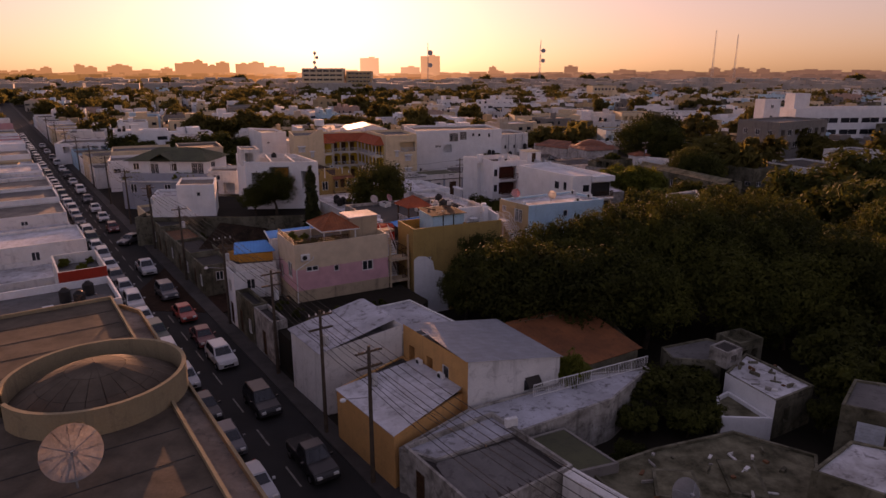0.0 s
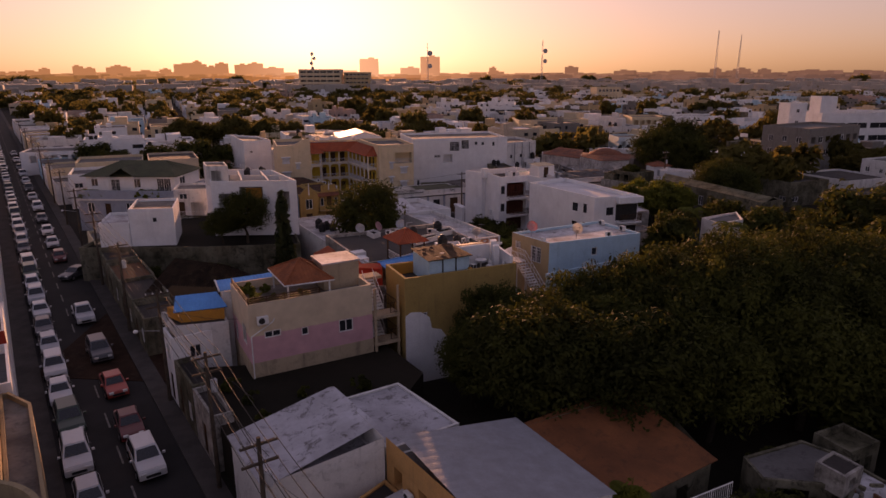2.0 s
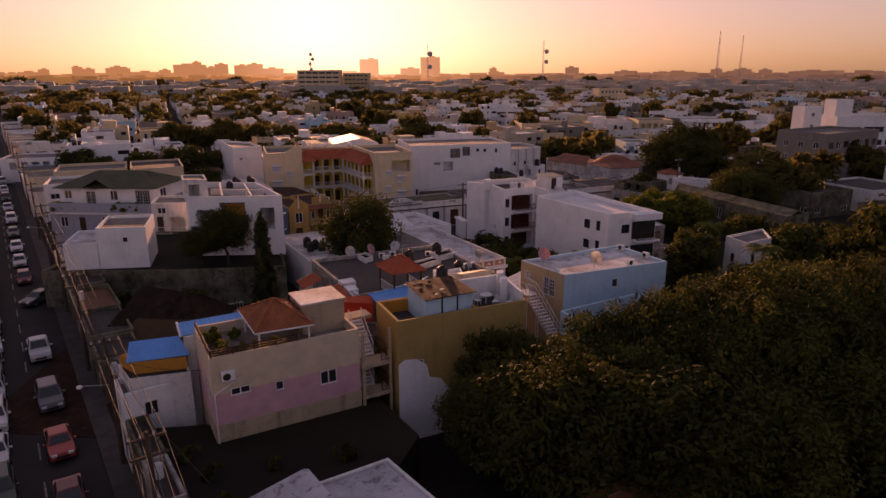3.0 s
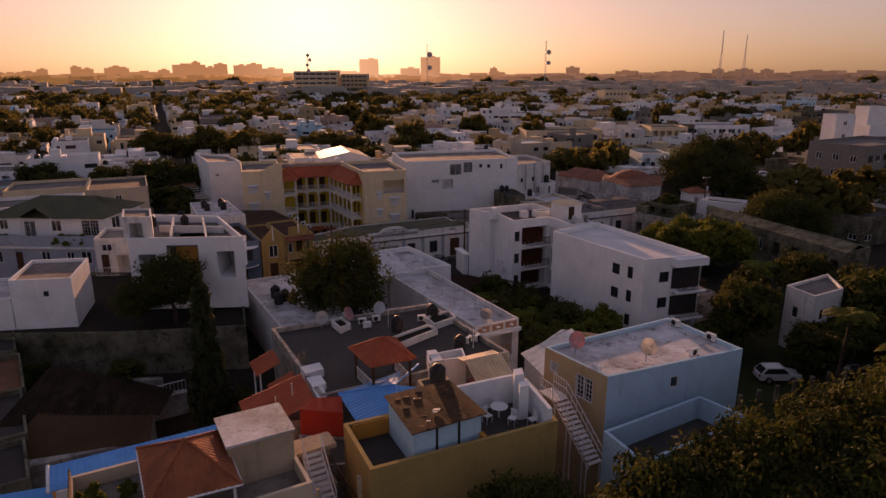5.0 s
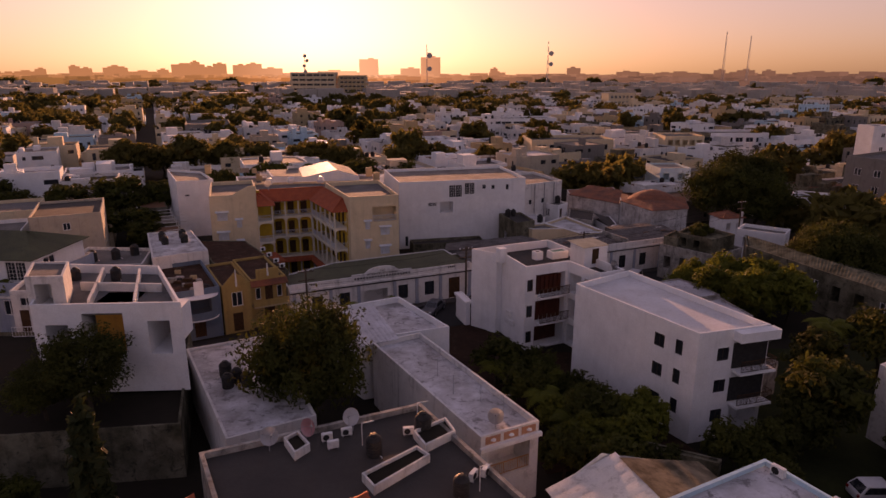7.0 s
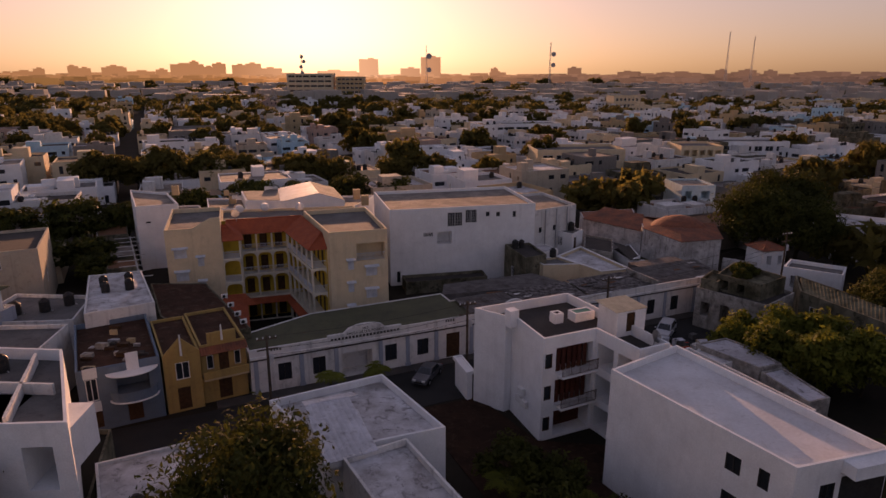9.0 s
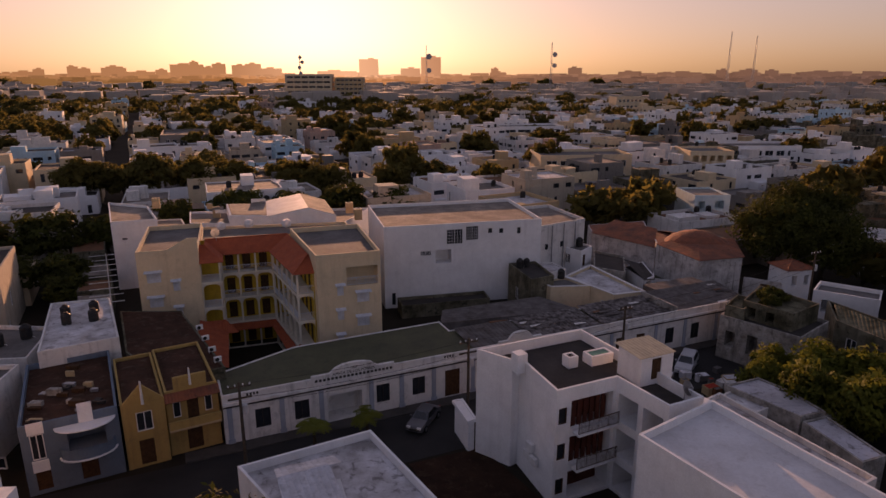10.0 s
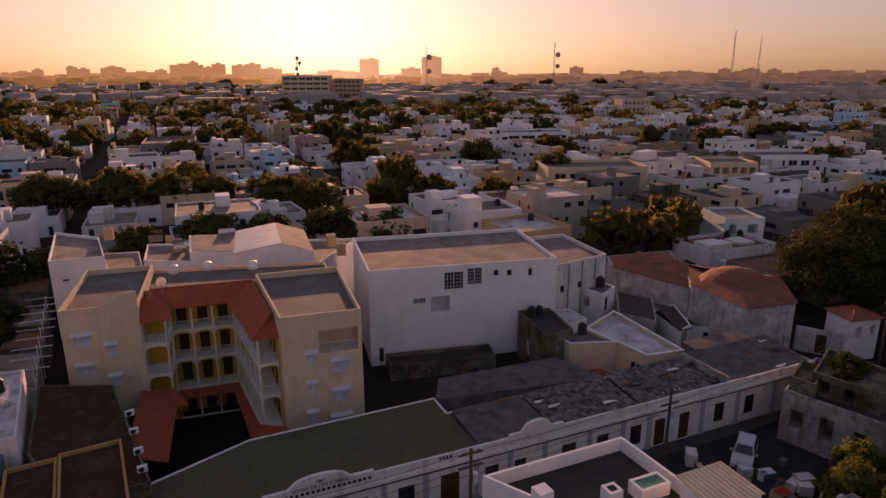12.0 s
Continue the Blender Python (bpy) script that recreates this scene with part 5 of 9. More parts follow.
def dish(mat, r, label, z=-60, mesh_type=False):
    t = thing("satellite_dish", (8 + r, 0, z), label, "satellite dish", "satellite dishes")
    bm = bmesh.new()
    rings, n = 5, 24
    rows = []
    for k in range(rings + 1):
        q = r * k / rings
        rows.append([bm.verts.new((q * math.cos(2 * math.pi * i / n), q * q / (3.2 * r), q * math.sin(2 * math.pi * i / n))) for i in range(n)] if k else [bm.verts.new((0, 0, 0))] * n)
    for a, b in zip(rows, rows[1:]):
        for i in range(n):
            vs = [a[i], a[(i + 1) % n], b[(i + 1) % n], b[i]]
            bm.faces.new(list(dict.fromkeys(vs)))
    bmesh.ops.solidify(bm, geom=bm.faces[:], thickness=0.02)
    tilt = Matrix.Rotation(radians(28), 4, "X")
    up = Matrix.Translation((0, 0, r * 1.2 + 0.35))
    bmesh.ops.transform(bm, matrix=up @ tilt, verts=bm.verts)
    bowl = part("bowl", bm, mat, t, local=True)
    bm = bmesh.new()
    tube(bm, (0, -0.05, 0), (0, -0.05, r * 1.2 + 0.35), 0.04 * max(1, r))
    part("pole", bm, METAL, t, local=True)
    bm = bmesh.new()
    for a in (0.5, 2.6, 4.71):
        e = up @ tilt @ Vector((r * math.cos(a), r * 0.31, r * math.sin(a)))
        f = up @ tilt @ Vector((0, r * 0.95, 0))
        tube(bm, e, f, 0.012 * max(1, r), None, 5)
    tube(bm, f + Vector((0, -0.08, 0)), f + Vector((0, 0.08, 0)), 0.06 * max(1, r))
    part("feed_arm", bm, METAL, t, local=True)
    if mesh_type:
        bm = bmesh.new()
        for k in range(12):
            a = 2 * math.pi * k / 12
            pts = [up @ tilt @ Vector((r * f * math.cos(a), r * f * f / 3.2 - 0.03, r * f * math.sin(a))) for f in (0.1, 0.4, 0.7, 1.0)]
            for p, q in zip(pts, pts[1:]):
                tube(bm, p, q, 0.025, None, 4)
        part("rib", bm, BLACKP, t, local=True)
    return t


TANK, AC = water_tank(), ac_unit()
PALE = material("grey_dish_paint", (0.50, 0.51, 0.53), (0.38, 0.39, 0.40), 0.5)
DISH = dish(PALE, 0.55, "grey satellite dish on a short pole")
PINKDISH = dish(material("faded_pink_paint", (0.55, 0.30, 0.32), (0.45, 0.25, 0.26), 0.6), 0.55, "faded pink satellite dish on a short pole")


def put(ob, x, y, z, turn=0.0, s=1.0):
    c = copy_thing(ob, pose(x, y, z, 0, 0, turn))
    c.scale = (s, s, s)
    return c


for x, y, z in ((-3.4, 86.9, 7.4), (1.6, 83.2, 7.4), (-0.6, 89.3, 7.4), (0.0, 72.7, 10.0), (-17.2, 101.8, 4.9), (-16.0, 100.9, 4.9), (-15.0, 100.2, 4.9), (-16.4, 99.9, 4.9),
                (-37.6, 138.2, 6.8), (-35.4, 139.6, 6.8), (-36.4, 136.2, 6.8), (-34.2, 137.2, 6.8), (-33.6, 107.6, 11.0), (-28.6, 108.4, 11.0), (-32.2, 108.4, 11.0), (16.2, 154.6, 5.6)):
    put(TANK, x, y, z, rc.uniform(0, 360), rc.uniform(0.78, 0.95))
for x, y, z, a in ((-6.4, 88.3, 7.4, 20), (-5.3, 88.9, 7.4, 20), (-5.9, 87.5, 7.4, 200), (-1.5, 89.0, 7.4, 10), (2.3, 84.5, 7.4, 60), (3.0, 84.9, 7.4, 60), (16.7, 80.7, 10.3, -60), (18.2, 78.2, 10.3, -60), (16.2, 75.9, 10.3, 30), (9.45, 73.5, 10.3, 110), (-24.1, 138.4, 5.26, 34), (-22.5, 135.7, 5.26, 34), (-20.9, 133.0, 5.26, 34), (-19.6, 130.8, 5.26, 34)):
    put(AC, x, y, z, a, 0.8)
for x, y, z, a in ((-9.6, 87.2, 7.4, -150), (-5.0, 89.4, 7.4, 160), (12.9, 75.0, 10.3, -165), (18.3, 117.6, 8.6, -140), (4.2, 92.6, 5.6, 170), (-26.5, 152.0, 11.2, 180)):
    put(DISH, x, y, z, a)
for x, y, z, a in ((-7.6, 88.1, 7.4, -120), (8.7, 76.0, 10.3, -165)):
    put(PINKDISH, x, y, z, a)
big_dish = dish(material("bare_mesh_dish", (0.45, 0.43, 0.42), (0.33, 0.31, 0.30), 0.5, 0.3), 1.35, "large ribbed satellite dish standing on the roof", mesh_type=True)
big_dish.location, big_dish.rotation_euler = (-17.6, 26.6, 6.2), (0, 0, radians(-146))
put(DISH, 12.8, 29.4, 2.2, -160, 1.6)

# ---------------------------------------------------------------- street: cars, poles, cables


def car(paint, kind, label):
    """A car that points along -y, its middle on the origin."""
    t = thing("car", (0, 0, -80), label, "car", "cars in the street")
    L, W = {"sedan": (4.4, 1.74), "suv": (4.5, 1.84), "pickup": (5.1, 1.86), "hatch": (3.9, 1.7)}[kind]
    hb, ht = {"sedan": (0.92, 1.44), "suv": (1.05, 1.70), "pickup": (1.05, 1.76), "hatch": (0.95, 1.5)}[kind]
    bm = bmesh.new()
    prof = [(-L / 2, 0.35), (-L / 2 + 0.05, 0.68), (-L / 2 + 0.2, hb - 0.12), (-L / 2 + 1.15, hb), (L / 2 - 0.5, hb), (L / 2 - 0.06, hb - 0.08), (L / 2, 0.6), (L / 2 - 0.04, 0.33)]
    sides = []
    for sx in (-1, 1):
        sides.append([[bm.verts.new((sx * (W / 2 - inw), y, z)) for y, z in prof] for inw in (0.07, 0.0)])
    lo_l, lo_r = sides[0], sides[1]
    mid_l = [bm.verts.new((-W / 2, y, z * 0.55 + 0.2)) for y, z in prof]
    mid_r = [bm.verts.new((W / 2, y, z * 0.55 + 0.2)) for y, z in prof]
    n = len(prof)
    for i in range(n - 1):
        bm.faces.new((lo_l[0][i], lo_l[0][i + 1], lo_r[0][i + 1], lo_r[0][i]))
    bm.faces.new(lo_l[0][::-1])
    bm.faces.new(lo_r[0])
    for vs in (lo_l[1], lo_r[1], mid_l, mid_r):
        for v in vs:
            bm.verts.remove(v)
    bmesh.ops.recalc_face_normals(bm, faces=bm.faces)
    bmesh.ops.bevel(bm, geom=bm.edges[:], offset=0.05, segments=2, affect="EDGES")
    part("body", bm, paint, t, local=True)
    c0, c1, r0, r1 = {"sedan": (-0.95, 1.55, -0.35, 1.0), "suv": (-1.0, 2.1, -0.35, 1.75), "pickup": (-1.15, 0.75, -0.55, 0.5), "hatch": (-0.95, 1.85, -0.35, 1.35)}[kind]
    w0, w1 = W / 2 - 0.09, W / 2 - 0.24
    lo = [Vector((x, y, hb - 0.02)) for x, y in ((-w0, c0), (w0, c0), (w0, c1), (-w0, c1))]
    hi = [Vector((x, y, ht - 0.05)) for x, y in ((-w1, r0), (w1, r0), (w1, r1), (-w1, r1))]
    bm = bmesh.new()
    vl, vh = [bm.verts.new(p) for p in lo], [bm.verts.new(p) for p in hi]
    for i in range(4):
        bm.faces.new((vl[i], vl[(i + 1) % 4], vh[(i + 1) % 4], vh[i]))
    bm.faces.new(vh)
    top = [bm.verts.new((p.x * 0.93, p.y * 0.93 + 0.02, ht)) for p in hi]
    bm.faces.new(top)
    for i in range(4):
        bm.faces.new((vh[i], vh[(i + 1) % 4], top[(i + 1) % 4], top[i]))
    part("cabin", bm, paint, t, local=True)
    for i, nm in enumerate(("windshield", "side_window", "rear_window", "side_window")):
        j = (i + 1) % 4
        nr = (lo[j] - lo[i]).cross(hi[i] - lo[i]).normalized() * 0.008
        mid = (lo[i] + lo[j] + hi[i] + hi[j]) / 4
        bm = bmesh.new()
        quad(bm, *[mid + (p - mid) * 0.86 + nr for p in (lo[i], lo[j], hi[j], hi[i])])
        part(nm, bm, CARGLASS, t, local=True)
    if kind == "pickup":
        bm = bmesh.new()
        box(bm, -W / 2 + 0.16, W / 2 - 0.16, 0.85, L / 2 - 0.12, hb - 0.03, hb + 0.012)
        part("load_bed", bm, BLACKP, t, local=True)
    for sx in (-1, 1):
        for y in (-L / 2 + 0.85, L / 2 - 0.85):
            bm = bmesh.new()
            tube(bm, (sx * (W / 2 - 0.2), y, 0.33), (sx * (W / 2 + 0.01), y, 0.33), 0.33, None, 16)
            wh = part("wheel", bm, TYRE, t, local=True)
            bm = bmesh.new()
            tube(bm, (sx * (W / 2 + 0.012), y, 0.33), (sx * (W / 2 + 0.03), y, 0.33), 0.2, 0.16, 12)
            part("rim", bm, RIMM, wh, local=True)
        bm = bmesh.new()
        box(bm, sx * (W / 2 - 0.36) - 0.17, sx * (W / 2 - 0.36) + 0.17, -L / 2 - 0.012, -L / 2 + 0.16, 0.62, 0.78)
        part("headlight", bm, LAMPW, t, local=True)
        bm = bmesh.new()
        box(bm, sx * (W / 2 - 0.24) - 0.1, sx * (W / 2 - 0.24) + 0.1, L / 2 - 0.12, L / 2 + 0.012, 0.66, 0.84)
        part("tail_light", bm, LAMPR, t, local=True)
        bm = bmesh.new()
        box(bm, sx * (W / 2 + 0.1) - 0.09, sx * (W / 2 + 0.1) + 0.09, c0 + 0.22, c0 + 0.36, hb - 0.02, hb + 0.12)
        part("mirror", bm, paint, t, local=True)
    bm = bmesh.new()
    box(bm, -0.45, 0.45, -L / 2 - 0.01, -L / 2 + 0.06, 0.42, 0.6)
    part("grille", bm, BLACKP, t, local=True)
    return t


def paint(name, rgb):
    return material(name, rgb, tuple(c * 0.94 for c in rgb), 0.28, 0.1, 2, 20, 0.0, spec=0.6)


PAINTS = {"white": paint("white_car_paint", (0.56, 0.56, 0.57)), "silver": paint("silver_car_paint", (0.42, 0.43, 0.45)), "black": paint("black_car_paint", (0.02, 0.02, 0.022)),
          "red": paint("red_car_paint", (0.42, 0.05, 0.03)), "maroon": paint("maroon_car_paint", (0.14, 0.02, 0.02)), "grey": paint("dark_grey_car_paint", (0.09, 0.09, 0.10)), "green": paint("dark_green_car_paint", (0.04, 0.07, 0.05))}
CARS = {}


def park(colour, kind, s, v, turn=0.0, away=False, xy=None):
    key = (colour, kind)
    if key not in CARS:
        word = {"sedan": "sedan", "suv": "sport utility car", "pickup": "pickup truck with open bed", "hatch": "hatchback"}[kind]
        CARS[key] = car(PAINTS[colour], kind, "%s %s standing at the kerb" % (colour, word))
        x, y = xy or road(s, v)
        CARS[key].matrix_basis = pose(x, y, 0.03, 0, 0, 35 + turn + (180 if away else 0))
        return
    x, y = xy or road(s, v)
    copy_thing(CARS[key], pose(x, y, 0.03, 0, 0, 35 + turn + (180 if away else 0)))


for colour, kind, s, v in (("black", "pickup", -8.6, 1.5), ("black", "suv", 0.9, 1.45), ("white", "suv", 11.0, 1.3), ("maroon", "sedan", 16.6, 1.2), ("red", "sedan", 24.2, 1.3), ("grey", "suv", 32.4, 1.3), ("silver", "pickup", 44.0, 1.3),
                           ("maroon", "hatch", 71.0, 1.4), ("silver", "sedan", 80.5, 1.3), ("white", "sedan", 90.0, 1.3), ("grey", "sedan", 101.0, 1.3), ("white", "suv", 113, 1.4), ("silver", "sedan", 126, 1.3), ("black", "suv", 138, 1.3), ("white", "hatch", 150, 1.3), ("silver", "suv", 164, 1.4), ("grey", "hatch", 178, 1.3), ("white", "sedan", 196, 1.3), ("silver", "sedan", 215, 1.3)):
    park(colour, kind, s, v, rc.uniform(-1.5, 1.5))
park("grey", "sedan", 61.0, 2.4, -48)
row = [("silver", "sedan"), ("grey", "hatch"), ("black", "sedan"), ("silver", "hatch"), ("white", "suv"), ("green", "suv"), ("white", "sedan"), ("white", "suv"), ("silver", "hatch"), ("grey", "sedan"), ("white", "sedan"), ("silver", "suv"), ("white", "hatch"), ("green", "suv"), ("white", "suv"), ("grey", "sedan")]
sp = -9.0
for k in range(48):
    colour, kind = row[k % 16] if k < 16 else rc.choice(row)
    park(colour, kind, sp, -2.45 + rc.uniform(-0.1, 0.1), rc.uniform(-2, 2))
    sp += rc.uniform(5.2, 5.9) + (4.0 if k in (14, 27) else 0)
park("white", "hatch", 0, 0, 55, xy=(31.2, 92.6))
park("black", "sedan", 0, 0, 60, xy=(38.5, 93.5))
park("grey", "sedan", 0, 0, -58, xy=(-0.6, 129.0))
park("silver", "suv", 0, 0, -66, xy=(27.5, 140.2))
park("white", "pickup", 0, 0, -100, xy=(21.5, 135.0))


def power_pole(x, y, h, turn, label="weathered wooden power pole with crossarms", lamp=False):
    t = thing("power_pole", (x, y, 0), label, "power pole", "power poles")
    t.rotation_euler.z = radians(turn)
    bm = bmesh.new()
    tube(bm, (0, 0, -0.3), (0, 0, h), 0.16, 0.10, 10)
    part("pole", bm, POLEM, t, local=True)
    for z in (h - 0.35, h - 1.35):
        bm = bmesh.new()
        box(bm, -0.9, 0.9, -0.06, 0.06, z - 0.06, z + 0.06)
        part("crossarm", bm, POLEM, t, local=True)
    for sx in (-0.8, -0.3, 0.3, 0.8):
        bm = bmesh.new()
        lathe(bm, [(0.03, 0), (0.06, 0.04), (0.04, 0.09), (0.06, 0.13), (0.03, 0.18)], 8, (sx, 0, h - 0.29))
        part("insulator", bm, WHITEM, t, local=True)
    bm = bmesh.new()
    lathe(bm, [(0.2, 0), (0.22, 0.08), (0.22, 0.7), (0.2, 0.78), (0.08, 0.84)], 12, (0.32, 0, h - 2.7))
    part("transformer", bm, PALE, t, local=True)
    if lamp:
        bm = bmesh.new()
        tube(bm, (0, 0, h - 3.4), (-1.7, 0, h - 3.0), 0.03)
        arm = part("lamp_arm", bm, METAL, t, local=True)
        bm = bmesh.new()
        lathe(bm, [(0.06, -0.16), (0.17, -0.1), (0.19, 0.0), (0.1, 0.08)], 12, (-1.85, 0, h - 3.0))
        part("lamp_head", bm, WHITEM, arm, "pale lamp head", local=True)
    return t


def cable(a, b, sag, r=0.018, label="sagging black overhead cable between poles"):
    a, b = Vector(a), Vector(b)
    bm = bmesh.new()
    n = 10
    pts = [a.lerp(b, i / n) - Vector((0, 0, sag * 4 * (i / n) * (1 - i / n))) for i in range(n + 1)]
    side = (b - a).cross(Vector((0, 0, 1))).normalized()
    rings = []
    for p in pts:
        rings.append([bm.verts.new(p + side * (r * math.cos(w)) + Vector((0, 0, r * math.sin(w)))) for w in (0.3, 1.56, 2.8, 4.08, 5.34)])
    for c, d in zip(rings, rings[1:]):
        for i in range(5):
            bm.faces.new((c[i], c[(i + 1) % 5], d[(i + 1) % 5], d[i]))
    return single("overhead_cable", bm, CABLE, label, "cable", "overhead cables", at=a.lerp(b, 0.5))


POLES = [(-31, 4.4), (-12.6, 3.9), (-5.4, 4.0), (5.6, 4.6), (19.4, 4.7), (37, 4.7), (55, 4.7), (74, 4.7), (95, 4.7), (118, 4.7), (143, 4.7), (170, 4.7), (200, 4.7), (235, 4.7)]
for k, (s, v) in enumerate(POLES):
    power_pole(*road(s, v), 9.6, 35, lamp=k in (1, 4, 7))
for (s0, v0), (s1, v1) in zip(POLES, POLES[1:]):
    far_off = s0 > 90
    for dv, z, sag in ((-0.8, 9.5, 0.35), (-0.3, 9.5, 0.3), (0.3, 9.5, 0.4), (0.8, 9.5, 0.3), (0.1, 8.3, 0.5), (-0.4, 7.4, 0.6), (0.2, 7.1, 0.55)):
        cable(road(s0, v0 + dv, z), road(s1, v1 + dv, z), sag * (s1 - s0) / 20, 0.02 if not far_off else 0.03)
for a, b, z in (((5.6, 4.6), (-9.5, 46.0, 5.6), 8.2), ((-5.4, 4.0), (-4.0, 41.5, 4.4), 8.0), ((-12.6, 3.9), (0.5, 36.5, 4.0), 8.0), ((-12.6, 3.9), (3.0, 33.0, 4.0), 7.6), ((19.4, 4.7), (-15.8, 62.8, 7.0), 8.2), ((19.4, 4.7), (-12.0, 52.0, 5.8), 8.0)):
    cable(road(*a, z), b, 0.4, 0.015, "thin service cable from a pole to a roof")
power_pole(3.4, 128.6, 8.6, 24)
power_pole(-14.6, 121.5, 8.0, 24)
power_pole(19.5, 137.2, 8.4, 24)
power_pole(48.8, 155.5, 9.0, 24)
for z in (8.4, 7.2, 6.6):
    cable((-14.6, 121.5, z - 0.5), (3.4, 128.6, z), 0.4)
    cable((3.4, 128.6, z), (19.5, 137.2, z - 0.1), 0.4)
    cable((19.5, 137.2, z - 0.1), (48.8, 155.5, z + 0.3), 0.6)

# ---------------------------------------------------------------- rows of houses along the street


def street_house(s0, s1, side, depth, h, wall, roof, label, par=0.4, doors=True):
    v0 = 5.0 if side > 0 else -5.4
    if side > 0:
        poly = [road(s0, v0), road(s0, v0 + depth), road(s1, v0 + depth), road(s1, v0)]
        face, end = 3, 0
    else:
        poly = [road(s0, v0 - depth), road(s0, v0), road(s1, v0), road(s1, v0 - depth)]
        face, end = 1, 0
    ln = s1 - s0
    ops = []
    n = max(1, int(ln / 2.6))
    for k in range(n):
        c = ln * (k + 0.5) / n
        if doors and k % 2 == 0:
            ops.append((c - 0.5, c + 0.5, 0.2, 2.6, "d"))
        else:
            ops.append((c - 0.45, c + 0.45, 1.0, 2.5, "w"))
        if h > 5.2:
            ops.append((c - 0.45, c + 0.45, 3.7, 5.0, "w"))
    return building("street_house", poly, h, wall, roof, label, "house", par, {face: ops, end: [(depth * 0.4, depth * 0.4 + 0.9, h - 1.6, h - 0.5, "w")] if depth > 2 else []}, group="houses along the street")


SH = [(-22, -14.6, 7, 3.1, DIRTYW, ROOFD), (12.4, 17.6, 1.4, 3.9, OLDWALL, ROOFD), (7.4, 12.2, 1.4, 3.8, DIRTYW, ROOFD), (17.8, 20.6, 3.2, 5.6, WHITE, ROOFT), (29.5, 35, 3.4, 3.4, OLDWALL, ROOFD), (35.2, 43, 3.6, 3.6, OLDWALL, ROOFD),
      (43.2, 51, 3.8, 3.5, OLDWALL, TINR), (51.2, 60, 3.6, 3.8, OLDWALL, ROOFD), (60.2, 68, 7, 4.0, CREAM, ROOFG), (116, 125, 9, 4.2, WHITE2, ROOFG), (125.2, 136, 10, 5.8, CREAM, ROOFT), (136.2, 147, 9, 4.0, WHITE, ROOFD)]
for s0, s1, d, h, wall, roof in SH:
    street_house(s0, s1, 1, d, h, wall, roof, "%s street house with tall doors and %s" % (NAMES.get(wall, "painted"), LOW[roof]))
s = 31.5
for k in range(24):
    w = rc.uniform(8, 13)
    h = rc.choice((4.2, 4.6, 5.6, 6.2))
    wall, roof = rc.choice((WHITE, WHITE, WHITE2, CREAM, WHITE2, PINK)), rc.choice((ROOFW, ROOFW, TINW, ROOFG, ROOFT))
    street_house(s, s + w - 0.1, -1, rc.uniform(9, 14), h, wall, roof, "%s street house with %s" % (NAMES.get(wall, "painted"), LOW[roof]), par=rc.uniform(0.2, 0.6))
    if k < 14:
        back = rc.uniform(10, 15)
        poly = [road(s, -21 - back), road(s, -20), road(s + w, -20), road(s + w, -21 - back)]
        building("town_house", poly, rc.choice((4.0, 5.8, 6.4)), rc.choice((WHITE, WHITE2, CREAM)), rc.choice((ROOFW, TINW, ROOFT)), "pale town house behind the street front", "house", 0.3, {0: [(3, 4, 2.5, 3.6, "w"), (7, 8, 2.5, 3.6, "w")]}, group="town houses")
    s += w
s = 150
for k in range(14):
    w = rc.uniform(9, 14)
    wall, roof = rc.choice(WALLS), rc.choice(ROOFS)
    street_house(s, s + w - 0.1, 1, rc.uniform(9, 12), rc.choice((4.0, 5.6, 6.0)), wall, roof, "%s street house with %s" % (NAMES.get(wall, "painted"), LOW[roof]))
    s += w
# arched house further up the street
poly = rect(-108.0, 179.0, 19, 25, 12)
arch = [(2 + k * 2.4, 3.6 + k * 2.4, 3.2, 5.0, "h") for k in range(6)] + [(18, 19, 3.4, 4.8, "w"), (21, 22, 3.4, 4.8, "w")]
building("arcade_house", poly, 5.6, WHITE, ROOFG, "white house with a row of upper arches", "house", 0.4, {0: arch})

# ---------------------------------------------------------------- helpers for the finer things


def roof_plane(parent, a, b, c, d, mat, pitch=0.3, amp=0.05, name="roof", label=""):
    bm = bmesh.new()
    ridged_plane(bm, a, b, c, d, pitch, amp)
    return part(name, bm, mat, parent, label)


def skirt(parent, pts, z, mat):
    """Wall pieces from the height z up to the sloping edges through pts."""
    bm = bmesh.new()
    for p, q in zip(pts, pts[1:]):
        quad(bm, (p[0], p[1], z), (q[0], q[1], z), (q[0], q[1], q[2] - 0.03), (p[0], p[1], p[2] - 0.03))
    return part("wall", bm, mat, parent)


def railing(parent, a, b, z, h=0.95, step=0.14, mat=None, name="railing"):
    a, b = Vector((*a, z)), Vector((*b, z))
    n = max(2, int((b - a).length / step))
    bm = bmesh.new()
    up = Vector((0, 0, h))
    tube(bm, a + up, b + up, 0.035, None, 6)
    tube(bm, a + up * 0.12, b + up * 0.12, 0.025, None, 6)
    for i in range(n + 1):
        p = a.lerp(b, i / n)
        tube(bm, p + up * 0.12, p + up, 0.03 if i % 8 == 0 else 0.016, None, 4, False)
    return tagged(part(name, bm, mat or WHITEM, parent), kind="stuff")


def slab(parent, poly, z0, z1, mat, name="slab", label=""):
    bm = bmesh.new()
    prism(bm, poly, z0, z1)
    bmesh.ops.recalc_face_normals(bm, faces=bm.faces)
    return part(name, bm, mat, parent, label)


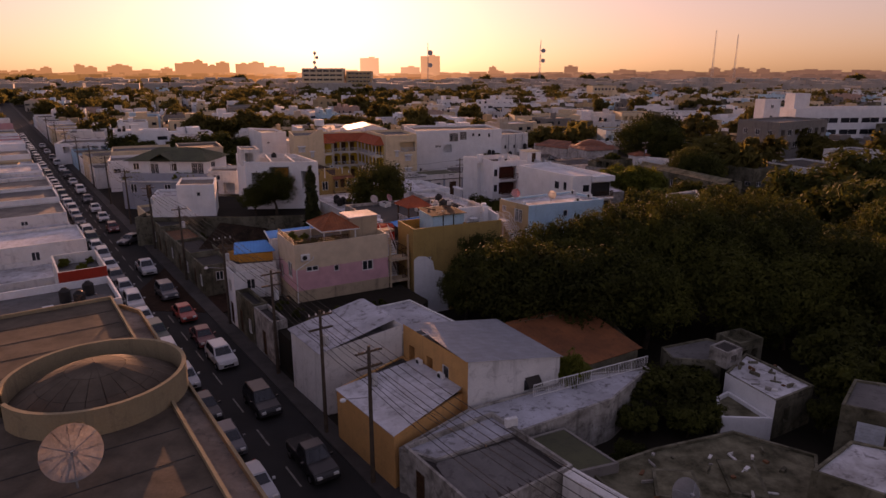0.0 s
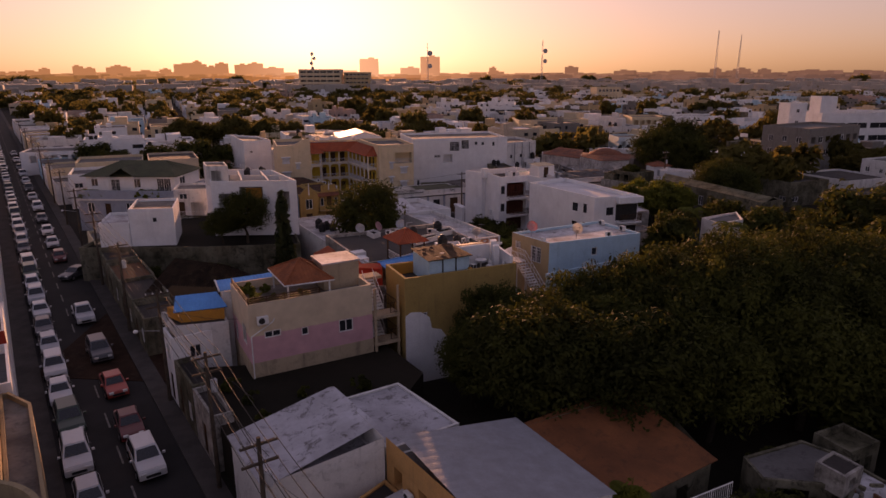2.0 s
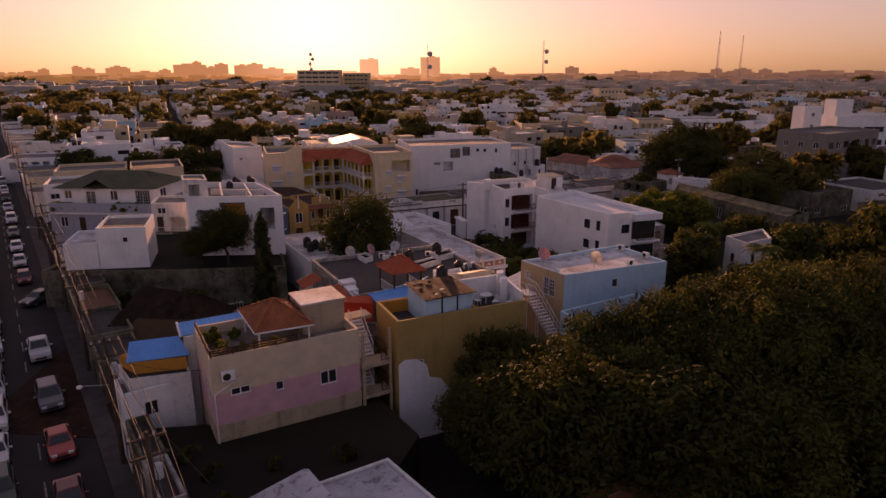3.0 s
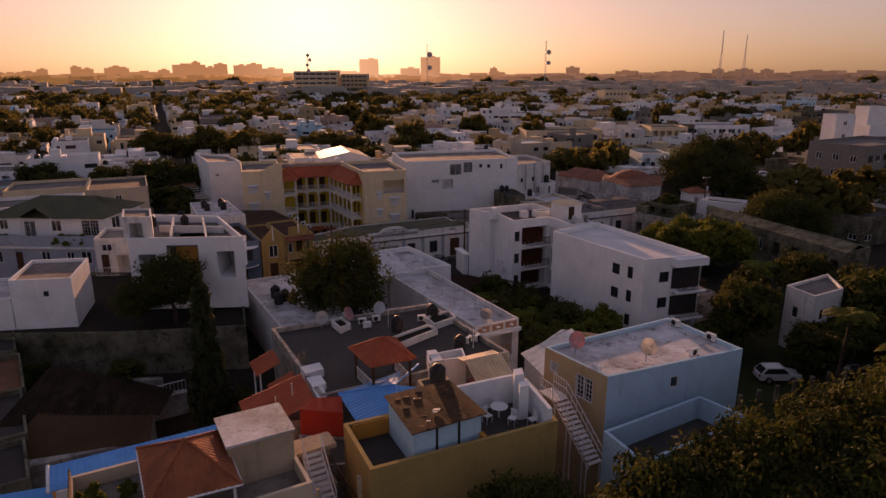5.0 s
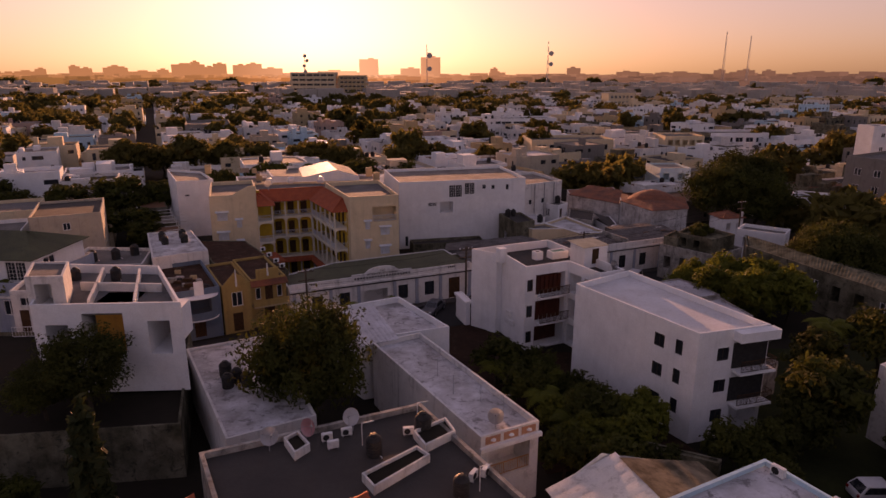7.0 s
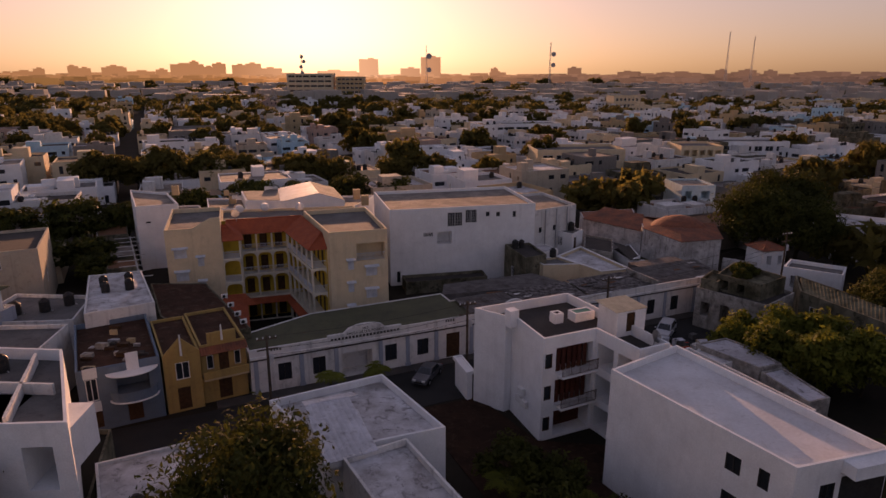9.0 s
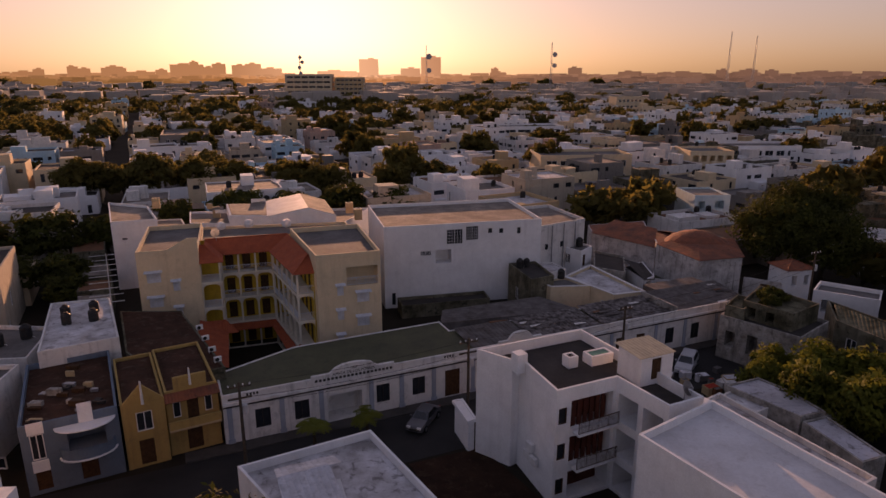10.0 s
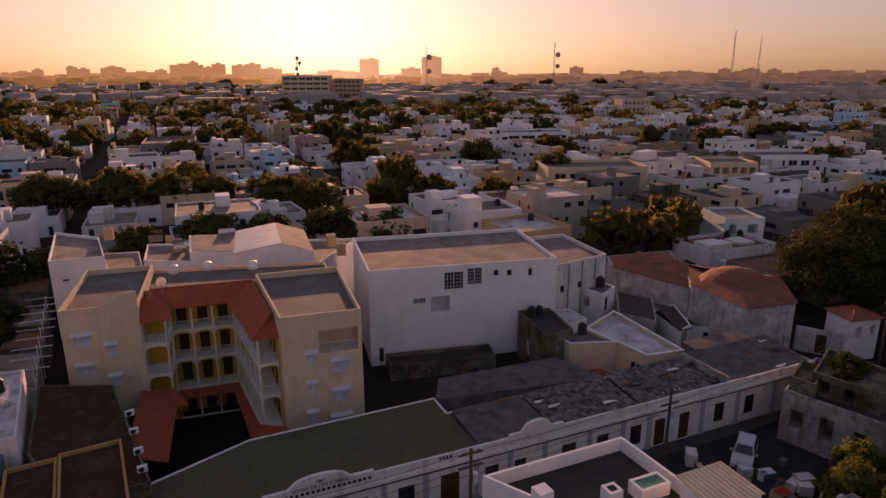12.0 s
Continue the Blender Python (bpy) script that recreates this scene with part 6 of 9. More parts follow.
def hip_roof(parent, poly, z, apex, mat, pitch=0.26, amp=0.05):
    """Hipped roof over four corners to one peak."""
    top = (*apex[:2], apex[2])
    n = len(poly)
    for i in range(n):
        a, b = (*poly[i], z), (*poly[(i + 1) % n], z)
        roof_plane(parent, a, b, top, top, mat, pitch, amp)
        bm = bmesh.new()
        tube(bm, (a[0], a[1], z + 0.06), (top[0], top[1], top[2] + 0.06), 0.07, None, 6)
        part("ridge_tile", bm, mat, parent)


def find(name, near):
    """The thing of that name whose origin lies nearest to a place."""
    obs = [o for o in scene.objects if o.parent is None and o.name.split(".")[0] == name]
    return min(obs, key=lambda o: (o.location.x - near[0]) ** 2 + (o.location.y - near[1]) ** 2)


# ---------------------------------------------------------------- hotel galleries
hotel_rear = find("hotel", HT(12, 11))
hotel_right = find("hotel", HT(22, 1))
hotel_left = find("hotel", HT(3, 8))
ARCH = plaster("hotel_white_trim", (0.74, 0.68, 0.56), 0.15)


def arcade(parent, a, b, z0, z1, bays, thick=0.22, flat=False):
    """One gallery storey from a to b: edge beam, columns, arched heads and a balustrade."""
    a, b = Vector(a), Vector(b)
    ln = (b - a).length
    e = (b - a) / ln
    inn = Vector((-e.y, e.x))
    P3 = lambda s, d, z: (*(a + e * s + inn * d), z)
    bm = bmesh.new()

    def blk(s0, s1, q0, q1, d0=0.0, d1=thick):
        vs = [bm.verts.new(P3(s, d, z)) for z in (q0, q1) for s, d in ((s0, d0), (s1, d0), (s1, d1), (s0, d1))]
        for f in ((3, 2, 1, 0), (4, 5, 6, 7), (0, 1, 5, 4), (1, 2, 6, 5), (2, 3, 7, 6), (3, 0, 4, 7)):
            bm.faces.new([vs[i] for i in f])
    blk(-0.06, ln + 0.06, z0 - 0.22, z0 + 0.04, -0.08, thick + 0.02)
    w, cw = ln / bays, 0.2
    for k in range(bays + 1):
        s = k * w
        blk(max(0, s - cw / 2), min(ln, s + cw / 2), z0 + 0.04, z1 - 0.22, 0.0, thick)
    n = 10
    for k in range(bays):
        s0, s1 = k * w + cw / 2, (k + 1) * w - cw / 2
        half, mid = (s1 - s0) / 2, (s0 + s1) / 2
        rise = 0.10 if flat else min(0.55, half * 0.6)
        zs = z1 - 0.30 - rise
        prev = None
        for i in range(n + 1):
            x = s0 + (s1 - s0) * i / n
            t = abs((x - mid) / half)
            zt = zs + rise * max(0.0, 1 - t ** 3) ** 0.5 if not flat else zs + rise
            cur = [bm.verts.new(P3(x, 0, zt)), bm.verts.new(P3(x, 0, z1 - 0.2)), bm.verts.new(P3(x, thick, zt)), bm.verts.new(P3(x, thick, z1 - 0.2))]
            if prev:
                bm.faces.new((prev[0], cur[0], cur[1], prev[1]))
                bm.faces.new((prev[2], prev[3], cur[3], cur[2]))
                bm.faces.new((prev[0], prev[2], cur[2], cur[0]))
            prev = cur
    part("arcade", bm, ARCH, parent)
    if z0 > 0.5:
        for k in range(bays):
            p, q = a + e * (k * w + cw / 2) + inn * 0.1, a + e * ((k + 1) * w - cw / 2) + inn * 0.1
            railing(parent, p, q, z0 + 0.02, 0.9, 0.13, SHUTTER)


TOPS = (0.45, 3.7, 6.9, 9.55)
INNER, OUTER = (14.4, 6.0), (16.4, -4.75)          # the gallery of the right wing runs askew between these
side_x = lambda q: 18.5 - 0.113 * (q + 6.2)        # side wall of the right wing at that depth


def fan_plane(parent, a, b, c, d, mat, pitch=0.26, amp=0.05):
    """Tiled roof plane between an eave a-b and a ridge d-c that need not be parallel."""
    a, b, c, d = Vector(a), Vector(b), Vector(c), Vector(d)
    n = max(1, int(max((b - a).length, (c - d).length) / pitch)) * 4
    bm, prev = bmesh.new(), None
    for i in range(n + 1):
        lift = Vector((0, 0, amp * abs(math.sin(math.pi * i / 4))))
        lo, hi = a.lerp(b, i / n) + lift, d.lerp(c, i / n) + lift
        cur = [bm.verts.new(lo - Vector((0, 0, 0.09))), bm.verts.new(lo), bm.verts.new(hi)]
        if prev:
            bm.faces.new((prev[0], cur[0], cur[1], prev[1]))
            bm.faces.new((prev[1], cur[1], cur[2], prev[2]))
        prev = cur
    part("roof", bm, mat, parent)


for f, (z0, z1) in enumerate(zip(HOTEL_FLOORS, TOPS)):
    arcade(hotel_rear, HT(8.3, 6.0), HT(*INNER), z0, z1, 3, flat=f == 0 or f == 3)
    arcade(hotel_right, HT(*INNER), HT(*OUTER), z0, z1, 5, flat=f == 3)
    if f:
        arcade(hotel_right, HT(*OUTER), HT(18.32, -4.75), z0, z1, 1, flat=f == 3)
        arcade(hotel_left, HT(6.02, 3.0), HT(8.3, 3.0), z0, z1, 1, flat=f == 3)
        arcade(hotel_left, HT(8.3, 3.0), HT(8.3, 6.0), z0, z1, 1, flat=f == 3)
    slab(hotel_rear, hp((6.05, 6.05), (14.5, 6.05), (16.9, 7.55), (6.05, 7.55)), z1 - 0.2, z1 - 0.02, ARCH, "gallery_floor")
    slab(hotel_right, hp((14.5, 6.0), (16.45, -4.7), (side_x(-4.7) - 0.02, -4.7), (side_x(6.0) - 0.02, 6.0)), z1 - 0.2, z1 - 0.02, ARCH, "gallery_floor")
    slab(hotel_left, hp((6.05, 3.05), (8.25, 3.05), (8.25, 6.0), (6.05, 6.0)), z1 - 0.2, z1 - 0.02, ARCH, "gallery_floor")
YWALL = plaster("hotel_yellow", (0.62, 0.40, 0.06))
slab(hotel_right, hp((side_x(-4.9) - 0.10, -4.9), (side_x(-4.9) - 0.01, -4.9), (side_x(7.0) - 0.01, 7.0), (side_x(7.0) - 0.10, 7.0)), -3.1, 9.5, YWALL, "gallery_wall")
for z0 in HOTEL_FLOORS[1:]:
    for q in (-3.4, -1.2, 1.0, 3.2):
        slab(hotel_right, hp((side_x(q) - 0.14, q), (side_x(q) - 0.105, q), (side_x(q + 0.9) - 0.105, q + 0.9), (side_x(q + 0.9) - 0.14, q + 0.9)), z0 + 0.05, z0 + 2.1, WOOD, "gallery_door")
slab(hotel_left, hp((6.01, 5.9), (8.2, 5.9), (8.2, 6.0), (6.01, 6.0)), -3.1, 9.5, YWALL, "gallery_wall")
EAVE, RIDGE = 9.42, 11.0
fan_plane(hotel_rear, HT(8.6, 5.6, EAVE), HT(14.05, 5.6, EAVE), HT(16.55, 7.55, RIDGE), HT(6.6, 7.55, RIDGE), TILE)
fan_plane(hotel_right, HT(14.05, 5.6, EAVE), HT(16.08, -5.15, EAVE), HT(17.95, -3.1, RIDGE), HT(16.55, 7.55, RIDGE), TILE)
fan_plane(hotel_right, HT(16.08, -5.15, EAVE), HT(18.45, -5.15, EAVE), HT(18.1, -3.1, RIDGE), HT(17.95, -3.1, RIDGE), TILE)
fan_plane(hotel_left, HT(6.02, 2.5, EAVE), HT(8.7, 2.5, EAVE), HT(6.6, 5.2, RIDGE), HT(6.02, 5.2, RIDGE), TILE)
fan_plane(hotel_left, HT(8.7, 2.5, EAVE), HT(8.6, 5.6, EAVE), HT(6.6, 7.5, RIDGE), HT(6.6, 5.2, RIDGE), TILE)
for p, q in (((16.55, 7.55), (17.95, -3.1)), ((6.6, 7.55), (16.55, 7.55))):
    bm = bmesh.new()
    tube(bm, HT(*p, RIDGE + 0.05), HT(*q, RIDGE + 0.05), 0.09, None, 6)
    part("ridge_tile", bm, TILE, hotel_rear)
bm = bmesh.new()
tube(bm, HT(16.08, -5.15, EAVE + 0.08), HT(17.95, -3.1, RIDGE + 0.05), 0.08, None, 6)
part("ridge_tile", bm, TILE, hotel_right)
# low red roofs in the yard
roof_plane(hotel_left, HT(8.6, -9.0, 1.1), HT(8.6, 2.9, 1.1), HT(5.4, 2.9, 2.3), HT(5.4, -9.0, 2.3), TILE)
roof_plane(hotel_left, HT(6.0, 0.6, 1.1), HT(9.8, 0.6, 1.1), HT(8.3, 2.95, 2.0), HT(6.0, 2.95, 2.0), TILE)
fan_plane(hotel_rear, HT(8.3, 4.9, -0.35), HT(13.8, 4.9, -0.35), HT(14.4, 5.9, 0.2), HT(8.3, 5.9, 0.2), TILE)
fan_plane(hotel_right, HT(13.8, 4.9, -0.35), HT(15.4, -5.8, -0.35), HT(16.3, -4.9, 0.2), HT(14.3, 5.9, 0.2), TILE)
fan_plane(hotel_right, HT(15.0, -7.6, 0.3), HT(19.9, -7.6, 0.3), HT(18.5, -6.25, 0.9), HT(16.2, -5.2, 1.1), TILE)
# awnings over the shuttered windows, sloping wall head of the left wing
for parent, base, off, wins in ((hotel_left, 2.8, -0.7, LEFT_WIN), (hotel_right, -6.2, 18.5, RIGHT_WIN)):
    for s, half, z in wins:
        s, half = s + off, half + 0.22
        if half > 0:
            bm = bmesh.new()
            z2 = z + 0.72
            pts = [HT(s - half, base, z2 + 0.14), HT(s + half, base, z2 + 0.14), HT(s + half, base - 0.55, z2), HT(s - half, base - 0.55, z2)]
            vs = [bm.verts.new(p) for p in pts] + [bm.verts.new((p[0], p[1], p[2] - 0.07)) for p in pts]
            for f in ((0, 3, 2, 1), (4, 5, 6, 7), (0, 1, 5, 4), (1, 2, 6, 5), (2, 3, 7, 6), (3, 0, 4, 7)):
                bm.faces.new([vs[i] for i in f])
            part("awning", bm, SHUTTER, parent)
bm = bmesh.new()
for q0, q1 in ((0.0, 0.18),):
    pts = [(-0.7, 11.3), (2.6, 11.3), (4.9, 12.5), (6.0, 12.5)]
    for (s0, z0), (s1, z1) in zip(pts, pts[1:]):
        if z0 > 11.3 or z1 > 11.3:
            vs = [bm.verts.new(HT(s, 2.8 + q, z)) for q in (q0, q1) for s, z in ((s0, 11.3), (s1, 11.3), (s1, z1), (s0, z0 + 0.001))]
            for f in ((0, 1, 2, 3), (7, 6, 5, 4), (3, 2, 6, 7), (1, 5, 6, 2)):
                bm.faces.new([vs[i] for i in f])
part("gable", bm, CREAM, hotel_left)
railing(hotel_right, HT(21.8, -6.15), HT(25.35, -6.15), 7.87, 0.9, 0.13, SHUTTER)
for s, n, z in ((8.5, 12.5, 11.0), (12.0, 12.8, 11.0), (16.8, 11.5, 11.0)):
    x, y, zz = HT(s, n, z)
    bm = bmesh.new()
    lathe(bm, [(0.3, 0), (0.55, 0.15), (0.62, 0.5), (0.5, 0.9), (0.2, 1.05)], 14, (x, y, zz))
    single("water_tank", bm, WHITEM, "round white water tank on the hotel roof", "water tank", "roof water tanks", at=(x, y, zz))

# ---------------------------------------------------------------- institution: pilasters, cornice, pediment, lettering
IN = on_plane((-17.5, 125.3), 23.8)
for s in (0.3, 4.7, 8.2, 12.9, 15.9, 19.2, 23.4, 26.4, 29.6, 34.0, 37.5, 40.3, 46.5, 50.8, 55.6, 61.4):
    bm = bmesh.new()
    prism(bm, [IN(s, -0.09), IN(s + 0.42, -0.09), IN(s + 0.42, -0.003), IN(s, -0.003)], 0.16, 3.75)
    prism(bm, [IN(s - 0.08, -0.14), IN(s + 0.5, -0.14), IN(s + 0.5, -0.003), IN(s - 0.08, -0.003)], 0.0, 0.5)
    part("pilaster", bm, GREYBLUE, institution)
slab(institution, [IN(0, 0.0), IN(62, 0.0), IN(62, 0.2), IN(0, 0.2)], 4.171, 4.72, WHITE2, "front_parapet")
slab(institution, [IN(0, -0.22), IN(62, -0.22), IN(62, -0.003), IN(0, -0.003)], 3.75, 3.98, WHITE2, "cornice")
slab(institution, [IN(0, -0.12), IN(62, -0.12), IN(62, -0.003), IN(0, -0.003)], 3.55, 3.75, ROOFD, "cornice_band")


def pediment(s0, s1, rise, n=14):
    bm = bmesh.new()
    front, back = [], []
    mid, half = (s0 + s1) / 2, (s1 - s0) / 2
    for i in range(n + 1):
        s = s0 + (s1 - s0) * i / n
        t = (s - mid) / half
        z = 4.72 + (rise * max(0.0, 1 - (t / 0.55) ** 2) ** 0.5 + 0.25 if abs(t) < 0.55 else 0.25)
        front.append((s, z))
    for d in (-0.06, 0.22):
        lo = [bm.verts.new(IN(s, d, 4.3)) for s, z in front]
        hi = [bm.verts.new(IN(s, d, z)) for s, z in front]
        for i in range(n):
            bm.faces.new((lo[i], lo[i + 1], hi[i + 1], hi[i]) if d < 0 else (lo[i], hi[i], hi[i + 1], lo[i + 1]))
        back.append(hi)
    for i in range(n):
        bm.faces.new((back[0][i], back[0][i + 1], back[1][i + 1], back[1][i]))
    part("pediment", bm, WHITE2, institution)


pediment(7.6, 15.4, 0.75)
pediment(26.5, 31.5, 0.8)


def lettering(text, s, z, size, parent):
    cu = bpy.data.curves.new("lettering", "FONT")
    cu.body, cu.size, cu.extrude, cu.align_x = text, size, 0.012, "CENTER"
    tmp = bpy.data.objects.new("lettering", cu)
    scene.collection.objects.link(tmp)
    me = bpy.data.meshes.new_from_object(tmp.evaluated_get(bpy.context.evaluated_depsgraph_get()))
    bpy.data.objects.remove(tmp)
    me.materials.clear()
    me.materials.append(BLACKP)
    ob = new("lettering", me)
    ob.parent = parent
    x, y, zz = IN(s, -0.078, z)
    ob.matrix_basis = Matrix.Translation(Vector((x, y, zz)) - origin_of(parent)) @ pose(0, 0, 0, 90, 0, 23.8)
    return ob


lettering("1867", 11.5, 5.12, 0.34, institution)
lettering("AMIGA DE LOS POBRES", 11.5, 4.74, 0.38, institution)
bm = bmesh.new()
for k in range(20):
    s = 7.9 + k * 0.37
    prism(bm, [IN(s, -0.075), IN(s + 0.24, -0.075), IN(s + 0.24, -0.062), IN(s, -0.062)], 4.36, 4.60)
part("lettering", bm, BLACKP, institution)
bm = bmesh.new()
for k in range(4):
    for s in (2.0, 20.5):
        prism(bm, [IN(s + k * 0.28, -0.012), IN(s + k * 0.28 + 0.17, -0.012), IN(s + k * 0.28 + 0.17, -0.002), IN(s + k * 0.28, -0.002)], 4.35, 4.6)
part("lettering", bm, BLACKP, institution)
OLDTILE = material("grey_old_tile", (0.17, 0.155, 0.15), (0.07, 0.06, 0.055), 0.9, 0, 0.9, 8, 0.35, 0, None, 0.6)
PATCHY = material("patched_old_tile", (0.21, 0.19, 0.185), (0.05, 0.042, 0.038), 0.9, 0, 1.6, 8, 0.35, 0, None, 0.4)
for s0, s1, z1, m in ((24.3, 31.0, 4.42, OLDTILE), (31.1, 40.0, 4.5, PATCHY), (40.2, 49.6, 4.62, PATCHY), (49.9, 61.6, 4.95, OLDTILE)):
    roof_plane(institution, IN(s0, 0.4, 4.16), IN(s1, 0.4, 4.16), IN(s1, 6.0, z1), IN(s0, 6.2, z1), m, 0.45, 0.06)
rs2 = random.Random(12)
for k in range(26):
    a, q = rs2.uniform(25, 60), rs2.uniform(0.8, 5.2)
    slab(institution, [IN(a, q), IN(a + rs2.uniform(0.5, 2.2), q), IN(a + rs2.uniform(0.6, 2.0), q + 0.35), IN(a + 0.05, q + 0.35)], 4.3 + 0.1 * q, 4.36 + 0.1 * q, rs2.choice((ROOFD, OLDTILE, WHITE2, TINR)), "loose_sheet")
slab(institution, [IN(49.6, 0.2), IN(49.85, 0.2), IN(49.85, 6.1), IN(49.6, 6.1)], 4.0, 5.15, DIRTYW, "dividing_wall")
slab(institution, [IN(24.2, 9.4), IN(41, 6.7), IN(39, 12.5), IN(26, 13.0)], 0.0, 3.9, OLDTILE, "rear_roof")
slab(institution, [IN(52, 6.3), IN(60, 6.3), IN(60, 8.6), IN(52, 8.6)], 0.0, 4.9, OLDTILE, "rear_roof")

# ---------------------------------------------------------------- apartments: balconies, roof edges, tanks
AS = on_plane((20.4, 99.7), math.degrees(math.atan2(1.9, 6.4)))
for z in (0.2, 3.1, 6.0):
    if z > 1:
        slab(apartment, [AS(3.5, -0.9), AS(6.9, -0.9), AS(6.9, 0.0), AS(3.5, 0.0)], z - 0.12, z + 0.08, WHITE, "balcony")
        railing(apartment, AS(3.55, -0.85), AS(6.85, -0.85), z + 0.08, 1.0, 0.12, WOOD)
        railing(apartment, AS(6.85, -0.85), AS(6.85, 0.0), z + 0.08, 1.0, 0.12, WOOD)
slab(apartment, [AS(3.2, -0.9), AS(6.95, -0.9), AS(6.95, 0.0), AS(3.2, 0.0)], 8.7, 9.5, WHITE, "balcony_roof")
# flat black panels across the two upper balcony openings
slab(apartment, [AS(3.3, -0.02), AS(6.6, -0.02), AS(6.6, -0.004), AS(3.3, -0.004)], 3.3, 5.4, BLACKP, "balcony_door")
slab(apartment, [AS(3.3, -0.02), AS(6.6, -0.02), AS(6.6, -0.004), AS(3.3, -0.004)], 6.2, 8.4, BLACKP, "balcony_door")
A2 = on_plane((9.4, 117.2), math.degrees(math.atan2(2.4, 4.8)))
for z in (0.3, 3.2, 6.1):
    # full-width shutter-brown panel also stands in for the deep room's shade
    SHUT = material("red_brown_shutter", (0.10, 0.028, 0.018), (0.06, 0.018, 0.012), 0.7)
    slab(apartment2, [A2(1.35, 1.5), A2(4.95, 1.5), A2(4.95, 1.58), A2(1.35, 1.58)], z, z + 2.25, SHUT, "shutter_door")
for z in (3.1, 6.0):
    slab(apartment2, [A2(1.3, -0.7), A2(5.0, -0.7), A2(5.0, 0), A2(1.3, 0)], z - 0.1, z + 0.06, WHITE, "balcony")
    railing(apartment2, A2(1.3, -0.66), A2(5.0, -0.66), z + 0.06, 1.0, 0.11, WOOD)
    for k in range(6):
        slab(apartment2, [A2(1.5 + k * 0.55, 0.55), A2(1.9 + k * 0.55, 0.55), A2(1.9 + k * 0.55, 0.62), A2(1.5 + k * 0.55, 0.62)], z + 0.1, z + 2.1, material("red_brown_shutter", (0.10, 0.028, 0.018), (0.06, 0.018, 0.012), 0.7), "shutter_door")
for x, y, w, d, h, m in ((11.0, 122.6, 0.9, 0.9, 0.9, WHITE), (12.9, 123.0, 2.1, 1.2, 0.8, WHITE)):
    building("roof_hatch", rect(x, y, 24, w, d), 8.6 + h, m, material("green_roof_sheet", (0.10, 0.28, 0.22), None, 0.6) if w > 1 else ROOFD, "white roof hatch box on the black roof", "roof hatch", 0.05, {}, z0=8.62, group="roof hatches")
stair = find("stair_house", (17, 121))
roof_plane(stair, *[(*p, 10.96 + dz) for p, dz in zip(rect(15.5, 119.4, 24, 3.4, 3.0), (0, 0, 0.12, 0.12))], material("cream_tin", (0.62, 0.50, 0.34), (0.45, 0.36, 0.25), 0.6), 0.3, 0.04)
building("side_roofs", [(24.0, 110.0), (29.5, 113.0), (24.0, 124.5), (18.8, 121.0)], 5.2, WHITE2, ROOFW, "low white roofs beside the apartment block", "house", 0.4, {})
building("side_roofs", [(27.2, 105.5), (31.5, 108.0), (29.3, 112.5), (24.6, 110.3)], 3.0, DIRTYW, ROOFG, "low stained roofs beside the apartment block", "house", 0.3, {})
bm = bmesh.new()
prism(bm, [(20.3, 112.9), (20.5, 111.4), (21.3, 110.6), (21.5, 109.4), (22.3, 108.6), (22.6, 107.7), (23.0, 107.5), (22.6, 109.0), (21.9, 110.1), (21.7, 111.2), (20.9, 112.4)], 8.953, 8.962)
single("roof_stain_strip", bm, material("rust_stain", (0.42, 0.18, 0.05), (0.25, 0.11, 0.05), 0.9), "rust-stained strip of roofing felt on the white roof", "roofing strip")

oh = building("overgrown_house", [(36.4, 97.2), (40.6, 99.6), (41.8, 104.4), (35.4, 100.6)], 6.3, WHITE2, ROOFG, "small white house half hidden by vines", "house", 0.3, {0: [(1.2, 2.0, 3.8, 5.0, "w"), (3.2, 4.0, 3.8, 5.0, "w")], 3: [(1.0, 1.8, 3.6, 4.8, "w")]})
for k in range(10):
    near_tree(35.0 + 0.62 * k, 96.0 + 0.36 * k + 0.8 * (k % 2), 0.9 + 0.25 * (k % 3), z=0.6 * (k % 3), label="vine and shrub against the white house", sz=1.0)
building("retaining_wall", [(14.8, 94.6), (19.6, 92.4), (20.0, 92.9), (15.2, 95.3)], 3.0, OLDWALL, OLDWALL, "stained retaining wall below the apartment block", "wall", 0.1, {})

# ---------------------------------------------------------------- roof terrace and the huddle of small roofs below it
gz = thing("gazebo", (-3.7, 78.1, 7.4), "roof gazebo with a hipped clay tile roof on posts", "gazebo")
gp = [(-4.3, 75.7), (-1.4, 77.1), (-3.0, 80.4), (-6.1, 78.7)]
hip_roof(gz, gp, 9.55, (-3.7, 78.0, 10.65), TILE, 0.24, 0.05)
for x, y in inset(gp, 0.35):
    bm = bmesh.new()
    box(bm, x - 0.08, x + 0.08, y - 0.08, y + 0.08, 7.4, 9.6)
    part("post", bm, WOOD, gz)
ip = inset(gp, 0.35)
for a, b in ((0, 1), (1, 2), (3, 0)):
    railing(gz, ip[a], ip[b], 7.4, 0.9, 0.16, WHITEM)
for p in ([(-3.8, 84.3), (-3.0, 83.1), (-0.1, 86.1), (-0.9, 87.0)], [(-1.2, 88.6), (-0.4, 87.0), (1.4, 88.6), (0.8, 90.2)], [(-8.9, 87.8), (-7.9, 86.2), (-7.2, 87.2), (-8.2, 88.6)]):
    building("planter", p, 7.75, WHITE2, SOIL, "long masonry roof planter with dry soil", "planter", 0.2, {}, z0=7.41, th=0.12, group="roof planters")
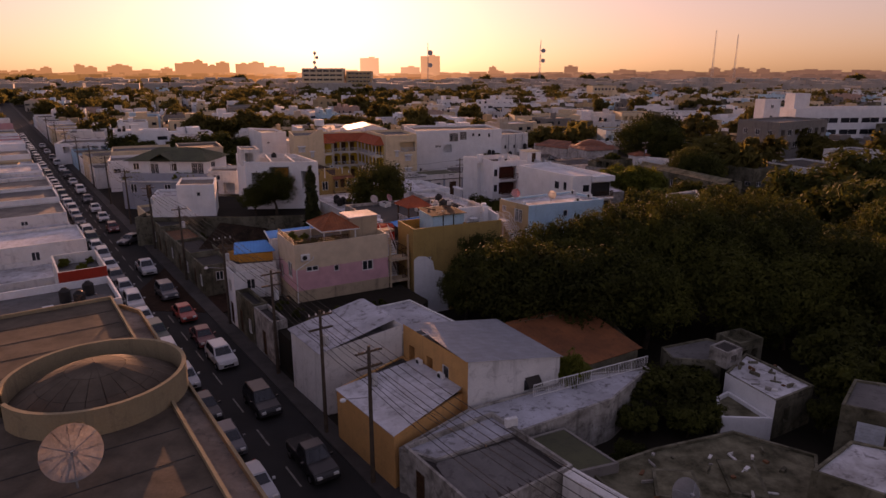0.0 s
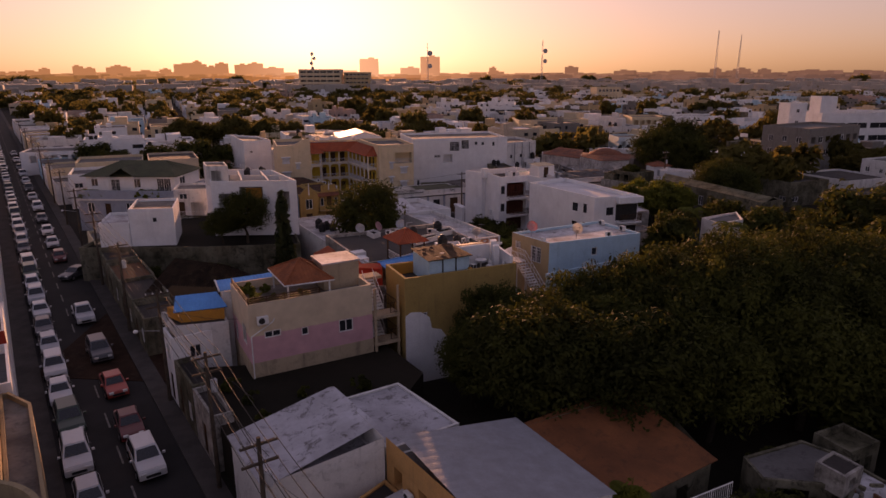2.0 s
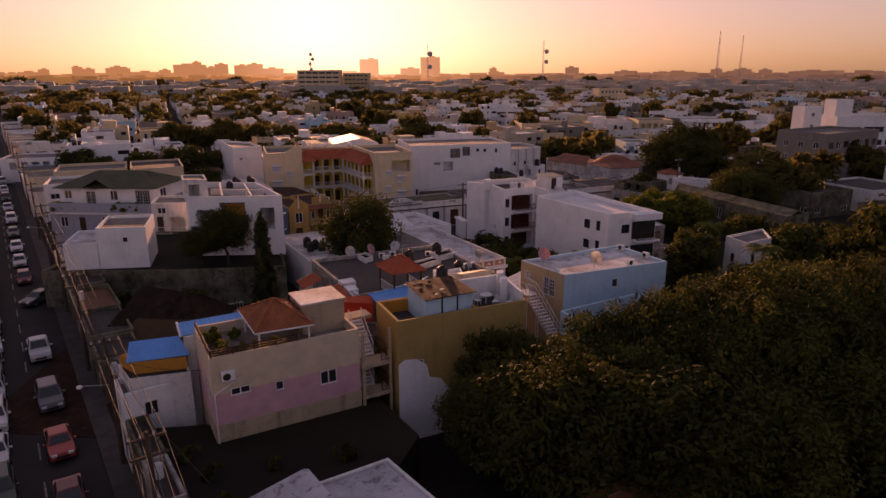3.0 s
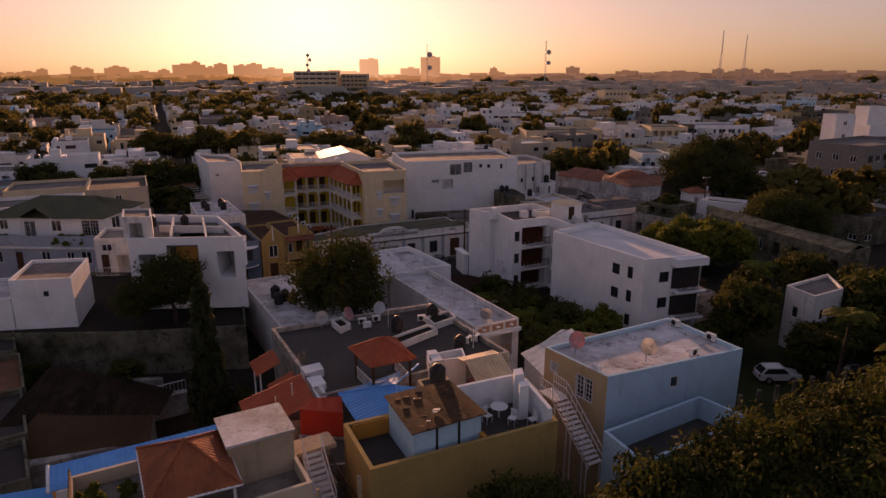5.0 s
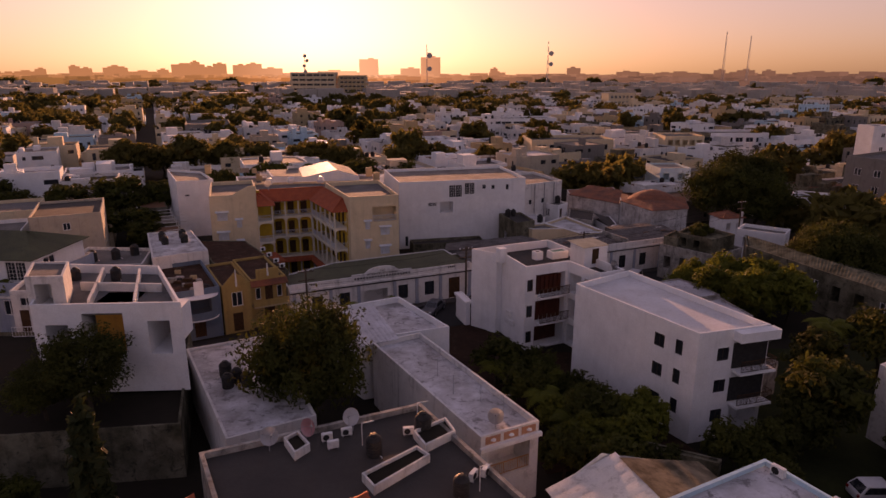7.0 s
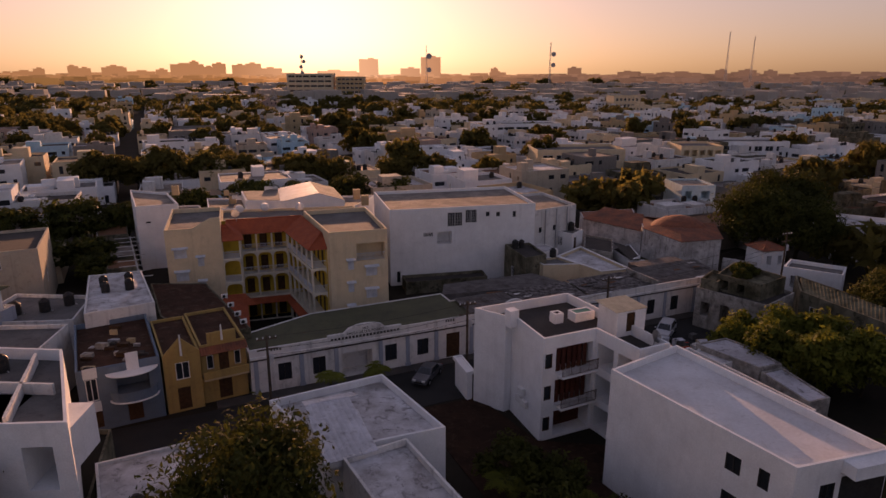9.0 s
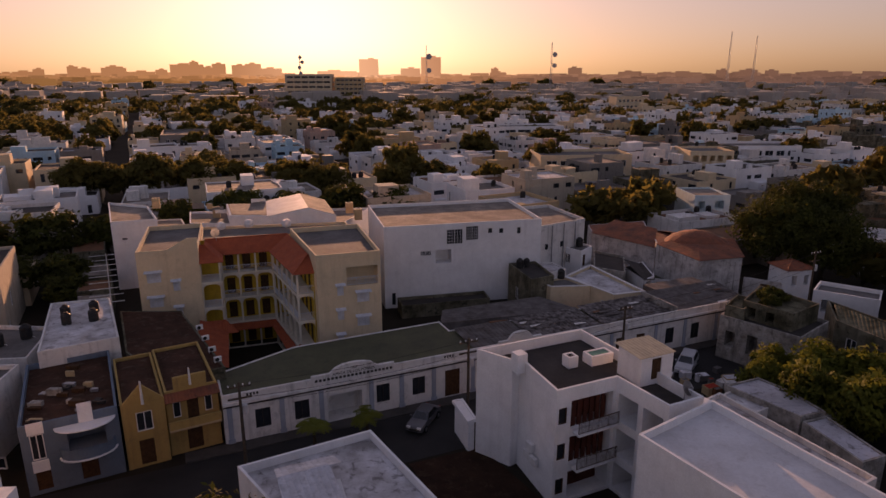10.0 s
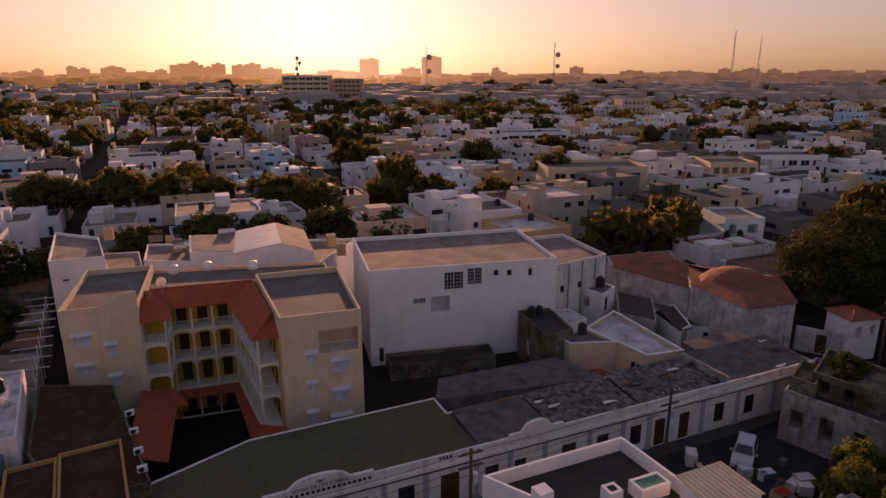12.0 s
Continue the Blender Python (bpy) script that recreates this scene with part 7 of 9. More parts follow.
for x, y in ((-4.2, 87.8), (2.6, 83.5), (-1.0, 90.2)):
    t = thing("pipe_frame", (x, y, 7.4), "thin white pipe standing on the roof terrace", "pipe", "roof pipes")
    bm = bmesh.new()
    tube(bm, (x, y, 7.4), (x, y, 8.9), 0.03)
    tube(bm, (x, y, 8.9), (x + 0.7, y + 0.3, 8.9), 0.03)
    part("pipe", bm, WHITEM, t)
rear = thing("tile_roof_shed", (-9.8, 75.6, 0), "shed with a sloping red clay tile roof", "shed")
slab(rear, [(-11.0, 73.6), (-8.0, 75.0), (-9.6, 77.9), (-12.4, 76.2)], 0, 6.5, DIRTYW, "wall")
roof_plane(rear, (-11.2, 72.6, 6.5), (-13.1, 76.4, 6.8), (-9.6, 78.5, 7.85), (-7.7, 74.9, 7.7), TILE, 0.24)
for x, y, z in ((-9.4, 75.9, 7.3), (-10.2, 74.8, 7.0)):
    bm = bmesh.new()
    tube(bm, (x, y, z), (x, y, z + 1.1), 0.03)
    part("vent_pipe", bm, WHITEM, rear)
building("red_wall_house", [(-8.4, 73.5), (-5.7, 73.1), (-6.1, 75.1), (-8.0, 74.9)], 7.9, REDW, REDW, "deep red painted wall beside the small roofs", "house", 0.0, {})
building("low_grey_roof", [(-7.4, 69.9), (-4.7, 70.3), (-5.4, 73.0), (-8.5, 73.3)], 6.2, DIRTYW, TERRACE, "low grey roof in front of the red wall", "shed", 0.1, {})
for k, p in enumerate(([(-9.6, 79.2), (-9.0, 78.2), (-7.9, 78.9), (-8.4, 79.9)], [(-8.9, 77.8), (-8.2, 76.5), (-7.4, 77.0), (-8.0, 78.2)], [(-8.3, 76.6), (-7.6, 75.2), (-7.1, 75.5), (-7.6, 76.9)])):
    building("parapet_block", p, 7.95 - 0.12 * k, WHITE, WHITE, "stepped white block on the terrace edge", "parapet", 0.0, {}, z0=6.6, group="parapet blocks")
for a, w in (((-12.9, 83.2), 2.6), ((-10.6, 79.6), 1.8)):
    t = thing("tile_awning", (a[0], a[1], 6.0), "small red tile awning on the terrace side wall", "awning", "tile awnings")
    T = on_plane(a, -62)
    roof_plane(t, T(0, -1.5, 6.7), T(w, -1.5, 6.7), T(w, 0.3, 7.4), T(0, 0.3, 7.4), TILE, 0.24)
    for q in (0.2, w - 0.2):
        bm = bmesh.new()
        tube(bm, T(q, -1.2, 0), T(q, -1.2, 6.75), 0.06)
        part("post", bm, WHITEM, t)
blue2 = thing("blue_roof_shed", (-3.6, 74.2, 0), "shed under a sky blue corrugated tin roof", "shed")
slab(blue2, [(-4.2, 71.8), (-2.2, 72.2), (-2.4, 76.2), (-5.4, 75.2)], 0, 7.5, GREYP, "wall")
roof_plane(blue2, (-6.4, 75.6, 7.8), (-4.2, 71.2, 7.6), (-2.0, 71.6, 8.25), (-2.7, 75.4, 8.55), TINB, 0.3, 0.04)
roof_plane(blue2, (-6.4, 75.6, 7.8), (-2.7, 75.4, 8.55), (-1.35, 78.7, 8.35), (-1.75, 78.45, 8.28), TINB, 0.3, 0.03)
roof_plane(blue2, (-2.7, 75.4, 8.55), (-2.0, 71.6, 8.25), (-0.4, 76.9, 7.7), (-1.35, 78.7, 8.35), TINB, 0.3, 0.03)
bm = bmesh.new()
tube(bm, (-2.7, 75.4, 8.6), (-1.35, 78.7, 8.4), 0.07, None, 6)
tube(bm, (-2.7, 75.4, 8.6), (-2.0, 71.6, 8.3), 0.07, None, 6)
tube(bm, (-6.4, 75.6, 7.85), (-2.7, 75.4, 8.6), 0.06, None, 6)
part("ridge_cap", bm, TINB, blue2)
ochre = building("ochre_house", [(-3.1, 64.9), (6.5, 69.3), (5.2, 73.7), (-5.0, 69.0)], 8.6, YELLOW, TERRACE, "ochre house with a walled roof terrace", "house", 1.0, {0: [(1.0, 2.0, 5.0, 6.4, "w")]}, th=0.22)
OC = on_plane((-3.1, 64.9), math.degrees(math.atan2(4.4, 9.6)))
bm = bmesh.new()
wp = [(0.02, 0.0), (4.1, 0.0), (4.1, 3.4), (3.3, 4.6), (2.4, 4.9), (2.2, 5.9), (1.4, 6.5), (0.5, 6.6), (0.02, 6.3)]
lo, hi = [bm.verts.new(OC(a, -0.012, z)) for a, z in wp], [bm.verts.new(OC(a, -0.002, z)) for a, z in wp]
bm.faces.new(lo)
for k in range(len(wp)):
    bm.faces.new((lo[k], hi[k], hi[(k + 1) % len(wp)], lo[(k + 1) % len(wp)]))
part("whitewash", bm, WHITE, ochre, "rough coat of whitewash")
for a, b, z0, z1, m in (((-4.55, 68.95), (-2.4, 69.95), 8.62, 9.55, ORANGEW), ((2.3, 68.2), (2.5, 67.75), 8.62, 9.6, ORANGEW), ((1.0, 71.6), (4.4, 73.1), 8.62, 10.4, WHITE), ((5.15, 73.0), (6.1, 69.5), 8.62, 10.2, WHITE), ((1.0, 71.6), (1.9, 69.9), 8.62, 9.9, WHITE)):
    d = (Vector(b) - Vector(a)).normalized()
    nn = Vector((-d.y, d.x)) * 0.11
    slab(ochre, [tuple(Vector(a) - nn), tuple(Vector(b) - nn), tuple(Vector(b) + nn), tuple(Vector(a) + nn)], z0, z1, m, "terrace_wall")
slab(ochre, [(4.45, 72.2), (5.0, 72.4), (5.0, 73.2), (4.45, 73.0)], 8.62, 10.8, WHITE, "pillar")
slab(ochre, [(4.6, 71.0), (5.15, 71.2), (5.15, 71.8), (4.6, 71.6)], 8.62, 10.7, WHITE, "pillar")
bs = thing("roof_shed", (0.0, 69.0, 8.6), "pale blue roof shed under a corroded brown roof", "shed")
bp4 = [(-1.2, 66.1), (2.6, 68.2), (0.8, 71.6), (-2.9, 69.7)]
slab(bs, inset(bp4, 0.22), 8.61, 10.62, BLUEW, "wall")
roof_plane(bs, (*bp4[0], 10.72), (*bp4[1], 10.68), (*bp4[2], 10.95), (*bp4[3], 10.85), SCORCH, 0.9, 0.02)
rng2 = random.Random(4)
for k in range(16):
    u, w = rng2.uniform(0.08, 0.9), rng2.uniform(0.06, 0.9)
    p = Vector(bp4[0]).lerp(Vector(bp4[1]), u).lerp(Vector(bp4[3]).lerp(Vector(bp4[2]), u), w)
    e = rng2.uniform(0.05, 0.22)
    slab(bs, [(p.x - e, p.y - e * 0.5), (p.x + e * 0.8, p.y - e * 0.3), (p.x + e, p.y + e * 0.6), (p.x - e * 0.5, p.y + e * 0.5)], 10.8, 10.83 + 0.04 * w, rng2.choice((METAL, TINR, ROOFD)), "loose_flake")
for a in (0.33, 0.66):
    p = Vector(inset(bp4, 0.22)[0]).lerp(Vector(inset(bp4, 0.22)[1]), a)
    slab(bs, [(p.x - 0.06, p.y - 0.07), (p.x + 0.06, p.y - 0.01), (p.x + 0.05, p.y + 0.03), (p.x - 0.07, p.y)], 8.7, 10.6, BLACKP, "post")
building("tank_stand", [(-0.8, 72.0), (0.9, 72.8), (0.4, 74.0), (-1.2, 73.2)], 9.95, TAN, TERRACE, "tan masonry block that carries a water tank", "tank stand", 0.05, {})
building("stair_shell", [(-0.7, 78.7), (1.9, 79.5), (1.7, 81.0), (-0.8, 79.9)], 7.3, WHITE, TERRACE, "open white stair shell on the terrace edge", "stair house", 1.25, {0: [(0.4, 1.1, 7.5, 8.5, "h")]}, th=0.12)
t = thing("garden_table", (3.5, 71.3, 8.62), "small round white table on the roof terrace", "table")
bm = bmesh.new()
lathe(bm, [(0.5, 0), (0.52, 0.02), (0.5, 0.05)], 18, (3.5, 71.3, 9.32))
part("tabletop", bm, WHITEM, t)
bm = bmesh.new()
tube(bm, (3.5, 71.3, 8.62), (3.5, 71.3, 9.32), 0.05)
part("leg", bm, WHITEM, t)


def garden_chair(x, y, z, turn):
    t = thing("garden_chair", (x, y, z), "white plastic garden chair", "chair", "chairs on the roof terrace")
    t.rotation_euler.z = radians(turn)
    bm = bmesh.new()
    box(bm, -0.22, 0.22, -0.22, 0.22, 0.42, 0.46)
    part("seat", bm, WHITEM, t, local=True)
    bm = bmesh.new()
    for k in range(5):
        box(bm, -0.2 + k * 0.085, -0.14 + k * 0.085, 0.2, 0.23, 0.46, 0.86)
    box(bm, -0.22, 0.22, 0.2, 0.235, 0.82, 0.9)
    part("backrest", bm, WHITEM, t, local=True)
    for sx in (-0.19, 0.19):
        for sy in (-0.19, 0.19):
            bm = bmesh.new()
            tube(bm, (sx, sy, 0), (sx, sy, 0.42), 0.02, None, 6)
            part("leg", bm, WHITEM, t, local=True)
    return t


garden_chair(2.8, 70.8, 8.62, 40)
garden_chair(4.2, 70.5, 8.62, -30)
garden_chair(3.4, 72.2, 8.62, 170)
garden_chair(5.3, 70.4, 8.62, -60)
aw = thing("tin_awning", (3.4, 78.5, 7.4), "sunlit cream corrugated awning by the terrace", "awning")
CREAMT = material("cream_tin", (0.62, 0.50, 0.34), (0.40, 0.31, 0.21), 0.6)
BRICKW = material("brick_red_wall", (0.26, 0.10, 0.06), (0.16, 0.06, 0.04), 0.9, 0, 3, 12, 0.3)
roof_plane(aw, (2.6, 76.9, 7.7), (5.2, 78.1, 7.7), (4.3, 79.9, 8.65), (1.7, 78.6, 8.65), CREAMT, 0.26, 0.05)
roof_plane(aw, (4.3, 79.9, 8.65), (1.7, 78.6, 8.65), (1.3, 79.4, 8.5), (3.9, 80.7, 8.5), CREAMT, 0.26, 0.05)
roof_plane(aw, (5.2, 78.1, 7.7), (6.9, 76.8, 7.1), (4.7, 80.0, 8.3), (4.3, 79.9, 8.65), CREAMT, 0.26, 0.05)
slab(aw, [(1.9, 78.0), (2.7, 77.2), (4.8, 78.2), (4.1, 79.3)], 0, 7.6, BRICKW, "wall")
gh = building("gabled_house", [(8.2, 81.2), (17.2, 84.8), (16.2, 88.0), (10.0, 86.8), (6.8, 85.4)], 5.9, WHITE, ROOFG, "white gabled house beside the blue house", "house", 0.0, {})
MOSST = material("mossy_brown_sheet", (0.26, 0.20, 0.14), (0.07, 0.055, 0.035), 0.9, 0, 0.8, 8, 0.3, 0, None, 0.5)
roof_plane(gh, (8.0, 80.6, 6.0), (6.5, 85.6, 6.0), (9.9, 87.1, 7.6), (12.0, 82.6, 7.6), WHITE2, 0.8, 0.01)
roof_plane(gh, (17.5, 84.6, 6.0), (12.0, 82.6, 7.6), (9.9, 87.1, 7.6), (16.6, 88.3, 6.0), MOSST, 0.8, 0.01)
skirt(gh, [(8.2, 81.2, 6.0), (12.0, 82.7, 7.6), (17.2, 84.8, 6.0)], 5.85, WHITE)
skirt(gh, [(6.8, 85.4, 6.0), (9.9, 86.8, 7.6), (16.2, 88.0, 6.0)], 5.85, WHITE)
building("walled_roof_yard", [(9.3, 70.4), (10.6, 67.3), (18.2, 71.8), (16.2, 74.4)], 6.9, BLUEW, TERRACE, "pale blue walled roof yard before the blue house", "house", 1.4, {}, th=0.2)
t = thing("flower_tub", (15.9, 71.8, 6.9), "round dark tub in the walled yard", "tub")
bm = bmesh.new()
lathe(bm, [(0.42, 0), (0.5, 0.45), (0.46, 0.47), (0.4, 0.3)], 14, (15.9, 71.8, 6.9))
part("tub", bm, WOOD, t)
st = thing("outdoor_stair", (7.6, 71.5, 0), "white metal outdoor stair between the houses", "stair")
T = on_plane((6.9, 73.6), -62)
for k in range(14):
    bm = bmesh.new()
    s = 0.25 * k
    prism(bm, [T(s, 0.1), T(s + 0.26, 0.1), T(s + 0.26, 1.1), T(s, 1.1)], 8.4 - k * 0.19, 8.45 - k * 0.19)
    part("step", bm, WHITEM, st)
for q in (0.08, 1.12):
    bm = bmesh.new()
    for s0, s1, dz in ((0, 3.5, 0.0), (0, 3.5, 0.5), (0, 3.5, 1.0)):
        tube(bm, T(s0, q, 8.4 + dz), T(s1, q, 8.4 + dz - 2.66), 0.03)
    for k in range(8):
        tube(bm, T(0.5 * k, q, 8.35 - 0.38 * k), T(0.5 * k, q, 9.4 - 0.38 * k), 0.025)
    part("handrail", bm, WHITEM, st)
bm = bmesh.new()
for k in (0.2, 1.8, 3.3):
    for q in (0.1, 1.1):
        tube(bm, T(k, q, 0), T(k, q, 8.3 - 0.76 * k), 0.05)
part("frame", bm, WHITEM, st)
slab(st, [T(-1.3, 0.05), T(0, 0.05), T(0, 1.15), T(-1.3, 1.15)], 8.36, 8.45, WHITEM, "landing")
for q in (0.08, 1.12):
    for dz in (0.45, 0.95):
        bm = bmesh.new()
        tube(bm, T(-1.3, q, 8.45 + dz), T(0, q, 8.45 + dz), 0.03, None, 6)
        part("rail", bm, WHITEM, st)
    for k in range(6):
        bm = bmesh.new()
        tube(bm, T(-1.28 + 0.25 * k, q, 8.45), T(-1.28 + 0.25 * k, q, 9.4), 0.022, None, 5)
        part("baluster", bm, WHITEM, st)

for k in range(7):
    p = Vector((24.5, 85.6)).lerp(Vector((36.0, 90.5)), k / 6)
    bm = bmesh.new()
    prism(bm, [(p.x - 0.14, p.y - 0.14), (p.x + 0.14, p.y - 0.14), (p.x + 0.14, p.y + 0.14), (p.x - 0.14, p.y + 0.14)], 0, 2.3)
    single("fence_post", bm, OLDWALL, "stout weathered concrete fence post on the lawn", "post", "fence posts", at=(p.x, p.y, 0))

# ---------------------------------------------------------------- long white house: end balcony, lean-to, aerials
lh = find("long_house", (1, 99))
T = on_plane((3.1, 90.9), math.degrees(math.atan2(2.1, 4.1)))
PANEL = plaster("terracotta_panel", (0.52, 0.26, 0.16), 0.2)
for k in range(3):
    s = 0.35 + k * 1.42
    bm = bmesh.new()
    prism(bm, [T(s, -0.03), T(s + 1.15, -0.03), T(s + 1.15, -0.002), T(s, -0.002)], 5.35, 5.9)
    pn = part("parapet_panel", bm, PANEL, lh)
    bm = bmesh.new()
    x, y = T(s + 0.57, -0.05)
    lathe(bm, [(0.02, -0.12), (0.2, -0.03), (0.2, 0.03), (0.02, 0.12)], 10, (x, y, 5.62))
    part("ornament", bm, WHITE, pn)
slab(lh, [T(-0.1, -0.25), T(4.75, -0.25), T(4.75, 0.0), T(-0.1, 0.0)], 4.95, 5.25, WHITE, "cornice")
railing(lh, T(0.7, 0.1), T(3.9, 0.1), 2.62, 0.95, 0.14, ORANGEW)
nb = find("long_house", (-5, 112))
for a, b, c, d in (((-6.6, 105.2, 6.0), (-3.3, 106.9, 6.0), (-5.3, 112.4, 7.1), (-9.0, 110.8, 7.1)), ((-9.0, 110.8, 7.1), (-5.3, 112.4, 7.1), (-6.2, 114.5, 6.3), (-9.8, 112.8, 6.3))):
    roof_plane(nb, a, b, c, d, TINW, 0.4, 0.03)
slab(nb, [(-6.6, 105.5), (-3.5, 107.0), (-5.4, 112.3), (-8.8, 110.7)], 5.4, 6.0, WHITE, "lean_to")
for x, y in ((1.4, 97.5), (3.4, 96.4), (0.2, 100.4), (4.9, 94.6)):
    t = thing("roof_aerial", (x, y, 5.6), "thin roof aerial with short arms", "aerial", "roof aerials")
    bm = bmesh.new()
    tube(bm, (x, y, 5.6), (x, y, 7.2), 0.02)
    tube(bm, (x - 0.5, y, 7.1), (x + 0.5, y, 7.1), 0.012)
    for k in range(4):
        tube(bm, (x - 0.4 + k * 0.26, y - 0.18, 7.1), (x - 0.4 + k * 0.26, y + 0.18, 7.1), 0.008)
    part("mast", bm, METAL, t)

# ---------------------------------------------------------------- old dark house in the courtyard
OLDTILE = material("black_brown_old_roof", (0.040, 0.024, 0.015), (0.014, 0.009, 0.006), 0.95, 0, 0.7, 7, 0.5, 0, (0.07, 0.05, 0.03), 0.6, spots=0.4)
BROWNR = material("dusty_brown_roof_sheet", (0.085, 0.05, 0.026), (0.05, 0.03, 0.016), 0.95, 0, 0.3, 6, 0.2, 0, None, 0.6)
oh = thing("old_dark_house", (-25.5, 79.6, 0), "old house under a sagging black-brown roof", "house")
slab(oh, [(-30.0, 78.8), (-27.0, 75.0), (-20.6, 78.4), (-21.4, 81.6), (-24.0, 83.6), (-29.8, 84.2)], 0, 2.8, DIRTYW, "wall")
fan_plane(oh, (-29.4, 75.2, 2.8), (-20.2, 78.2, 2.8), (-21.0, 81.1, 3.9), (-28.6, 81.6, 4.5), BROWNR, 0.5, 0.02)
fan_plane(oh, (-31.2, 78.6, 3.6), (-20.4, 80.4, 3.6), (-23.6, 82.2, 5.5), (-29.8, 83.6, 5.9), OLDTILE, 0.3, 0.05)
fan_plane(oh, (-21.0, 84.4, 3.4), (-30.6, 87.2, 3.4), (-29.8, 83.6, 5.9), (-23.6, 82.2, 5.5), OLDTILE, 0.3, 0.05)
fan_plane(oh, (-20.4, 80.4, 3.6), (-21.0, 84.4, 3.4), (-23.6, 82.3, 5.5), (-23.6, 82.2, 5.5), OLDTILE, 0.3, 0.05)
fan_plane(oh, (-30.6, 87.2, 3.4), (-31.2, 78.6, 3.6), (-29.8, 83.5, 5.9), (-29.8, 83.6, 5.9), OLDTILE, 0.3, 0.05)
railing(oh, (-24.2, 85.1), (-21.2, 87.1), 2.0, 0.95, 0.3, WHITEM)
slab(oh, [(-24.4, 85.0), (-24.2, 84.7), (-21.0, 86.8), (-21.2, 87.2)], 0, 2.0, DIRTYW, "balcony_wall")

# ---------------------------------------------------------------- pink house: two-tone paint, roof garden, pergola, blue roof
tt = bpy.data.materials.new("two_tone_pink_and_cream_plaster")
tt.use_nodes = True
n2 = tt.node_tree
b2 = n2.nodes["Principled BSDF"]
b2.inputs["Roughness"].default_value = 0.9
g2 = n2.nodes.new("ShaderNodeNewGeometry")
x2 = n2.nodes.new("ShaderNodeSeparateXYZ")
n2.links.new(g2.outputs["Position"], x2.inputs[0])
nz = n2.nodes.new("ShaderNodeTexNoise")
nz.inputs["Scale"].default_value, nz.inputs["Detail"].default_value = 1.1, 6
n2.links.new(g2.outputs["Position"], nz.inputs["Vector"])
wob = n2.nodes.new("ShaderNodeMath")
wob.operation = "MULTIPLY_ADD"
wob.inputs[1].default_value = 0.25
n2.links.new(nz.outputs[0], wob.inputs[0])
n2.links.new(x2.outputs[2], wob.inputs[2])
stp = n2.nodes.new("ShaderNodeMapRange")
stp.inputs[1].default_value, stp.inputs[2].default_value = 6.85, 6.93
n2.links.new(wob.outputs[0], stp.inputs[0])
mx = n2.nodes.new("ShaderNodeMix")
mx.data_type = "RGBA"
mx.inputs[6].default_value, mx.inputs[7].default_value = (0.60, 0.32, 0.35, 1), (0.60, 0.47, 0.34, 1)
n2.links.new(stp.outputs[0], mx.inputs[0])
hs = n2.nodes.new("ShaderNodeHueSaturation")
n2.links.new(mx.outputs[2], hs.inputs["Color"])
vr = n2.nodes.new("ShaderNodeMapRange")
vr.inputs[3].default_value, vr.inputs[4].default_value = 0.7, 1.2
n2.links.new(nz.outputs[0], vr.inputs[0])
n2.links.new(vr.outputs[0], hs.inputs["Value"])
n2.links.new(hs.outputs[0], b2.inputs["Base Color"])
for c in pink.children:
    if c.name.split(".")[0] == "wall":
        c.data.materials[0] = tt
PK = on_plane((-14.4, 59.55), 29.2)
BASE = plaster("stained_tan_plaster", (0.50, 0.38, 0.26), 0.7)
slab(pink, [PK(-0.03, -0.03), PK(9.93, -0.03), PK(9.93, 5.9), PK(-0.03, 5.9)], 0, 4.6, BASE, "plinth", "unpainted tan plinth")
pg = thing("pergola", (-11.4, 64.8, 8.6), "roof pergola with a brick red hipped tile roof", "pergola")
pp = [(-12.0, 61.4), (-8.5, 63.0), (-10.9, 67.3), (-14.4, 65.7)]
PERGT = material("brick_red_pergola_tiles", (0.40, 0.115, 0.045), (0.24, 0.07, 0.03), 0.9, 0, 0.6, 9, 0.3, 0, (0.09, 0.04, 0.025), 0.4, spots=0.5, spec=0.3)
hip_roof(pg, pp, 10.2, (-11.45, 64.4, 11.5), PERGT, 0.26, 0.035)
bm = bmesh.new()
for a, b in zip(pp, pp[1:] + pp[:1]):
    tube(bm, (*a, 10.17), (*b, 10.17), 0.06, None, 6)
part("fascia", bm, WHITEM, pg, "white painted eaves board")
for x, y in inset(pp, 0.3):
    bm = bmesh.new()
    tube(bm, (x, y, 8.6), (x, y, 10.25), 0.07)
    part("post", bm, WHITEM, pg)
for a, b in (((0.1, 0.1), (5.6, 0.1)), ((0.1, 0.1), (0.1, 5.8))):
    a, b = Vector(PK(*a)), Vector(PK(*b))
    for dz in (0.12, 0.28, 0.44):
        bm = bmesh.new()
        tube(bm, (*a, 9.3 + dz), (*b, 9.3 + dz), 0.05, None, 6)
        part("rail", bm, WOOD, pink)
    for k in range(5):
        bm = bmesh.new()
        p = a.lerp(b, k / 4)
        tube(bm, (*p, 9.25), (*p, 9.8), 0.05, None, 6)
        part("rail_post", bm, WOOD, pink)
slab(pink, [PK(6.7, 2.4), PK(9.8, 2.4), PK(9.8, 5.2), PK(6.7, 5.2)], 8.6, 10.75, BASE, "roof_room")
slab(pink, [PK(6.6, 2.3), PK(9.9, 2.3), PK(9.9, 5.3), PK(6.6, 5.3)], 10.76, 10.88, ROOFW, "roof_room_top")
put(AC, *PK(1.0, -0.22), 7.65, 29.2)
bm = bmesh.new()
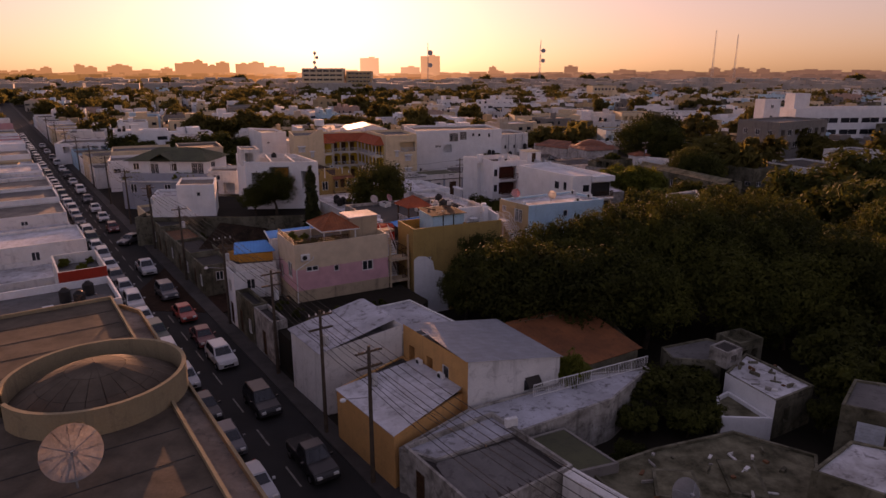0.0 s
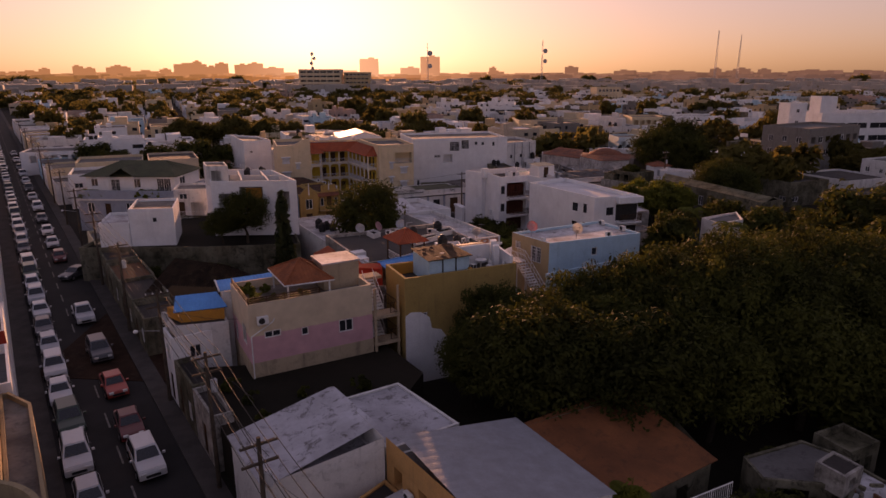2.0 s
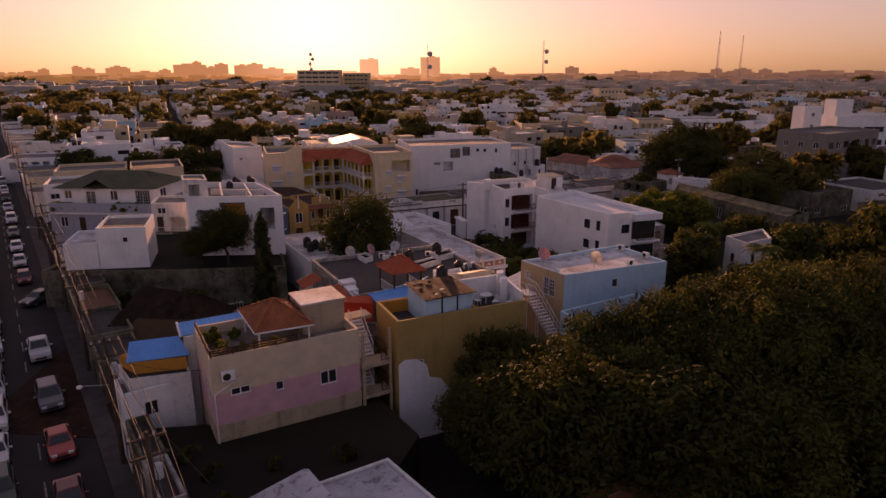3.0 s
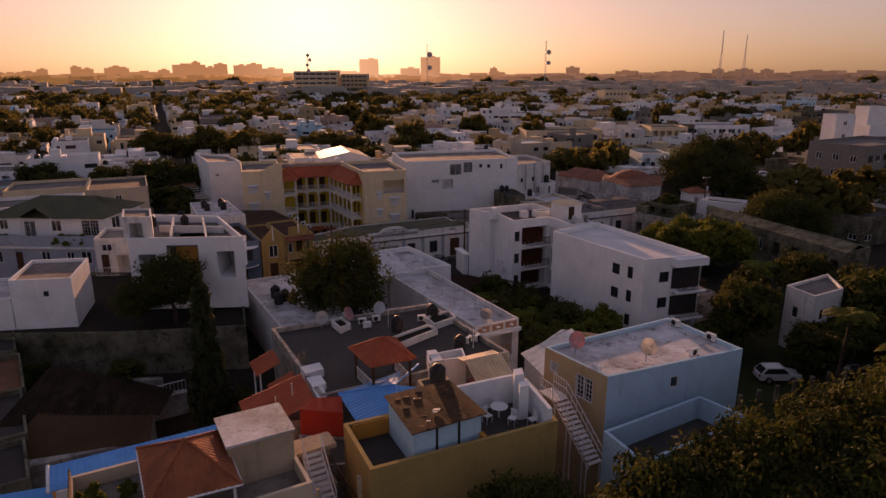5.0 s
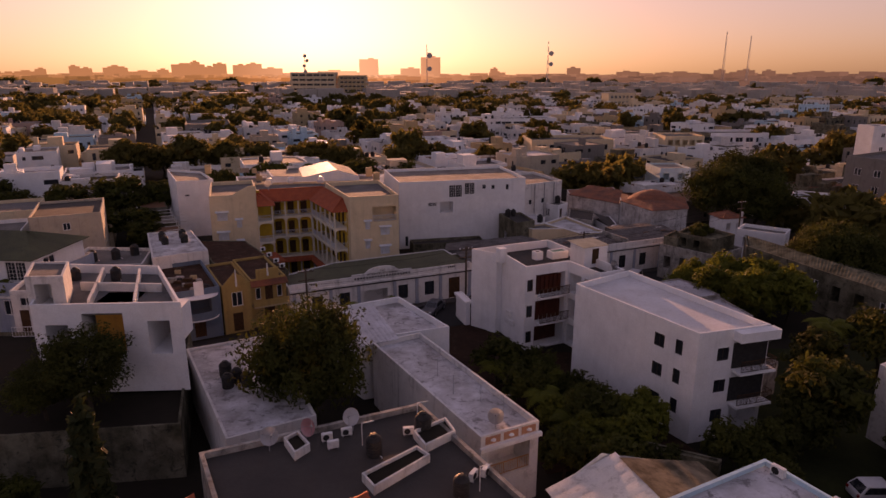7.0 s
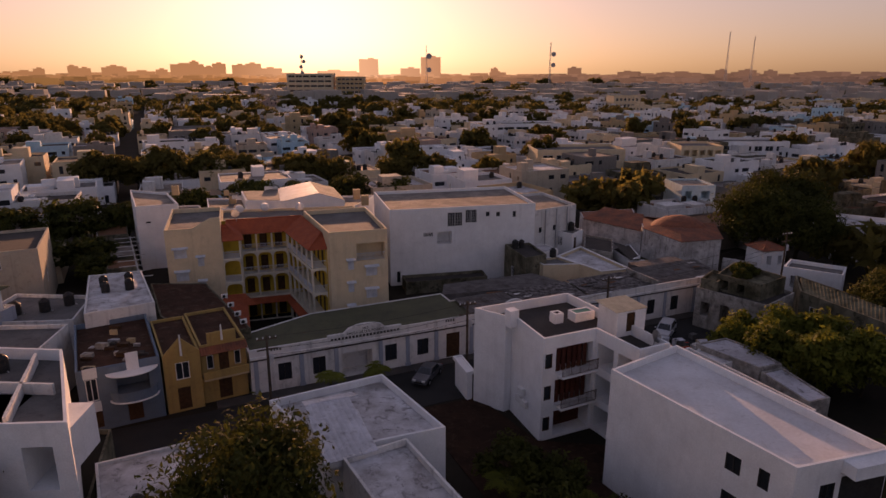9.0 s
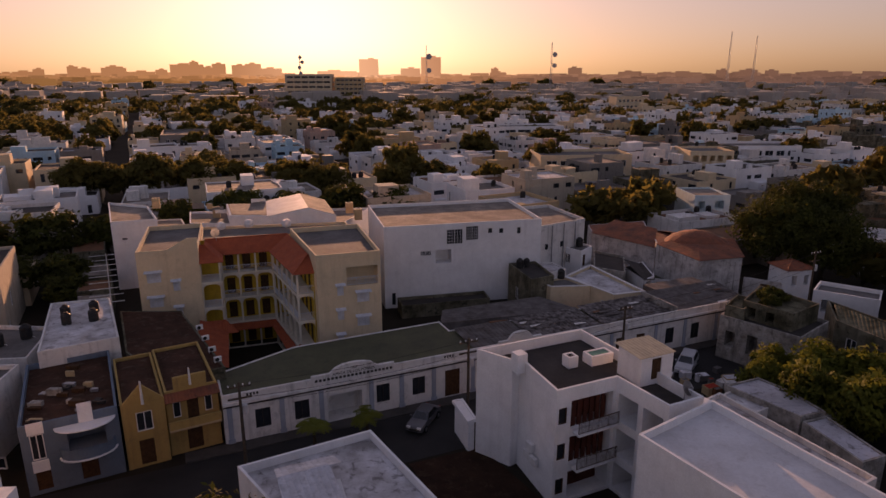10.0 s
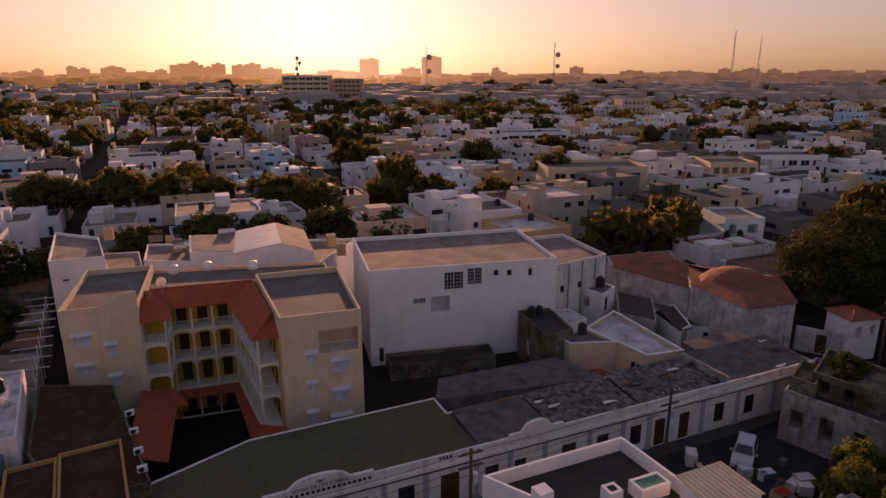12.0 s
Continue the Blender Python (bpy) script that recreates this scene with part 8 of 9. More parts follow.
for p, q in (((1.9, -0.08, 7.95), (1.75, -0.08, 7.7)), ((1.75, -0.08, 7.7), (0.1, -0.08, 6.8)), ((0.1, -0.08, 6.8), (0.1, -0.08, 3.4))):
    tube(bm, PK(*p), PK(*q), 0.05)
part("drain_pipe", bm, WHITEM, pink)
ann = find("blue_roof_house", (-20.0, 64.0))
roof_plane(ann, (-21.4, 62.9, 7.45), (-17.4, 63.9, 7.6), (-19.1, 66.9, 8.7), (-23.0, 64.3, 8.2), TINB, 0.3, 0.02)
slab(ann, [(-20.9, 63.0), (-17.7, 63.9), (-19.0, 66.4), (-22.5, 64.3)], 6.55, 7.42, ORANGEW, "upper_wall", "bright orange wall under the roof")
br2 = thing("blue_roof_shed", (-13.8, 67.6, 0), "long lean-to under a blue tin roof", "shed")
slab(br2, [PK(-0.6, 6.1), PK(6.8, 6.1), PK(6.8, 7.4), PK(-0.6, 7.4)], 0, 8.6, WHITE2, "wall")
roof_plane(br2, PK(-0.9, 6.05, 8.75), PK(7.0, 6.05, 8.75), PK(7.0, 7.7, 9.15), PK(-0.9, 7.7, 9.15), TINB, 0.3, 0.02)
bm = bmesh.new()
tube(bm, PK(-0.9, 6.0, 8.75), PK(-0.9, 7.7, 9.2), 0.08, None, 6)
part("verge_cap", bm, WHITEM, br2)
BUSH = leaf_mesh("leaves", 20, 40, 0.16, 71, 0.8, 0.6, 0.5, 0.5, LEAFY, 0.2)
FERN = leaf_mesh("leaves", 16, 40, 0.2, 72, 1.0, 1.0, 0.7, 0.5, LEAF, 0.2)


def shrub(x, y, z, s, me=None, label="potted leafy shrub"):
    o = new("shrub", me or BUSH)
    o.location, o.scale = (x, y, z), (s, s, s)
    o.rotation_euler.z = rt.random() * 6
    return tagged(o, label, "shrub", "shrubs")


for s, q in ((1.0, 1.0), (2.2, 0.9), (1.2, 2.6), (3.2, 1.1), (0.9, 4.0), (2.4, 4.2), (4.4, 0.8)):
    shrub(*PK(s, q), 8.6, rt.uniform(0.7, 1.1), None, "leafy shrub in the roof garden")
for x, y, s in ((-12.0, 53.5, 0.9), (-13.5, 56, 1.0), (-10, 57, 0.8), (-15.5, 57.8, 1.1), (-6, 58, 1.2), (-9.0, 54.5, 0.7)):
    shrub(x, y, 3.4, s * 0.7, FERN, "wild shrub in the walled yard")
bm = bmesh.new()
prism(bm, [(-12.2, 49.2), (-7.2, 52.4), (-3.2, 55.2), (-1.5, 60.5), (-5.2, 66.4), (-15.4, 61.9), (-20.4, 61.2)], 0, 3.4)
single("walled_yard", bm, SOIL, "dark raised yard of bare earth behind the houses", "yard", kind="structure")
so = thing("outdoor_stair", (-5.5, 66.0, 0), "concrete outdoor stair in two flights beside the pink house", "stair")
for z0 in (4.15, 6.55):
    for k in range(10):
        q = 1.2 + 0.22 * k
        bm = bmesh.new()
        prism(bm, [PK(10.5, q), PK(11.4, q), PK(11.4, q + 0.26), PK(10.5, q + 0.26)], z0 + 0.21 * k, z0 + 0.21 * k + 0.12)
        part("step", bm, WHITE2, so)
    for a in (10.46, 11.44):
        bm = bmesh.new()
        tube(bm, PK(a, 1.2, z0 + 0.9), PK(a, 3.4, z0 + 2.9), 0.035, None, 6)
        tube(bm, PK(a, 1.2, z0), PK(a, 3.4, z0 + 2.0), 0.06, None, 6)
        for k in range(3):
            tube(bm, PK(a, 1.25 + k, z0 + 0.9 * k), PK(a, 1.25 + k, z0 + 0.9 + 0.9 * k), 0.025, None, 6)
        part("handrail", bm, WHITEM, so)
for z in (3.9, 6.25, 8.5):
    slab(so, [PK(10.0, -0.2), PK(12.3, -0.2), PK(12.3, 1.2), PK(10.0, 1.2)] if z < 8 else [PK(10.0, 3.4), PK(12.3, 3.4), PK(12.3, 4.6), PK(10.0, 4.6)], z, z + 0.25, BASE, "landing")
slab(so, [PK(10.0, 3.5), PK(12.3, 3.5), PK(12.3, 4.6), PK(10.0, 4.6)], 6.0, 6.25, BASE, "landing")
slab(so, [PK(10.0, 4.62), PK(12.3, 4.62), PK(12.3, 4.8), PK(10.0, 4.8)], 0, 8.7, BASE, "rear_wall")
for a in (10.05, 12.1):
    slab(so, [PK(a, -0.15), PK(a + 0.18, -0.15), PK(a + 0.18, 0.03), PK(a, 0.03)], 0, 8.9, BASE, "column")
for z in (4.15, 6.5):
    railing(so, PK(11.5, -0.1), PK(12.2, -0.1), z, 0.95, 0.3, WOOD)
    railing(so, PK(12.2, -0.1), PK(12.2, 4.4), z, 0.95, 0.3, WOOD)

# ---------------------------------------------------------------- roofs nearest the start
STREAKY = material("streaked_white_coating", (0.62, 0.63, 0.70), (0.20, 0.195, 0.20), 0.75, 0, 0.22, 3.2, 0.15, 0, (0.10, 0.095, 0.09), 0.85, spots=0.9, spec=0.45)
tr = find("tin_roof_house", (-8, 48))
roof_plane(tr, (-12.7, 48.5, 5.3), (-9.2, 43.6, 5.3), (-3.1, 46.2, 6.6), (-7.0, 52.3, 6.6), STREAKY, 0.8, 0.008)
skirt(tr, [(-9.1, 44.0, 5.3), (-3.2, 46.3, 6.6), (-7.0, 52.0, 6.6), (-12.4, 48.4, 5.3)], 5.15, WHITE2)
ls = find("low_shed", (-3, 40))
roof_plane(ls, (-7.6, 40.7, 4.02), (-3.0, 34.6, 4.02), (1.5, 40.2, 4.4), (-3.1, 46.1, 4.4), TINW, 0.9, 0.008)
ph = find("peach_house", (3, 45))
skirt(ph, [(1.7, 39.6, 6.6), (8.6, 43.1, 5.45)], 5.35, WHITE2)
skirt(ph, [(-3.1, 46.3, 6.65), (1.7, 39.6, 6.6)], 5.35, PEACH)
roof_plane(ph, (8.8, 43.0, 5.42), (4.5, 50.4, 5.42), (-3.2, 46.3, 6.7), (1.6, 39.4, 6.65), material("grey_painted_sheet", (0.30, 0.31, 0.34), (0.24, 0.245, 0.26), 0.6), 0.6, 0.012)
cr = building("stained_roof_house", [(-3.0, 46.6), (1.0, 49.4), (-3.0, 54.6), (-6.8, 52.2)], 5.5, WHITE2, STREAKY, "white house with a black-streaked pale roof", "house", 0.12, {})
rr = find("rust_roof_house", (11, 50))
roof_plane(rr, (8.8, 44.0, 3.5), (16.5, 48.8, 3.5), (14.4, 55.2, 4.9), (5.0, 50.6, 4.9), material("orange_rust_sheet", (0.31, 0.105, 0.04), (0.17, 0.06, 0.025), 0.85, 0.05, 0.3, 8, 0.2, 0, (0.08, 0.035, 0.02), 0.5, spots=0.5, spec=0.3), 0.5, 0.012)
skirt(rr, [(16.2, 49.0, 3.5), (14.0, 55.0, 4.9), (5.2, 50.4, 4.9), (9.0, 44.4, 3.5)], 3.35, OLDWALL)
ter = building("terrace_roofs", [(-2.7, 34.5), (-0.4, 33.2), (4.4, 36.0), (12.0, 40.6), (16.2, 45.6), (9.0, 44.1), (8.5, 42.9), (1.8, 39.3)], 3.2, DIRTYW, STREAKY, "white-washed stained terrace roofs", "house", 0.12, {})
railing(ter, (6.4, 40.8), (15.9, 45.6), 3.25, 1.0, 0.16)
put(AC, 4.4, 36.8, 3.35, 200)
for q in (0.32, 0.66):
    x, y = -3.1 + 4.8 * q - 0.22, 46.3 - 6.7 * q - 0.16
    put(AC, x, y, 4.2, -54.4, 0.8)
bm = bmesh.new()
for a, z in ((4.7, 4.35),):
    e = Vector((6.9, 3.5)).normalized()
    n = Vector((e.y, -e.x))
    p = Vector((1.7, 39.6)) + e * a
    u, v = p + e * 1.2, n * 0.6
    quad(bm, (*p, z), (*u, z), (*(u + v), z - 0.55), (*(p + v), z - 0.55))
    quad(bm, (*(p + v), z - 0.6), (*(u + v), z - 0.6), (*u, z - 0.05), (*p, z - 0.05))
part("top_hung_shutter", bm, ROOFD, ph)
building("dark_shed", [(1.4, 29.2), (7.0, 32.1), (4.3, 35.8), (-0.4, 33.0)], 3.0, GREYP, ROOFD, "shed under dark corrugated sheets", "shed", 0.05, {})
ds = find("dark_shed", (3, 32.5))
roof_plane(ds, (1.3, 29.1, 3.08), (7.1, 32.1, 3.08), (4.4, 35.8, 3.2), (-0.5, 33.0, 3.2), ROOFG, 0.7, 0.03)
building("olive_shed", [(7.1, 32.4), (10.6, 33.6), (8.0, 37.6), (4.5, 35.9)], 2.8, GREYP, ROOFO, "low shed with an olive roof", "shed", 0.06, {})
building("thick_wall", [(6.8, 31.4), (9.6, 28.2), (10.3, 28.8), (7.5, 32.0)], 3.6, WHITE2, WHITE2, "thick white masonry wall end", "wall", 0.05, {})
MOSS = material("mossy_concrete_roof", (0.20, 0.18, 0.12), (0.055, 0.05, 0.03), 0.95, 0, 0.8, 7, 0.4, 0, None, 0.5)
building("mossy_roofs", [(11.0, 28.4), (20.0, 28.6), (23.5, 35.2), (19.4, 38.0), (13.6, 36.0), (8.8, 33.6)], 2.2, OLDWALL, MOSS, "broken mossy concrete roofs", "ruin", 0.18, {})
for p, z in (([(12.0, 31.0), (14.6, 30.6), (15.0, 33.4), (12.6, 33.6)], 2.5), ([(16.5, 31.5), (18.5, 31.0), (19.2, 34.6), (17.0, 34.8)], 2.35)):
    building("mossy_roofs", p, z, OLDWALL, MOSS, "raised patch of broken mossy roof", "ruin", 0.0, {}, z0=2.0)
building("ruin_house", [(23.5, 40.6), (27.5, 42.9), (25.0, 48.6), (21.8, 45.0)], 3.0, OLDWALL, ROOFW, "ruined white house with a peeling mossy roof", "ruin", 0.14, {0: [(1.2, 1.9, 1.0, 2.2, "h")]}, edge_walls={3: WHITE})
building("ruin_house", [(18.4, 47.2), (22.2, 46.6), (24.8, 49.2), (22.8, 51.2), (18.3, 49.4)], 3.2, OLDWALL, ROOFG, "ruined house with a dark mossy roof", "ruin", 0.12, {0: [(0.8, 2.6, 0.2, 2.8, "h")]})
building("ruin_tower", [(22.2, 45.8), (23.8, 46.8), (23.0, 48.4), (21.4, 47.3)], 4.3, DIRTYW, ROOFD, "white stair head of the ruined house", "ruin", 0.08, {0: [(0.5, 1.2, 3.4, 4.0, "h")]}, z0=3.0)
building("ruin_tower", [(24.8, 49.4), (27.4, 50.6), (26.4, 52.8), (23.8, 51.6)], 3.1, OLDWALL, MOSS, "roofless white room with window gaps", "ruin", 0.5, {0: [(0.5, 1.1, 1.6, 2.8, "h"), (1.6, 2.3, 1.6, 2.8, "h")]})
building("low_white_wall", [(19.9, 40.7), (23.4, 40.5), (22.0, 44.6), (20.6, 43.6)], 1.5, WHITE, MOSS, "broken low white wall of the ruin", "wall", 0.3, {})
building("grey_roof_house", [(25.6, 36.9), (30.4, 34.2), (33.6, 38.4), (28.6, 40.4)], 4.8, OLDWALL, ROOFG, "mossy house with a grey roof and a pale shutter", "house", 0.15, {0: [(1.0, 2.6, 2.6, 4.0, "s")]})
building("grey_roof_house", [(20.0, 30.2), (24.6, 26.4), (28.6, 31.0), (23.9, 33.1)], 4.6, OLDWALL, ROOFW, "mossy house with a broad pale roof", "house", 0.12, {})
for x, y, r in ((24.0, 43.8, 1.3), (19.6, 41.6, 1.2), (26.0, 47.0, 1.4), (21.0, 50.6, 1.5), (12.2, 36.8, 1.1), (27.8, 41.4, 1.4), (30.5, 44.0, 2.4), (32.0, 48.0, 2.8), (28.6, 54.5, 2.6), (35.0, 52.0, 3.0), (35.5, 44.5, 2.6)):
    near_tree(x, y, r, label="wild bush growing through the ruin", sz=0.95)
for x, y, r in ((16.5, 43.5, 2.4), (18.6, 44.6, 2.2), (20.2, 45.6, 1.7), (14.0, 41.2, 1.5), (17.6, 41.0, 1.6)):
    near_tree(x, y, r, label="dark overgrown tree in the ruined yard", sz=0.8)
near_tree(9.6, 43.6, 1.2, z=0, label="small palm-like tree beside the rust roof", pool=SUNLEAF, sz=2.2)

rr2 = random.Random(8)
for k in range(46):        # rubble, loose blocks and boards on the broken roofs
    x, y, z = (rr2.uniform(11, 21), rr2.uniform(29.5, 35.5), 2.2) if k < 26 else (rr2.uniform(22.6, 26.4), rr2.uniform(42.2, 47.0), 3.0)
    a = rr2.uniform(0, 6.28)
    w, l, h = rr2.uniform(0.08, 0.3), rr2.uniform(0.2, 0.9), rr2.uniform(0.06, 0.3)
    c, q = math.cos(a), math.sin(a)
    bm = bmesh.new()
    prism(bm, [(x + u * c - v * q, y + u * q + v * c) for u, v in ((0, 0), (l, 0.02), (l * 0.9, w), (0.03, w * 0.8))], z, z + h)
    single("rubble", bm, rr2.choice((WHITE2, DIRTYW, OLDWALL, TINR)), "loose rubble and boards on the broken roof", "rubble", "rubble on the ruin", at=(x, y, z))

# corner building: drum, inner dome, ledge, garden
cb = find("corner_building", road(-4, -16))
bm = bmesh.new()
cx, cy, n = -21.3, 35.8, 56
for i in range(n):
    a0, a1 = 2 * math.pi * i / n, 2 * math.pi * (i + 1) / n
    if 3.75 < (a0 + a1) / 2 < 4.0:
        continue
    q = lambda r, a, z: (cx + r * math.cos(a), cy + r * math.sin(a), z)
    quad(bm, q(5.15, a0, 6.1), q(5.15, a1, 6.1), q(5.15, a1, 7.8), q(5.15, a0, 7.8))
    quad(bm, q(5.15, a0, 7.8), q(5.15, a1, 7.8), q(4.9, a1, 7.8), q(4.9, a0, 7.8))
    quad(bm, q(4.9, a0, 7.8), q(4.9, a1, 7.8), q(4.9, a1, 6.2), q(4.9, a0, 6.2))
part("drum_wall", bm, DARKTAN, cb, "cream round parapet")
for i in range(20):
    a0, a1 = 2 * math.pi * i / 20, 2 * math.pi * (i + 1) / 20 - 0.012
    for r0, r1, z0, z1 in ((4.88, 3.3, 6.5, 7.45), (3.28, 1.7, 7.46, 8.1), (1.68, 0.05, 8.11, 8.4)):
        bm = bmesh.new()
        quad(bm, q(r0, a0, z0), q(r0, a1, z0), q(r1, a1, z1), q(r1, a0, z1))
        part("roof_panel", bm, PANELR, cb)
for k in range(-6, 5):
    bm = bmesh.new()
    prism(bm, [road(k * 3.2, -6.6), road(k * 3.2 + 0.08, -6.6), road(k * 3.2 + 0.08, -25.6), road(k * 3.2, -25.6)], 6.2, 6.225)
    bmesh.ops.recalc_face_normals(bm, faces=bm.faces)
    part("roof_seam", bm, ROOFD, cb)
building("street_ledge", [road(-24, -6.15), road(-24, -4.5), road(13.0, -4.5), road(15.5, -5.6), road(15.5, -6.15)], 5.4, DARKTAN, ROOFT, "tan ledge along the corner building", "ledge", 0.35, {2: [(k * 3.3 + 1.2, k * 3.3 + 2.4, 1.0, 3.4, "w") for k in range(11)]})
street_house(16.2, 23.9, -1, 10, 5.4, WHITE, ROOFG, "white street house with a small cluttered roof", par=0.7)
poly = [road(24, -9.6), road(24, -5.4), road(31.2, -5.4), road(31.2, -9.6)]
building("red_parapet_house", poly, 6.0, WHITE2, ROOFG, "house with a bright red end parapet and roof plants", "house", 1.1, {1: [(1, 2, 0.2, 2.6, "d"), (4, 5, 1, 2.5, "w")]}, edge_walls={0: REDW})
poly = [road(16.2, -26), road(16.2, -15.6), road(31, -15.6), road(31, -26)]
building("garden_roof", poly, 4.2, OLDWALL, SOIL, "overgrown garden roof behind the street house", "house", 0.4, {})
for k in range(12):
    shrub(*road(rt.uniform(17, 30), rt.uniform(-25, -16.5)), 4.2, rt.uniform(0.7, 1.4), FERN, "wild shrub on the garden roof")
for k in range(6):
    shrub(*road(rt.uniform(26, 30.5), rt.uniform(-9, -6)), 6.0, rt.uniform(0.6, 0.9), None, "potted shrub behind the red parapet")
for s, v in ((18.5, -8.5), (20.0, -9.5), (21.0, -7.5)):
    put(TANK, *road(s, v), 5.4, 0, 0.9)
put(AC, *road(17.5, -11), 5.4, 40)

# ---------------------------------------------------------------- white house shell, grey-blue house, row houses, church, hall
whs = find("white_house", (-28, 105))
building("roof_room", [(-31.9, 101.2), (-29.0, 101.4), (-30.8, 105.4), (-33.7, 105.2)], 13.5, WHITE2, ROOFG, "white roof room with an open doorway", "roof room", 0.15, {0: [(0.6, 1.9, 11.2, 13.0, "h")]}, z0=11.01)
for a, b in (((-27.2, 101.2), (-30.4, 109.8)), ((-30.2, 105.6), (-23.2, 105.2)), ((-23.6, 101.2), (-27.0, 109.6))):
    d = (Vector(b) - Vector(a)).normalized()
    nn = Vector((-d.y, d.x)) * 0.1
    slab(whs, [tuple(Vector(a) - nn), tuple(Vector(b) - nn), tuple(Vector(b) + nn), tuple(Vector(a) + nn)], 11.005, 11.75, WHITE2, "inner_wall")
bm = bmesh.new()
prism(bm, [(-26.7, 101.0), (-24.6, 101.1), (-24.6, 101.25), (-26.7, 101.15)], 7.45, 10.9)
part("inner_panel", bm, ORANGEW, whs, "orange inner wall")
e0 = [GH(0.0, 1.5), GH(16.5, 1.5), GH(16.5, 12.4), GH(0.0, 12.4)]
r0, r1 = GH(4.6, 7.0, 11.0), GH(12.4, 7.0, 11.0)
for a, b, c, d in ((e0[0], e0[1], r1, r0), (e0[2], e0[3], r0, r1), (e0[1], e0[2], r1, r1), (e0[3], e0[0], r0, r0)):
    fan_plane(green, (*a, 9.0), (*b, 9.0), c, d, ROOFO, 0.4, 0.02)
porch = GH(5.2, 0.9, 9.1), GH(9.6, 0.9, 9.1), GH(7.4, 1.2, 10.4), GH(7.4, 5.2, 10.4)
fan_plane(green, porch[0], GH(5.2, 4.0, 9.1), porch[3], porch[2], ROOFO, 0.4, 0.02)
fan_plane(green, GH(9.6, 4.0, 9.1), porch[1], porch[2], porch[3], ROOFO, 0.4, 0.02)
for q in (5.3, 9.5):
    bm = bmesh.new()
    tube(bm, GH(q, 1.0, 5.4), GH(q, 1.0, 9.1), 0.1)
    part("post", bm, WHITEM, green)
slab(green, [GH(-0.15, -0.25), GH(16.75, -0.25), GH(16.75, -0.004), GH(-0.15, -0.004)], 5.2, 5.45, WHITE2, "cornice")
for q in (1.0, 2.2, 3.2, 10.4, 11.3, 12.6, 13.5):
    shrub(*GH(q, 0.8), 5.4, 1.5, None, "potted shrub on the terrace of the grey-blue house")
yel = find("row_house", ROW(8.4, 5))
bm = bmesh.new()
for d in (-0.02, 0.2):
    pts = [ROW(6.8, d, 5.7), ROW(10.0, d, 5.7), ROW(8.4, d, 7.3)]
    quad(bm, *(pts if d < 0 else pts[::-1]))
quad(bm, ROW(6.8, -0.02, 5.7), ROW(8.4, -0.02, 7.3), ROW(8.4, 0.2, 7.3), ROW(6.8, 0.2, 5.7))
quad(bm, ROW(8.4, -0.02, 7.3), ROW(10.0, -0.02, 5.7), ROW(10.0, 0.2, 5.7), ROW(8.4, 0.2, 7.3))
part("gable", bm, YELLOW, yel)
bm = bmesh.new()
tube(bm, ROW(8.4, -0.1, 5.6), ROW(8.4, -0.1, 7.6), 0.12, 0.07, 8)
part("finial", bm, WHITE2, yel)
yel2 = find("row_house", ROW(12.2, 5))
slab(yel2, [ROW(10.1, -0.6), ROW(14.2, -0.6), ROW(14.2, 0.5), ROW(10.1, 0.5)], 2.7, 2.9, TAN, "balcony")
slab(yel2, [ROW(10.1, -0.6), ROW(14.2, -0.6), ROW(14.2, -0.45), ROW(10.1, -0.45)], 2.9, 3.6, YELLOW, "balcony_wall")
slab(yel2, [ROW(10.8, 0.45), ROW(13.4, 0.45), ROW(13.4, 0.7), ROW(10.8, 0.7)], 5.9, 7.0, YELLOW, "gable")
roof_plane(yel2, ROW(10.0, -0.3, 5.2), ROW(14.3, -0.3, 5.2), ROW(14.3, 0.5, 5.7), ROW(10.0, 0.5, 5.7), TILED, 0.25, 0.03)
bm = bmesh.new()
tube(bm, ROW(12.1, 0.35, 6.2), ROW(12.1, 0.35, 7.7), 0.12, 0.07, 8)
part("finial", bm, WHITE2, yel2)
blu = find("row_house", ROW(3.3, 6))
for s0, s1, z0, z1 in ((0.5, 1.6, 5.05, 6.0), (0.5, 1.6, 1.9, 2.85), (3.9, 4.9, 5.0, 6.8)):
    slab(blu, [ROW(s0, -0.06), ROW(s1, -0.06), ROW(s1, -0.003), ROW(s0, -0.003)], z0, z1, WHITE, "white_panel")
bm = bmesh.new()
prev = None
for i in range(9):
    a = math.pi * i / 8
    p, q = ROW(4.3 - 1.9 * math.cos(a), -1.2 * math.sin(a), 2.6), ROW(4.3 - 1.9 * math.cos(a), -1.2 * math.sin(a), 3.5)
    if prev:
        quad(bm, prev[0], p, q, prev[1])
    prev = (p, q)
part("bay_balcony", bm, plaster("teal_plaster", (0.10, 0.17, 0.23)), blu)
for zz, rr in ((2.55, 1.32), (5.1, 1.4)):
    bm = bmesh.new()
    ring = [ROW(4.3 - (1.9 + rr - 1.2) * math.cos(math.pi * i / 10), -rr * math.sin(math.pi * i / 10)) for i in range(11)]
    prism(bm, ring[::-1], zz, zz + 0.1)
    bmesh.ops.recalc_face_normals(bm, faces=bm.faces)
    part("bay_cornice", bm, WHITE, blu)
building("near_roof_house", [(-42.6, 120.4), (-35.0, 120.0), (-36.0, 128.0), (-43.0, 127.5)], 6.0, WHITE2, ROOFG, "cream house with a low grey roof", "house", 0.4, {0: [(8.6, 9.6, 3.6, 4.6, "w"), (8.6, 10, 1.4, 2.4, "w")]})
